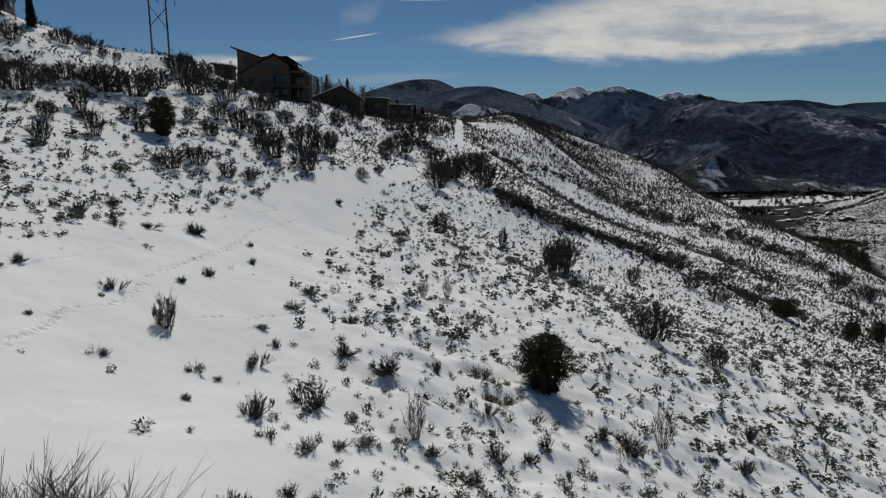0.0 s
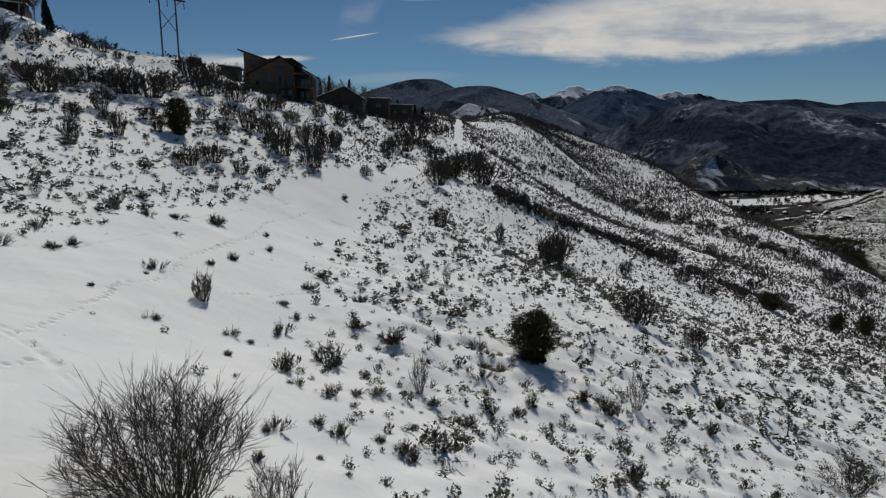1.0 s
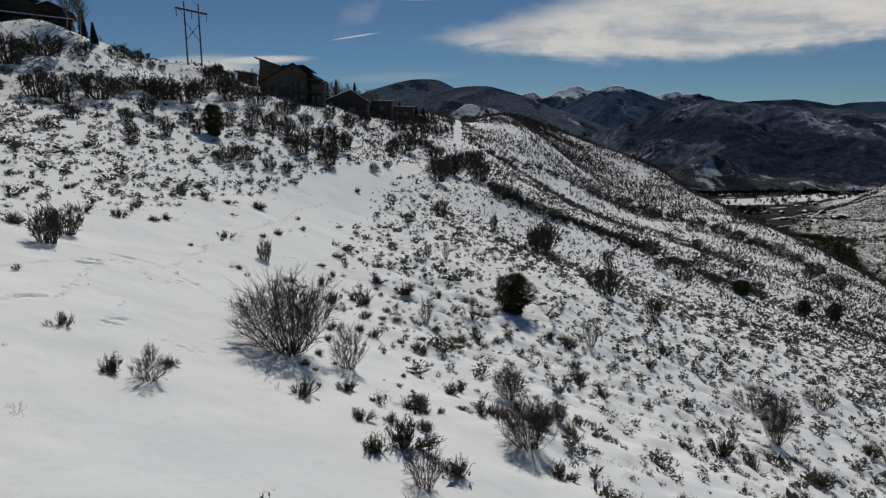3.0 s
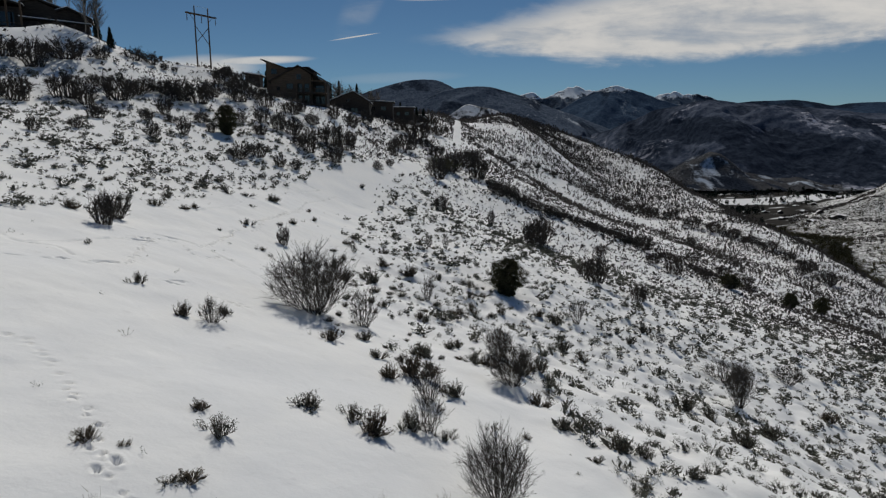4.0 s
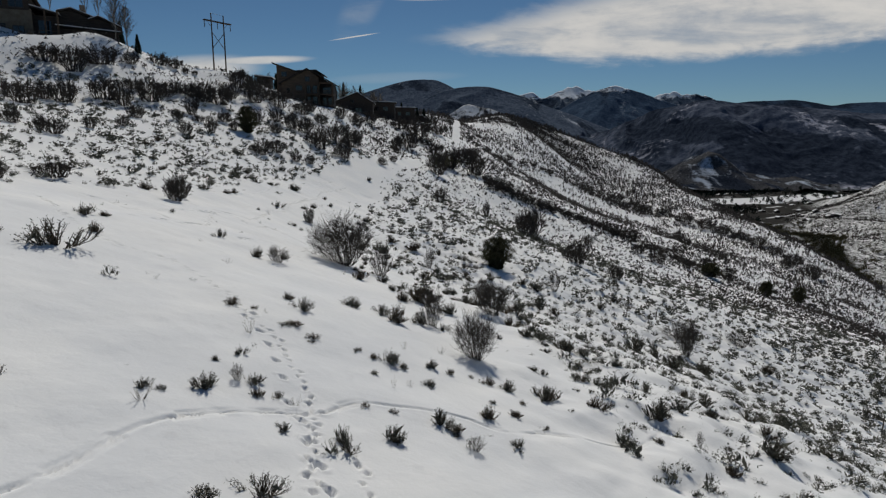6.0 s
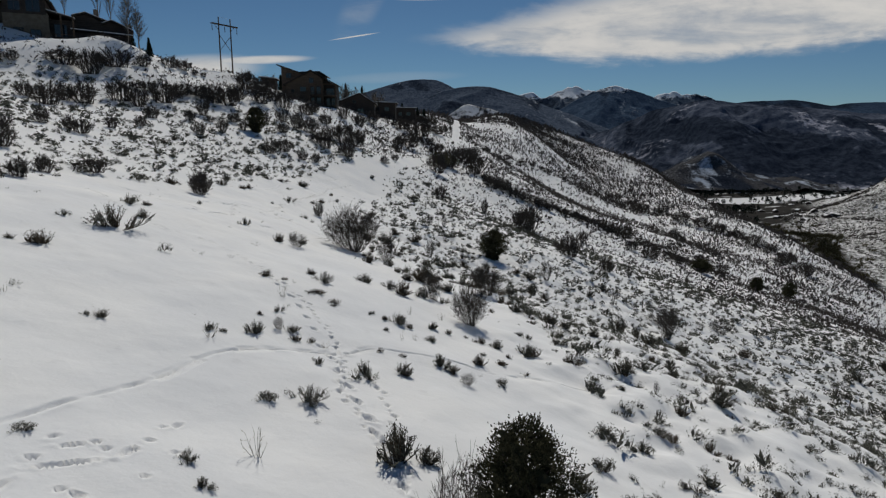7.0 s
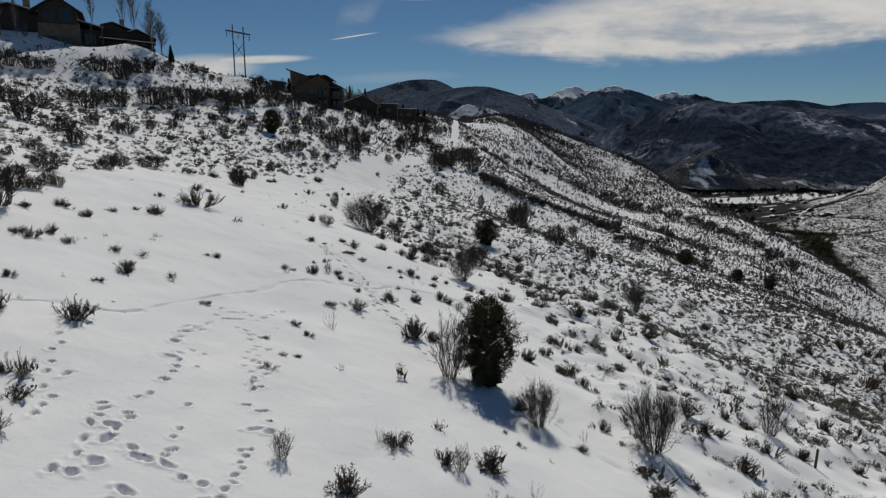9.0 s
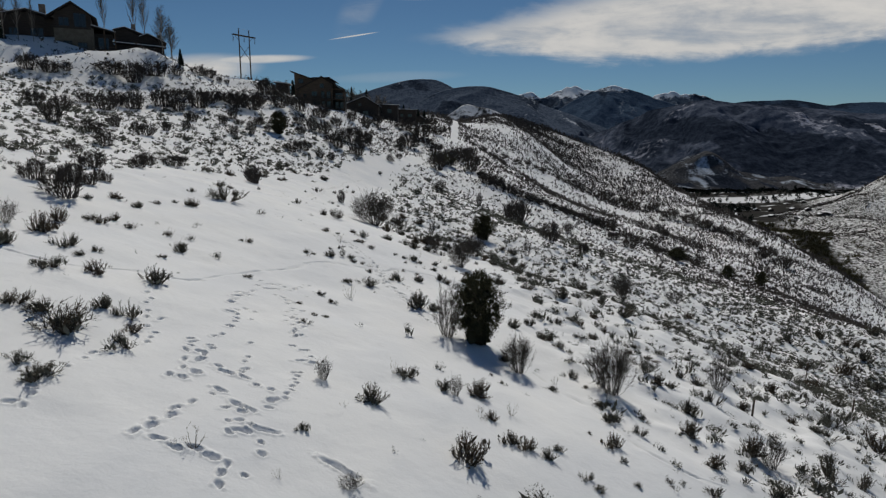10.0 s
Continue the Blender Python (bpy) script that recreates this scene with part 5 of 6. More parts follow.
SAGE_E = ((-16.4, -3.3, 0.8, 0.7), (-19.0, 0.1, 1.1, 0.7), (-18.3, 1.0, 0.7, 0.4), (-13.4, 4.4, 0.7, 0.6), (-10.6, 2.1, 0.8, 0.7), (-7.5, -8.8, 0.3, 0.2), (-23.9, 18.2, 1.3, 0.9), (-7.1, -14.4, 0.3, 0.2), (-5.3, -15.8, 0.4, 0.5), (-8.0, -17.2, 0.4, 0.4), (-7.6, -17.1, 0.3, 0.2), (-5.7, -9.6, 0.8, 0.3), (-2.5, -10.4, 0.5, 0.3), (-1.5, -10.6, 0.4, 0.3), (-2.4, -11.9, 0.3, 0.2), (-0.4, -11.5, 0.4, 0.5), (0.3, -9.8, 0.4, 0.3), (1.9, -9.5, 0.6, 0.4), (2.6, -9.6, 0.6, 0.6), (4.5, -9.2, 0.9, 0.6), (3.1, -10.8, 0.3, 0.4), (-1.5, -14.7, 0.3, 0.2), (-2.3, -14.8, 0.3, 0.3), (0.4, -14.9, 0.4, 0.6))
SAGE_F = ((1.7, -13.2, 0.8, 0.6), (2.6, -12.5, 0.6, 0.3), (-1.4, -16.5, 0.6, 0.5), (2.4, -14.9, 0.5, 0.4), (3.6, -12.7, 0.4, 0.2), (-5.1, 4.5, 0.8, 0.9), (-1.3, 2.6, 1.7, 1.2), (0.5, 1.3, 0.9, 0.9), (-4.2, -3.9, 1.0, 0.6), (-2.9, 3.8, 0.8, 0.5), (17.3, 15.7, 2.2, 1.1), (16.1, 8.8, 1.3, 1.0), (7.1, -5.7, 0.6, 0.4), (9.8, -4.5, 1.1, 0.5), (12.2, -2.8, 0.6, 0.6), (13.5, -2.5, 0.8, 0.8), (15.8, 2.0, 0.6, 0.4), (9.1, -8.3, 1.4, 1.0), (10.6, -6.6, 0.7, 0.7), (6.3, -9.2, 0.9, 0.6), (6.8, -11.7, 0.4, 0.6), (8.2, -11.2, 0.4, 0.3), (11.4, -9.7, 0.2, 0.4), (12.3, -10.2, 0.5, 0.4))
SAGE_G = ((12.9, -5.2, 0.7, 0.6), (15.6, -3.0, 1.3, 0.7), (24.6, 5.9, 0.9, 0.6), (15.2, -5.7, 0.8, 0.8), (22.2, 16.9, 1.5, 1.6), (9.2, -1.1, 0.6, 0.6), (10.6, 0.6, 0.7, 0.5), (-23.6, 31.6, 1.2, 0.7), (-24.2, 25.2, 1.3, 0.8), (-22.6, 26.9, 1.0, 0.8), (-21.0, 28.6, 1.1, 0.5), (-21.0, 30.4, 0.8, 0.6), (-24.6, 42.4, 1.3, 1.2), (-24.6, 46.9, 1.1, 1.2), (-22.0, 42.1, 1.1, 0.7), (-20.8, 44.2, 1.4, 0.5), (-18.7, 46.8, 1.4, 1.0), (-16.6, 31.0, 1.1, 0.7), (-14.4, 38.4, 0.9, 0.9), (-15.0, 35.6, 0.6, 0.6), (-10.5, 25.5, 0.7, 0.7), (-9.4, 3.8, 0.6, 0.5), (2.4, 9.3, 1.0, 0.9), (4.2, 10.2, 1.0, 1.2))
SAGE_H = ((5.4, 11.2, 1.2, 1.0), (-1.0, 6.6, 1.0, 1.0), (-1.8, 4.2, 0.6, 0.5), (-0.6, 4.4, 0.8, 0.5), (0.8, 11.4, 0.7, 0.6), (-1.1, 17.2, 0.7, 0.6), (2.4, 25.2, 1.1, 1.1), (15.8, 16.4, 1.7, 1.5), (-0.5, 23.8, 0.7, 0.7), (-3.8, 17.2, 0.8, 0.6), (-0.4, 19.5, 0.8, 0.8), (-2.4, 17.9, 0.5, 0.4), (-16.4, 29.5, 0.4, 0.3), (-16.9, 25.0, 0.4, 0.3), (-18.9, 39.7, 0.8, 0.3), (-15.4, 49.4, 0.6, 0.6), (-13.8, 44.7, 0.7, 0.6), (-8.8, 28.0, 1.1, 0.9), (-9.7, 22.3, 0.4, 0.3), (-13.4, 24.0, 0.7, 0.4), (-7.3, 22.6, 1.2, 1.0), (-6.3, 21.1, 0.7, 0.5), (-6.0, 16.1, 0.8, 0.9), (-8.5, 30.8, 0.7, 0.6))
SAGE_I = ((-5.4, 25.2, 1.5, 1.5), (-5.4, 31.5, 1.3, 0.8), (-2.8, 31.1, 1.3, 1.5), (2.2, 29.7, 1.0, 0.7), (2.6, 32.1, 1.2, 0.5), (9.5, 30.3, 1.5, 1.2), (8.3, 31.2, 1.2, 0.7), (20.1, 38.4, 1.3, 1.5), (17.3, 33.3, 1.2, 1.1), (16.6, 80.0, 1.9, 1.9), (-9.0, 41.6, 0.9, 0.8), (-3.9, 24.6, 0.4, 0.6), (-3.1, 22.5, 0.3, 1.1), (-28.3, 31.5, 0.7, 0.5), (-28.1, 30.4, 0.8, 0.5), (-35.4, 46.7, 1.2, 0.8), (-34.5, 41.3, 1.4, 0.6), (-21.4, 58.8, 0.7, 0.6), (-12.6, 75.5, 0.9, 0.8))
SAGE_N0 = ((-2.3, -4.5, 1.1, 0.9), (-2.9, -3.8, 0.8, 0.6), (-2.0, 1.5, 1.1, 0.8), (-1.1, -3.3, 0.9, 0.7), (0.1, -3.3, 0.5, 0.6), (-6.1, -9.8, 0.5, 0.2), (-6.7, -6.2, 0.6, 0.4), (-3.2, -10.2, 0.4, 0.2), (1.2, -9.4, 0.3, 0.2), (4.1, -9.5, 0.9, 0.7), (1.9, -11.7, 0.3, 0.2), (6.2, -5.8, 0.9, 0.4), (4.2, -6.0, 0.6, 0.3), (4.5, -6.3, 0.4, 0.4), (5.4, -1.7, 0.6, 0.3), (7.0, 0.1, 1.0, 1.1), (7.7, 0.4, 0.8, 0.6), (7.0, -2.2, 1.0, 0.3), (4.8, 0.7, 0.7, 0.7), (5.6, 1.6, 0.9, 0.6), (3.1, -0.9, 0.4, 0.4), (7.4, 3.3, 0.6, 0.4), (5.9, 9.7, 1.1, 0.9), (4.1, 3.7, 0.9, 0.9))
SAGE_N1 = ((9.9, 19.9, 1.3, 0.8), (-5.7, -15.0, 0.4, 0.5), (-4.8, -15.4, 0.3, 0.3), (5.0, -10.5, 0.2, 0.2), (5.8, -7.6, 0.3, 0.2), (-9.5, 25.4, 0.5, 0.3), (-9.9, 32.6, 0.9, 0.3), (-5.7, 37.3, 1.1, 0.7), (-3.6, 31.2, 0.5, 0.3), (-9.2, 37.3, 0.8, 0.9), (-0.4, 34.0, 1.0, 0.8), (-4.7, 20.7, 0.7, 0.8), (-3.9, 21.7, 0.4, 0.7), (2.4, 35.5, 1.1, 0.9), (3.5, 32.3, 1.2, 0.6), (-5.8, 13.6, 0.5, 0.5), (-4.7, 17.8, 0.7, 0.5), (-1.3, 20.0, 0.4, 0.5), (-1.6, 17.5, 0.7, 0.7), (-0.1, 17.5, 0.4, 0.3), (-3.1, 14.3, 0.3, 0.2), (-4.1, 15.1, 0.3, 0.4), (1.1, 21.8, 1.1, 0.6), (3.9, 26.2, 0.7, 0.9))
SAGE_N2 = ((4.9, 27.7, 0.9, 0.7), (5.6, 25.8, 0.5, 0.7), (8.9, 22.3, 1.1, 1.3), (6.1, 23.4, 0.5, 0.6), (-3.8, 6.5, 0.8, 0.6), (-5.7, 10.5, 0.4, 0.4), (-5.7, 8.3, 0.5, 0.4), (-5.3, 7.9, 0.2, 0.4), (-4.8, 9.8, 0.3, 0.3), (-2.8, 6.2, 0.2, 0.2), (-1.3, 6.6, 0.4, 0.5), (-0.9, 7.7, 0.4, 0.9), (-0.7, 6.5, 0.5, 0.3), (-0.1, 6.9, 0.4, 0.3), (-1.4, 9.0, 0.2, 0.3), (0.3, 10.6, 0.6, 0.6), (-1.9, 11.3, 0.3, 0.3), (-1.1, 11.7, 0.3, 0.2), (-2.0, 9.3, 0.4, 0.2), (1.6, 8.4, 0.8, 0.9), (0.9, 8.4, 0.7, 0.3), (-5.1, -21.0, 0.6, 0.3), (10.6, -12.2, 0.8, 0.5), (10.5, -15.4, 0.7, 0.6))
SAGE_N3 = ((7.0, -17.9, 0.7, 0.5), (8.3, -15.7, 0.7, 0.4), (5.5, -22.5, 0.8, 0.9), (5.9, -17.1, 0.5, 0.8), (8.0, -20.1, 0.8, 0.4), (13.3, -9.5, 1.2, 0.8), (33.8, 29.6, 1.9, 1.1), (17.9, -6.2, 1.2, 0.4), (11.4, -18.7, 0.7, 0.4), (11.4, -21.1, 0.4, 0.9), (11.3, -15.3, 0.5, 0.3), (8.9, -19.3, 0.8, 0.5), (2.8, -27.9, 0.6, 0.5), (2.1, -30.0, 0.2, 0.2), (2.5, -30.8, 0.3, 0.2), (6.4, -30.5, 0.3, 0.5), (6.4, -31.9, 0.7, 0.5), (8.2, -30.5, 0.5, 0.3), (7.4, -32.4, 0.5, 0.5), (7.1, -27.7, 0.3, 0.4), (4.5, -36.7, 0.4, 0.4), (4.7, -37.0, 0.5, 0.2), (6.2, -36.2, 0.2, 0.3), (6.3, -28.7, 0.3, 0.2))
SAGE_N4 = ((5.3, -33.6, 0.2, 0.2), (21.7, -12.5, 1.2, 0.8), (43.2, 26.8, 2.0, 1.5), (45.1, 24.6, 1.6, 1.5), (47.3, 24.4, 2.2, 1.9), (37.2, 5.3, 1.9, 1.5), (57.0, 30.9, 3.2, 2.2), (68.2, 42.6, 3.6, 2.2), (59.9, 27.9, 3.1, 2.2), (27.9, -12.5, 1.2, 1.0), (32.6, -9.4, 1.5, 1.5), (53.2, 37.6, 2.6, 1.7), (63.9, 48.0, 2.9, 2.2), (69.6, 49.1, 2.9, 1.9), (85.6, 66.7, 3.8, 2.2))
BARE_N0 = ((-0.5, -3.1, 1.4, 1.3), (25.1, 30.9, 3.9, 2.2), (35.8, 39.4, 3.5, 2.2), (21.2, -11.0, 1.2, 1.6))
SPARSE_N0 = ((-1.5, -8.5, 0.3, 0.6), (-1.1, -12.1, 0.3, 0.3), (-2.1, 6.9, 0.2, 0.5))
SAGE_P = ((-5.7, -25.1, 0.5, 0.25), (-5.0, -25.9, 0.45, 0.25), (-6.1, -27.3, 0.4, 0.2), (-5.3, -30.1, 0.45, 0.25), (-5.2, -28.7, 0.4, 0.2), (-4.8, -28.5, 0.35, 0.15), (-9.0, -25.6, 0.5, 0.2), (-10.9, -18.6, 0.5, 0.3), (-14.1, -21.7, 0.5, 0.3), (-12.8, -23.7, 0.7, 0.4), (-11.3, -18.7, 0.3, 0.2), (-5.6, -25.2, 0.3, 0.2))
SAGE = SAGE_P + SAGE_A + SAGE_B + SAGE_C + SAGE_D + SAGE_E + SAGE_F + SAGE_G + SAGE_H + SAGE_I + SAGE_N0 + SAGE_N1 + SAGE_N2 + SAGE_N3 + SAGE_N4
SPARSE_A = ((-13.9, -22.0, 0.6, 0.6), (-10.9, -18.7, 0.6, 0.5), (-13.9, -18.6, 0.5, 0.3), (-5.7, -40.5, 0.6, 0.6), (-3.7, -40.7, 0.3, 0.3), (-2.8, -36.5, 0.3, 0.2), (-1.6, -33.0, 0.4, 0.7), (1.4, -34.3, 0.4, 0.3), (2.5, -33.8, 0.5, 0.5), (4.9, -29.0, 0.4, 0.5), (-4.4, -24.1, 0.7, 0.8), (-10.8, -1.8, 0.6, 0.3), (-6.9, -11.3, 0.5, 0.6), (-4.9, -15.7, 0.2, 0.4), (-4.3, -15.7, 0.5, 0.3), (-7.7, -17.9, 0.7, 0.6), (-0.0, -7.3, 0.4, 0.4), (-1.6, -12.8, 0.2, 0.5), (-13.7, 23.7, 0.6, 0.5), (-5.9, 4.4, 0.3, 0.4), (-14.2, 41.5, 0.6, 0.5))
SPARSE = SPARSE_A + SPARSE_N0
BARE_A = ((-18.6, -27.4, 1.2, 1.1), (-3.7, -35.0, 0.6, 0.8), (-2.1, -40.2, 0.7, 0.3), (0.6, -33.4, 0.6, 0.8), (0.35, -26.5, 1.5, 2.5), (14.9, -22.3, 1.5, 2.1), (13.3, -30.9, 1.3, 1.5), (48.9, 16.3, 2.9, 2.8), (-9.3, 2.1, 1.3, 1.0), (-6.1, -15.2, 0.4, 0.6), (1.0, -15.8, 0.6, 0.5), (-4.2, 9.8, 1.9, 2.2), (-0.5, -0.1, 1.4, 1.5), (11.9, 31.8, 1.5, 2.4), (10.0, -10.5, 0.3, 0.7), (-10.0, 3.8, 0.5, 0.7), (-27.7, 38.3, 0.9, 1.0), (-1.2, 25.1, 1.1, 2.0), (28.2, 54.7, 1.2, 1.9), (21.3, 36.9, 1.4, 1.1), (-1.6, 49.6, 1.1, 1.6), (0.3, 50.5, 0.9, 2.0))
BARE = BARE_A + BARE_N0
OAK_A = ((-19.9, -20.7, 1.7, 1.5), (-22.6, -18.8, 1.4, 1.1), (-20.5, 15.5, 1.4, 1.9), (-27.6, 12.1, 2.1, 1.1), (16.4, 87.9, 4.1, 4.7), (19.3, 56.4, 3.5, 3.3), (-21.6, 18.8, 1.7, 1.7), (-13.1, 28.8, 0.9, 1.6), (24.8, 54.8, 2.0, 2.1), (19.1, 99.0, 4.5, 5.5), (8.8, 91.4, 1.2, 3.3), (-0.3, 81.6, 2.1, 2.9), (49.4, 133.3, 6.6, 3.4), (32.3, 104.9, 2.3, 2.5), (-51.7, 67.1, 4.1, 3.4), (-48.6, 65.8, 2.7, 3.0), (-43.9, 59.5, 2.2, 1.8), (-47.4, 72.7, 4.4, 3.6), (-51.9, 76.2, 3.0, 1.8), (-47.6, 81.7, 4.0, 2.1), (-47.4, 78.1, 2.8, 1.5), (-43.1, 83.7, 4.6, 3.6), (-41.2, 87.1, 4.3, 3.8), (-45.3, 84.2, 3.3, 2.5))
OAK_B = ((-42.3, 96.5, 3.7, 2.8), (-44.3, 109.9, 4.2, 3.8), (-39.2, 102.3, 4.3, 4.5), (-41.9, 113.7, 4.3, 3.2), (-40.5, 65.9, 1.7, 1.7), (-36.1, 57.7, 1.8, 1.8), (-40.9, 72.9, 1.9, 2.9), (-38.8, 70.0, 1.6, 1.1), (-35.1, 64.8, 1.5, 2.7), (-36.7, 75.9, 2.0, 1.7), (-34.1, 72.5, 1.3, 1.6), (-27.4, 64.2, 2.4, 2.3), (-34.4, 87.7, 1.7, 1.9), (-41.0, 49.6, 1.4, 1.3), (-56.4, 97.9, 3.4, 2.4), (-55.3, 102.2, 2.5, 2.3), (-57.3, 87.6, 2.5, 2.5), (-59.4, 81.0, 5.5, 3.3), (-53.6, 103.6, 1.4, 1.4), (-52.6, 106.2, 1.2, 1.0), (-46.4, 117.6, 2.2, 2.2), (-26.3, 68.6, 2.4, 2.1), (-29.9, 82.7, 2.1, 2.0), (-29.4, 92.7, 2.4, 3.1))
OAK_C = ((-26.8, 92.7, 3.6, 3.1), (-22.2, 84.3, 3.0, 4.2), (-24.2, 85.7, 2.6, 2.0), (-23.3, 68.8, 1.6, 1.7), (-21.5, 70.8, 1.3, 1.6), (-20.6, 96.1, 4.3, 3.8), (-18.0, 96.9, 3.2, 3.2), (-18.0, 84.0, 3.0, 3.4), (-21.8, 132.4, 2.5, 3.8), (-21.1, 157.0, 3.5, 3.8), (-18.2, 104.3, 2.0, 3.0), (-11.7, 91.2, 1.5, 1.6), (-11.2, 124.9, 2.4, 4.1), (-9.7, 149.1, 6.2, 5.1), (-7.1, 174.7, 7.5, 5.5), (-13.5, 173.3, 5.5, 3.9), (-1.5, 194.9, 4.7, 3.3), (-24.8, 125.1, 2.4, 3.1), (-1.0, 116.8, 3.9, 5.5), (2.1, 134.0, 4.4, 5.2), (6.7, 152.6, 5.2, 5.2), (8.7, 135.2, 4.4, 5.2), (10.0, 173.0, 4.9, 4.2), (-5.2, 164.1, 4.6, 2.8))
OAK_D = ((-2.0, 154.6, 4.4, 3.5), (-32.5, 94.0, 2.4, 2.9), (-35.3, 107.1, 3.1, 3.7), (-30.9, 109.7, 3.6, 2.7), (-26.6, 108.9, 2.7, 2.5), (-10.2, 100.3, 1.4, 1.2), (-23.1, 59.3, 0.8, 0.6), (-38.2, 110.0, 2.7, 2.9), (-36.3, 118.2, 2.9, 1.6), (-30.3, 115.8, 2.2, 2.0), (-75.9, 66.2, 3.0, 3.0), (-73.3, 68.3, 3.4, 2.4), (-71.8, 71.4, 1.9, 1.9), (-65.5, 75.5, 4.7, 2.8), (-61.0, 75.7, 3.9, 4.1), (-55.1, 33.9, 2.4, 2.3), (-54.3, 38.8, 2.7, 2.1), (-60.2, 55.8, 2.2, 2.0), (-45.3, 21.2, 2.2, 2.1), (-55.4, 52.8, 3.5, 3.0), (-56.8, 59.7, 2.5, 2.5), (-54.1, 60.0, 3.8, 3.2), (-41.1, 21.5, 2.1, 1.6), (-39.8, 32.8, 2.1, 1.7))
OAK_E = ((-35.4, 13.4, 1.9, 1.9), (-25.5, -7.5, 1.7, 1.2), (-22.2, -15.8, 1.4, 1.2), (-26.1, 1.1, 1.2, 1.2), (-27.8, 6.4, 1.3, 1.2), (-44.1, 33.0, 1.6, 1.7), (-32.1, 1.8, 1.3, 0.6), (-21.6, -15.1, 1.0, 0.7), (-22.3, -12.7, 0.8, 0.8), (-21.8, -12.6, 0.6, 0.6), (-41.1, 42.1, 1.4, 1.4), (-41.5, 33.4, 1.0, 1.6), (13.0, 125.0, 3.8, 3.8), (16.1, 126.9, 3.4, 3.0), (18.9, 126.3, 3.9, 3.0), (21.8, 126.8, 3.7, 2.7), (25.7, 128.7, 3.3, 2.6), (28.6, 128.4, 2.6, 1.9), (32.7, 130.6, 2.8, 1.7), (37.6, 131.1, 3.1, 1.9), (42.6, 133.3, 3.6, 2.4), (46.0, 134.1, 2.9, 2.0), (57.7, 138.1, 3.3, 2.0), (62.1, 140.7, 2.6, 1.8))
OAK_F = ((47.6, 117.5, 3.2, 2.2), (50.5, 112.6, 3.5, 2.7), (61.0, 121.0, 2.7, 2.0), (74.9, 128.1, 2.4, 2.1), (84.0, 147.6, 3.3, 2.5), (79.4, 152.5, 3.9, 2.0), (107.1, 355.1, 8.3, 5.5), (113.1, 343.4, 9.3, 5.5), (115.0, 326.4, 8.8, 5.5), (131.8, 339.3, 8.0, 5.5), (132.7, 308.4, 8.4, 5.0), (139.8, 299.1, 9.2, 5.4), (144.4, 289.0, 8.9, 4.7), (149.9, 281.5, 7.7, 3.6), (152.8, 267.9, 8.3, 3.9), (153.8, 252.8, 6.9, 3.7), (154.3, 238.4, 6.6, 4.4), (150.9, 219.5, 8.1, 4.9), (144.5, 226.0, 5.4, 3.3), (87.8, 198.3, 3.6, 4.0), (88.0, 190.6, 2.4, 2.8))
OAK_G = ((-15.5, 240, 4.2, 3.6), (-10.5, 250, 4.5, 3.6), (-7.0, 252, 4.2, 3.2), (-4.0, 258, 4.0, 3.0), (-18.0, 234, 4.4, 3.6), (-12.0, 243, 4.0, 3.4))
OAK = OAK_G + OAK_A + OAK_B + OAK_C + OAK_D + OAK_E + OAK_F
TALL_A = ((3.4, -28.7, 1.4, 1.7), (7.5, -28.4, 2.2, 2.4), (1.55, -6.6, 2.1, 2.2), (-6.6, 9.3, 4.7, 3.55), (3.3, 5.5, 2.6, 2.1), (23.2, 23.9, 2.5, 3.7), (3.3, 12.6, 1.8, 1.9))
TALL = TALL_A
JUNI_A = ((1.75, -26.1, 2.4, 3.3), (6.03, 35.5, 3.5, 3.3), (65.4, 117.6, 5.4, 3.3), (81.3, 121.0, 3.6, 3.6), (101.2, 140.8, 3.9, 4.5), (-32.6, 74.7, 3.5, 4.3))
JUNI = JUNI_A

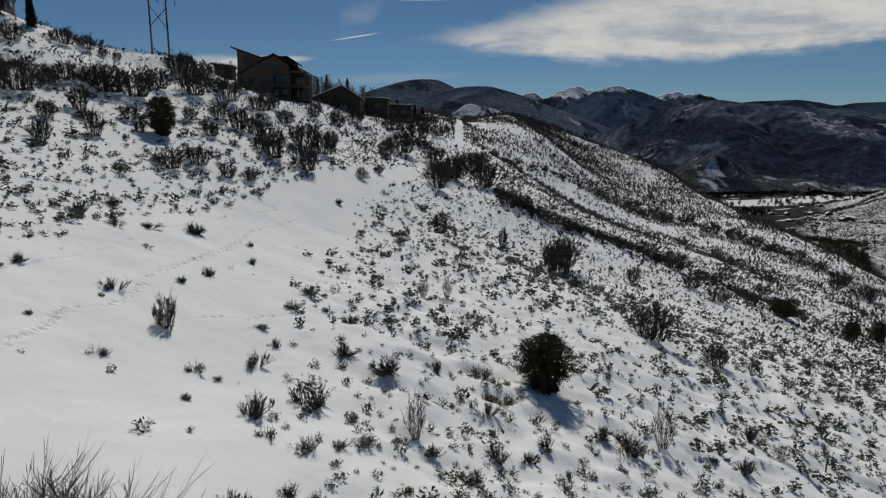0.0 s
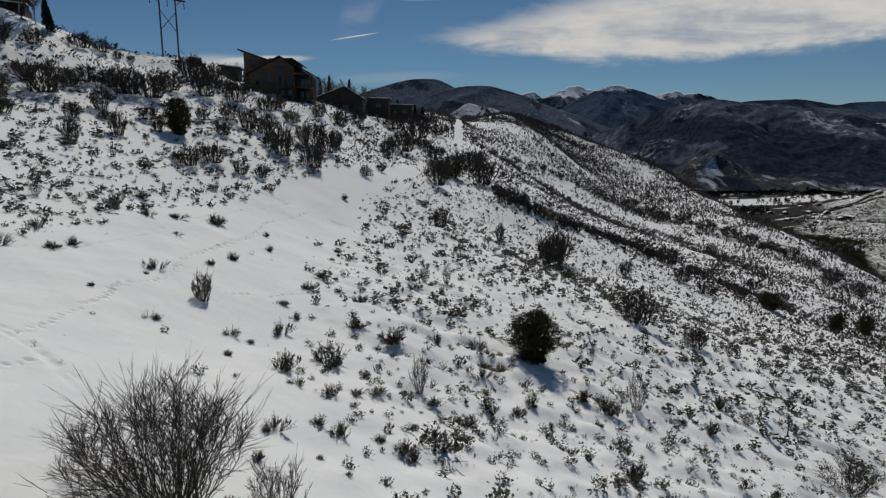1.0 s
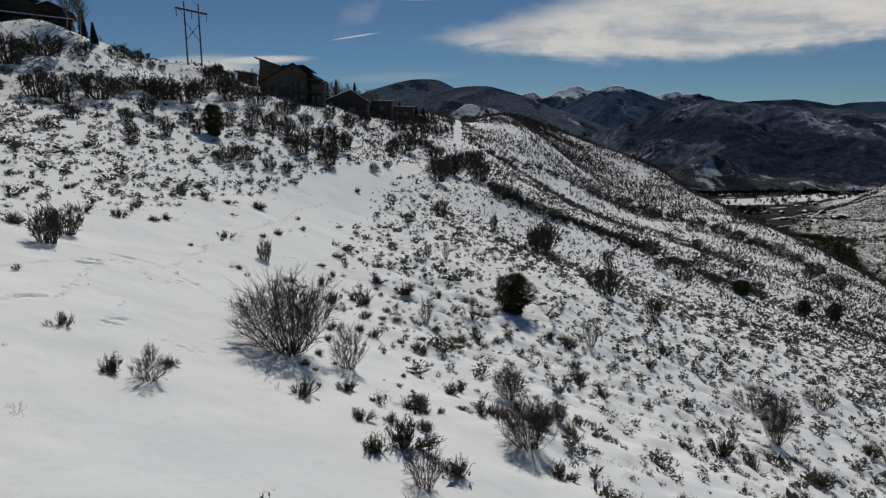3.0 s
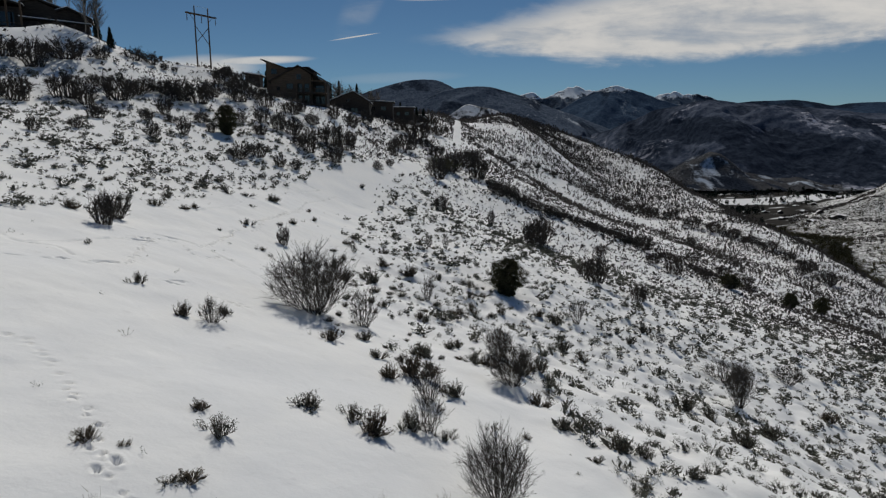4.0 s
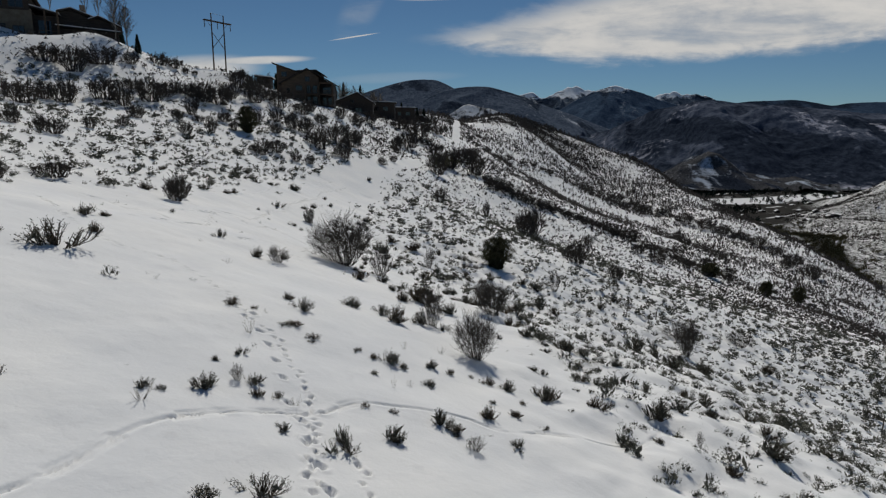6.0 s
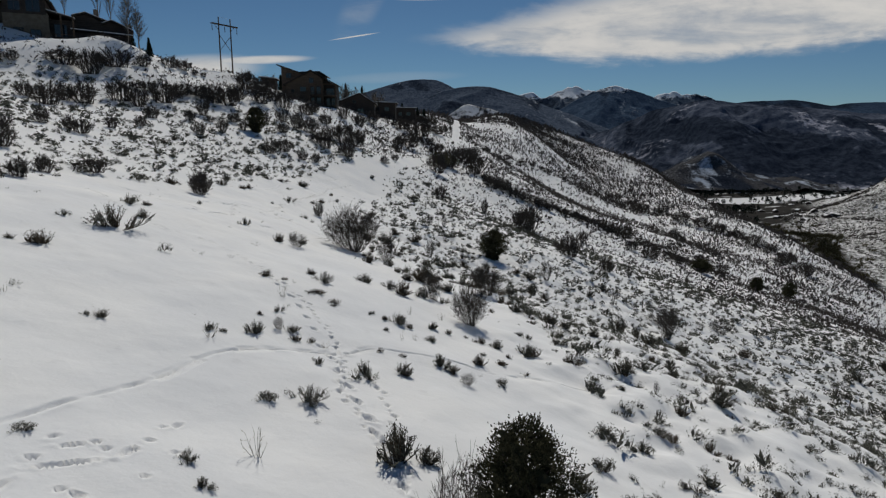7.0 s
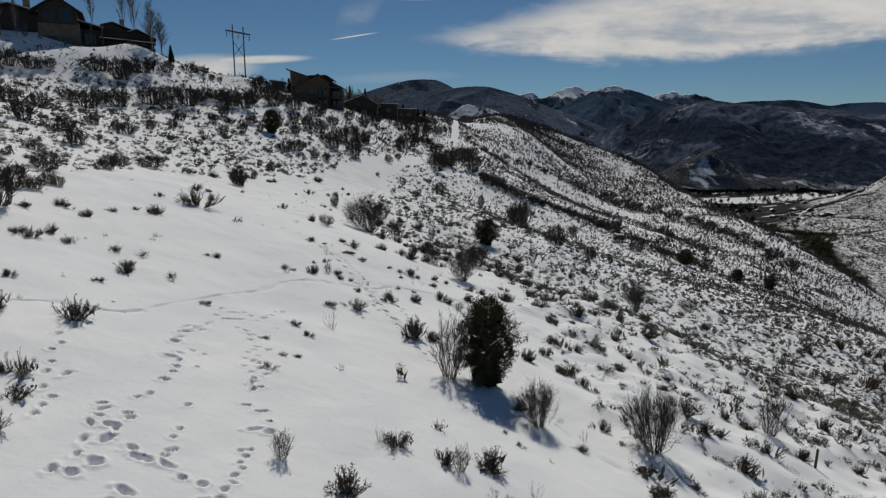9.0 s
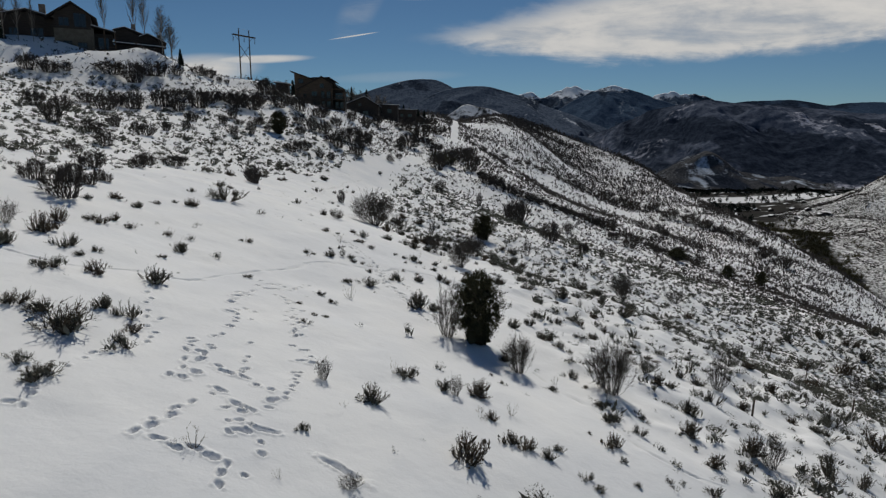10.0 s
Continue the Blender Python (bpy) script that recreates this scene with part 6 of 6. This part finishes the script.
plant_kinds = {
    "sage": [lambda k: plant("sagebrush", [("stem_clump", sage_arrays(100 + k, 70, 15, 0.055, core=12, loose=(1.0, 1.5, 1.2)[k % 3])[0], SAGE_STEM, "grey woody stems"), ("foliage", sage_arrays(100 + k, 70, 15, 0.055, core=12, loose=(1.0, 1.5, 1.2)[k % 3])[1], BROWN_LEAF if k % 3 == 2 else SAGE_LEAF, "")], "low brown sagebrush poking out of the snow" if k % 3 == 2 else "dark grey-green sagebrush poking out of the snow", "sagebrush", "sagebrush on the slope")] * 9,
    "sparse": [lambda k: plant("dry_weed", [("stem_clump", shrub_arrays(200 + k, 9, 3, 1, 0.5, 0, 0.014)[0], SAGE_STEM, ""), ("twig_crown", shrub_arrays(200 + k, 9, 3, 1, 0.5, 0, 0.014)[1], GRASS, "straw-coloured tips")], "sparse dry weed stalks standing in the snow", "weed", "dry weeds in the snow")] * 3,
    "bare": [lambda k: plant("bare_shrub", [("stem_clump", shrub_arrays(300 + k, 46, 11, 5, 0.52, -0.05, 0.0085, 0.18, 0.055, 0.12)[0], TWIG, ""), ("twig_crown", shrub_arrays(300 + k, 46, 11, 5, 0.52, -0.05, 0.0085, 0.18, 0.055, 0.12)[1], TWIG, "fine grey twigs")], "leafless grey shrub of upright twigs in the snow", "shrub", "bare shrubs")] * 4,
    "tall": [lambda k: plant("tall_shrub", [("stem_clump", shrub_arrays(400 + k, 92, 20, 4, 0.52, -0.06, 0.0050, 0.12, 0.045)[0], TWIG, ""), ("twig_crown", shrub_arrays(400 + k, 92, 20, 4, 0.52, -0.06, 0.0050, 0.12, 0.045)[1], TWIG, "dense fine dark twigs")], "large leafless shrub of many arching dark stems", "shrub", "tall bare shrubs")] * 3,
    "oak": [lambda k: plant("oak_scrub", [("stem_clump", shrub_arrays(500 + k, 48, 10, 8, 0.54, 0, 0.0175, 0.32, 0.03, 0.08)[0], OAK_TWIG, ""), ("twig_crown", shrub_arrays(500 + k, 48, 10, 8, 0.54, 0, 0.0175, 0.32, 0.03, 0.08)[1], OAK_TWIG, "dense dark twigs")], "dense dark leafless scrub oak on the snowy hill", "shrub", "scrub oak thickets")] * 5,
}


def juniper_shape(h):
    return 0.5 * min(1.0, (h / 0.36)**0.75) * math.sqrt(max(0.0, 1 - (max(0.0, h - 0.42) / 0.6)**2))


def juniper(k):
    limbs, crown = crown_arrays(600 + k, 700, 36, 0.028, juniper_shape, 0.28, 0.03, 60)
    return plant("juniper", [("trunk", limbs, BARK, "brown trunk and limbs"), ("crown", crown, JUNIPER, "")], "dark green rounded juniper tree on the snowy slope", "juniper", "junipers")


def spruce_shape(h):
    return 0.36 * (1 - h) * (0.75 + 0.25 * math.sin(h * 46)) + 0.01


def spruce(k):
    limbs, crown = crown_arrays(700 + k, 520, 18, 0.05, spruce_shape, 0.0, 0.022)
    return plant("spruce", [("trunk", limbs, BARK, "straight brown trunk"), ("crown", crown, SPRUCE, "")], "dark pointed spruce beside the houses", "spruce", "spruces by the houses")


def aspen(k):
    """A slim bare tree, one high: trunk, rising limbs and fine twigs."""
    b, c = Bunch(800 + k), Bunch(850 + k)
    z = np.linspace(0, 1, 8)
    p = np.c_[np.cumsum(b.r.normal(0, 0.008, 8)), np.cumsum(b.r.normal(0, 0.008, 8)), z - 0.02]
    b.tubes(p[:-1], p[1:], 0.014 * (1 - z[:-1] * 0.85), 0.014 * (1 - z[1:] * 0.85))
    t = b.r.uniform(1.6, 6.9, 46)
    i = t.astype(int)
    a = p[i] + (p[i + 1] - p[i]) * (t - i)[:, None]
    az = b.r.uniform(0, 6.28, 46)
    reach = (0.16 * (1.1 - t / 7) + 0.03) * b.r.uniform(0.6, 1.2, 46)
    e = a + np.c_[np.cos(az) * reach, np.sin(az) * reach, reach * 1.6]
    b.tubes(a, e, 0.005, 0.002)
    for _ in range(7):
        s = c.r.uniform(0.15, 1, 46)[:, None]
        g = a + (e - a) * s
        w = (e - a) * 0.5 + c.r.normal(0, 0.03, e.shape)
        c.tubes(g, g + w, 0.0022, 0.001)
    return plant("aspen", [("trunk", b.arrays(), ASPEN_BARK, "pale slim trunk"), ("twig_crown", c.arrays(), TWIG, "fine bare twigs")], "tall leafless aspen beside the houses", "aspen", "bare aspens")


OLIVE_TWIG = plain("olive_twig", (0.055, 0.052, 0.026), (0.15, 0.14, 0.075), 3.0, 0.95, 0.05, island=0.5)
plant_kinds["olive"] = [lambda k: plant("olive_shrub", [("stem_clump", shrub_arrays(560 + k, 44, 9, 6, 0.5, 0, 0.012, 0.34)[0], OAK_TWIG, ""), ("twig_crown", shrub_arrays(560 + k, 44, 9, 6, 0.5, 0, 0.012, 0.34)[1], OLIVE_TWIG, "olive-brown twigs")], "tall olive-brown shrub at the edge of the trail", "shrub", "olive shrubs by the trail")] * 2
planted(plant_kinds["olive"], ((0, 128, 4.5, 4.6), (2, 136, 4.2, 4.2), (-2, 136, 3.4, 3.2), (3, 134, 4.0, 3.4)), 9)
plant_kinds["gnarled"] = [lambda k: plant("gnarled_sagebrush", [("stem_clump", shrub_arrays(590 + k, 24, 8, 4, 0.62, 0.05, 0.017, 0.12, 0.085)[0], SAGE_STEM, "twisted dark branches"), ("twig_crown", shrub_arrays(590 + k, 24, 8, 4, 0.62, 0.05, 0.017, 0.12, 0.085)[1], SAGE_STEM, "")], "old sagebrush with twisted bare branches spread on the snow", "sagebrush", "sagebrush on the slope")]
planted(plant_kinds["gnarled"], ((-10.8, -36.5, 2.0, 0.9),), 10)
planted(plant_kinds["tall"], TALL, 1, 0.35)
planted(plant_kinds["bare"], BARE, 2)
planted(plant_kinds["oak"], [(x, y, 1.3 * w, 1.05 * h) for x, y, w, h in OAK], 3)
planted(plant_kinds["sparse"], SPARSE, 4)
planted([juniper] * 3, JUNI, 5)
planted(plant_kinds["sage"], [(x, y, 1.36 * max(w, 1.1 * h), min(0.92 * h, 0.78 * w)) for x, y, w, h in SAGE], 6)
planted([spruce] * 3, ((-74.5, 120, 4.2, 8.1), (-59.4, 95.5, 2.3, 3.5), (-88.6, 78.0, 3.6, 9.0), (-94.5, 84, 4.6, 9.0), (-46.5, 150, 3.4, 5.0), (-39, 190, 4.5, 8.0), (-21.0, 238, 4.8, 6.5), (-13.6, 246, 4.2, 4.5), (-49, 128, 2.0, 2.6), (-33.2, 186, 3.4, 8.6), (-28.8, 196, 3.6, 9.6), (-36.2, 188, 3.2, 7.6), (-17.4, 244, 4.2, 7.0), (-11.0, 252, 4.0, 6.0), (-8.4, 262, 4.0, 5.6), (-15.2, 252, 3.6, 6.4)), 7)
planted([aspen] * 4, [(x, y, 1.6 * w, 0.8 * h) if y > 165 else (x, y, w, h) for x, y, w, h in ((-62.4, 93, 9, 10.0), (-61.2, 95, 8, 8.6), (-63.8, 96, 9, 9.0), (-60.4, 94, 8, 7.5), (-31, 188, 8, 9), (-29, 200, 9, 10), (-25, 205, 9, 11), (-35, 192, 8, 9), (-22, 228, 8, 9), (-19.5, 232, 8, 8), (-73, 103, 8, 14), (-71, 104, 8, 14.5), (-85.5, 79.5, 6, 9.5), (-87.0, 77.5, 6, 10.5), (-83.5, 81.2, 5, 8.5), (-78.5, 100, 7, 15), (-44, 172, 7, 8), (-40, 176, 7, 9), (-36.5, 186, 7, 10), (-33, 190, 7, 9.5), (-48, 168, 7, 9), (-30, 215, 8, 11), (-27, 220, 8, 11.5), (-24, 222, 7, 10), (-54, 150, 6, 5.5), (-57, 148, 6, 6), (-51, 152, 6, 5.5), (-60, 150, 6, 5), (-42, 174, 7, 8.5), (-38, 180, 7, 9.5), (-46, 170, 7, 8), (-62, 147, 6, 5), (-48, 148, 5, 5), (-35.5, 178, 6, 8.5), (-34, 182, 6, 9.5), (-32.2, 184, 7, 10.5), (-30.2, 192, 7, 11), (-28.0, 194, 7, 10.5), (-37.4, 183, 6, 8), (-39.6, 185, 6, 8.4), (-26.2, 212, 8, 11.5), (-23.4, 214, 8, 12), (-20.6, 236, 8, 9))], 8)


def fence_post(x, y, tall, lean):
    ob = part("fence_post", rod(bmesh.new(), (0, 0, -0.4), (lean, 0, tall), 0.06, 0.05, 7), POLE_WOOD)
    ob.matrix_basis = pose(x, y, stand(x, y, 0))
    tagged(ob, "weathered wooden fence post standing in the snow", "fence post", "fence posts on the slope")


fence_post(44.1, 18.0, 1.91, 0.05)
fence_post(15.8, -24.3, 0.86, 0.05)
fence_post(28.9, -12.7, 1.19, 0.05)
fence_post(25.0, 38.1, 1.03, 0.05)
fence_post(42.8, 24.1, 1.47, 0.05)


# ---- sagebrush beyond counting ----
TRAIL_HILL = ((-45, -26, 8, 22, 45, 76, 105, 140), (-21, -22, -27, -23, -22, -18.5, -10.5, -5))      # y; the hill's sage begins left of x
TRAIL_SLOPE = ((-45, -25, -12, 0, 8, 14, 25, 44, 79, 110, 140), (9, 5.5, 6.5, 5.5, 3, -3, -7.5, -9.5, -11, -6, -4))   # y; the slope's begins right of x


def sage_density(x, y):
    """How many bushes stand on a square metre."""
    hill = x < np.interp(y, *TRAIL_HILL)
    slope = x > np.interp(y, *TRAIL_SLOPE)
    past = y > 140
    clump = 0.5 + 0.5 * vnoise(x / 6, y / 6, 21) + 0.35 * vnoise(x / 17, y / 17, 22)
    d = np.where(slope | past, 1.02, np.where(hill, 0.84, 0.012)) * np.clip(0.5 + 0.6 * clump, 0.2, 1.4)
    d = np.where(slope & (y < 6) & (x < 24), d * 1.0, d)
    d = np.where(slope & (y < 140), d * np.interp(x - np.interp(y, *TRAIL_SLOPE), (0, 6, 16, 30, 45, 70), (0.5, 0.85, 0.95, 0.95, 1.05, 1.3)), d)
    d = d * np.interp(y, (-30, -5, 60, 130), (1.05, 1.4, 1.35, 1.15)) * np.interp(x, (35, 60), (1.0, 1.3)) * np.interp(x, (70, 120), (1.0, 1.15))
    grove = 1.7 * hump(x, y, 82, 510, 34, 75, 25) + 0.5 * hump(x, y, 120, 430, 14, 60, 12)
    stand_in = grove + np.clip(1.0 + 1.0 * vnoise(x / 11, y / 16, 23) + 0.8 * vnoise(x / 37, y / 37, 24), 0.2, 2.4)      # thickets and open snow on the far spur
    d = d * np.interp(y, (120, 190), (0, 1)) * stand_in + d * np.interp(y, (120, 190), (1, 0))
    edge = np.abs(x - 0.025 * y) < 1.7
    d = np.where((y > 190) & edge & (y < 420), 0.0, d)
    d = np.where((x < -58) & (y > 74) & (y < 92), d * 0.6, d)
    return d


def stand_ok(x, y):
    """Off the houses' ground."""
    a = (x > -47) & (x < -27) & (y > 130) & (y < 150)
    b = (x > -120) & (x < -58) & (y > 80 + (x + 90) * 0.49) & (y < 108)
    return ~(a | b)


def scatter(name, x, y, kinds, wide, tall, mats, seed, label):
    """Many plants joined into one mesh of kind stuff; kinds: (stem arrays, leaf arrays)."""
    r = np.random.RandomState(seed)
    z = height(x, y)
    pick, turn = r.randint(0, len(kinds), len(x)), r.uniform(0, 6.28, len(x))
    vs, fs, ms, n = [], [], [], 0
    for k, pair in enumerate(kinds):
        i = np.nonzero(pick == k)[0]
        c, s = np.cos(turn[i]), np.sin(turn[i])
        for slot, (v, f) in enumerate(pair):
            p = np.empty((len(i), len(v), 3))
            p[:, :, 0] = (v[None, :, 0] * c[:, None] - v[None, :, 1] * s[:, None]) * wide[i][:, None] + x[i][:, None]
            p[:, :, 1] = (v[None, :, 0] * s[:, None] + v[None, :, 1] * c[:, None]) * wide[i][:, None] + y[i][:, None]
            p[:, :, 2] = v[None, :, 2] * tall[i][:, None] + z[i][:, None] - 0.04
            vs.append(p.reshape(-1, 3))
            fs.append((f[None] + (np.arange(len(i)) * len(v))[:, None, None] + n).reshape(-1, 3))
            ms.append(np.full(len(i) * len(f), slot, np.int32))
            n += len(i) * len(v)
    me = mesh_from(name, np.concatenate(vs), np.concatenate(fs), mats)
    me.polygons.foreach_set("material_index", np.concatenate(ms))
    return tagged(new(name, me), label, name.replace("_", " "), kind="stuff")


def clear_of(x, y, gap):
    """Which places keep clear of the plants that stand out."""
    keep = np.ones(len(x), bool)
    for px, py, wide, tall in TALL + BARE + JUNI + SAGE + OAK:
        keep &= (x - px)**2 + (y - py)**2 > (wide * 0.5 + gap)**2
    return keep


def build_scatter():
    r = np.random.RandomState(77)
    n = 260000
    x, y = r.uniform(-110, 200, n), r.uniform(-45, 640, n)
    area = 310 * 685 / n
    # close in, more draws than the wide net gives
    xn, yn = r.uniform(-45, 75, 40000), r.uniform(-45, 115, 40000)
    near_area = 120 * 160 / 40000
    sets = []
    for a, b, cell, inside in ((x, y, area, False), (xn, yn, near_area, True)):
        box_in = (a > -45) & (a < 75) & (b < 115)
        f = np.hypot(a, b + 25)
        t = np.interp(f, (0, 150, 260, 420, 650), (1, 0.85, 0.50, 0.34, 0.26))
        ok = (r.uniform(size=len(a)) < sage_density(a, b) * cell * t) & (np.abs(a) < 0.78 * (b + 58) + 12) & stand_ok(a, b) & (box_in == inside)
        sets.append((a[ok], b[ok]))
    x, y = np.concatenate([s[0] for s in sets]), np.concatenate([s[1] for s in sets])
    ok = clear_of(x, y, 0.15)
    x, y = x[ok], y[ok]
    far = np.hypot(x, y + 25)
    tall = np.clip(r.lognormal(-1.1, 0.48, len(x)), 0.12, 1.0)
    wide = tall * r.uniform(1.2, 2.1, len(x))
    grow = np.interp(far, (0, 60, 130, 300, 600), (0.95, 0.93, 1.15, 2.7, 4.7))
    tall, wide = tall * grow, wide * grow * np.interp(far, (0, 130, 300, 600), (1, 0.95, 0.46, 0.40))
    bands = ((0, 32, 38, 8, 0.062, 0.36, 16, 0.95, "near_sagebrush"), (32, 60, 21, 4, 0.094, 0.52, 12, 0.5, "slope_sagebrush"), (60, 120, 10, 2, 0.142, 1.05, 11, 0.4, "hillside_sagebrush"), (120, 900, 3, 1, 0.48, 0.55, 2, 0.5, "distant_brush"))
    for k, (lo, hi, stems, per, leaf, fat, core, loose, name) in enumerate(bands):
        i = (far >= lo) & (far < hi)
        kinds = [sage_arrays(900 + 20 * k + j, stems, per, leaf, False, fat, core, loose) for j in range(9)]
        scatter(name, x[i], y[i], kinds, wide[i], tall[i], [OAK_TWIG if lo >= 120 else SAGE_LEAF], 31 + k, "countless small dark sagebrush tufts on the far slope" if k else "countless dark grey-green sagebrush tufts in the snow")


build_scatter()


GULLY_NEAR = ((1, 145), (6, 142), (12, 135), (17, 129), (25, 129), (34, 135), (43, 137), (52, 136), (62, 136), (71, 138), (82, 145))
GULLY_FAR = ((18, 213), (44, 297), (70, 318), (89, 326), (110, 344), (128, 341), (140, 320), (147, 297), (151, 269), (156, 248), (164, 235))


def build_gullies():
    """Scrub crowded along the two gullies that cross the slope."""
    r = np.random.RandomState(79)
    xs, ys, size = [], [], []
    for line, n, wide in ((GULLY_NEAR, 230, 2.4), (GULLY_FAR, 320, 5.0)):
        p = np.array(line, float)
        s = np.r_[0, np.cumsum(np.hypot(*np.diff(p, axis=0).T))]
        q = r.uniform(0, s[-1], n)
        c = spline_weights(s, q) @ p
        keep = vnoise(q / 9, q * 0, 25) > -0.55
        off = r.normal(0, 1, (n, 2)) * wide * (0.5 + 0.5 * r.uniform(size=(n, 1)))
        xs.append((c + off)[keep, 0]), ys.append((c + off)[keep, 1]), size.append(np.full(keep.sum(), 1.0 if wide < 3 else 1.25))
    x, y, size = np.concatenate(xs), np.concatenate(ys), np.concatenate(size)
    tall = r.uniform(0.8, 2.1, len(x)) * size
    kinds = [sage_arrays(1600 + j, 22, 4, 0.13, False, 0.35, 16, 0.8) for j in range(6)]
    scatter("gully_scrub", x, y, kinds, tall * r.uniform(1.0, 1.8, len(x)), tall, [OAK_TWIG], 57, "dark leafless scrub crowded along the gullies")


build_gullies()


def build_sprigs():
    """Tips of buried plants and dry stalks, a hand high, in drifts over the open snow."""
    r = np.random.RandomState(78)
    x, y = r.uniform(-24, 30, 30000), r.uniform(-43, 60, 30000)
    drift = vnoise(x / 3.5, y / 3.5, 41) + 0.6 * vnoise(x / 1.2, y / 1.2, 42)
    open_snow = (x > np.interp(y, *TRAIL_HILL)) & (x < np.interp(y, *TRAIL_SLOPE))
    want = np.where(open_snow, 0.14, 1.8) * np.clip(drift * 1.6 - 0.1, 0, 1.4) * np.interp(y, (-43, 20, 60), (1, 1, 0.5))
    ok = (r.uniform(size=len(x)) < want * (54 * 103 / 30000)) & (np.abs(x) < 0.74 * (y + 58) + 2)
    x, y = x[ok], y[ok]
    tall = r.uniform(0.06, 0.26, len(x))
    kinds = [sage_arrays(1500 + j, 12, 4, 0.13, False, 0.3, 0) for j in range(6)]
    scatter("snow_sprig", x, y, kinds, tall * r.uniform(1.0, 2.4, len(x)), tall, [SAGE_LEAF], 51, "tips of buried sage and dry stalks in the snow")


build_sprigs()


# ---- the creek's thickets, and trees and houses in the valley ----
def build_valley():
    r = np.random.RandomState(91)
    OLIVE = plain("willow_twig", (0.05, 0.045, 0.022), (0.13, 0.115, 0.06), 3.0, 0.9, 0.1, island=0.5)
    n = 520
    d = r.uniform(330, 1000, n)
    x = np.interp(d, (330, 450, 600, 750, 950), (262, 318, 388, 446, 510)) + r.normal(0, 12, n) * np.interp(d, (300, 1000), (0.7, 2.2))
    kinds = [sage_arrays(1200 + j, 14, 6, 0.16) for j in range(5)]
    tall = r.uniform(3, 6.5, n)
    scatter("creek_willow", x, d, kinds, tall * r.uniform(1.0, 1.7, n), tall, [OLIVE, OLIVE], 41, "olive-brown leafless willow thickets along the creek")
    # the sage on the hill across the creek
    m = 24000
    y = r.uniform(330, 1150, m)
    x = 0.40 * y + r.uniform(170, 620, m)
    keep = (x < 0.76 * (y + 60)) & (r.uniform(size=m) < 0.45 + 0.5 * vnoise(x / 30, y / 30, 35))
    x, y = x[keep], y[keep]
    tall = r.uniform(1.2, 2.6, len(x)) * np.interp(y, (330, 1100), (0.8, 1.5))
    scatter("creek_hill_sagebrush", x, y, [sage_arrays(1400 + j, 5, 1, 0.5, False, 0.7, 1) for j in range(5)], tall * r.uniform(1.2, 2.0, len(x)), tall, [OAK_TWIG], 45, "sagebrush covering the snowy hill across the creek")
    m = 1100
    y = r.uniform(980, 2000, m)
    x = y * r.uniform(0.36, 0.72, m) + r.normal(0, 10, m)
    row = (vnoise(x / 120, y / 40, 33) > -0.15) & ((x < 0.53 * y) | (y > 1300))
    x, y = x[row], y[row]
    cones = [crown_arrays(1300 + j, 16, 3, 0.35, spruce_shape) for j in range(4)]
    tall = r.uniform(6, 13, len(x))
    scatter("valley_spruce", x, y, cones, tall * 0.9, tall, [BARK, SPRUCE], 43, "small dark conifers dotting the valley floor")
    rnd = random.Random(12)
    for i in range(22):
        yy = rnd.uniform(900, 1420)
        xx = yy * rnd.uniform(0.44, 0.66)
        gable_house(xx, yy, stand(xx, yy), rnd.uniform(-50, 50), rnd.uniform(8, 14), rnd.uniform(7, 10), rnd.uniform(3.0, 4.2), rnd.uniform(5.0, 6.5), "distant dark house with a snowy roof in the valley", snow=0.15, windows=((1.0, 2.5, 1.0, 2.4), (4.5, 6.0, 1.0, 2.4)))


build_valley()
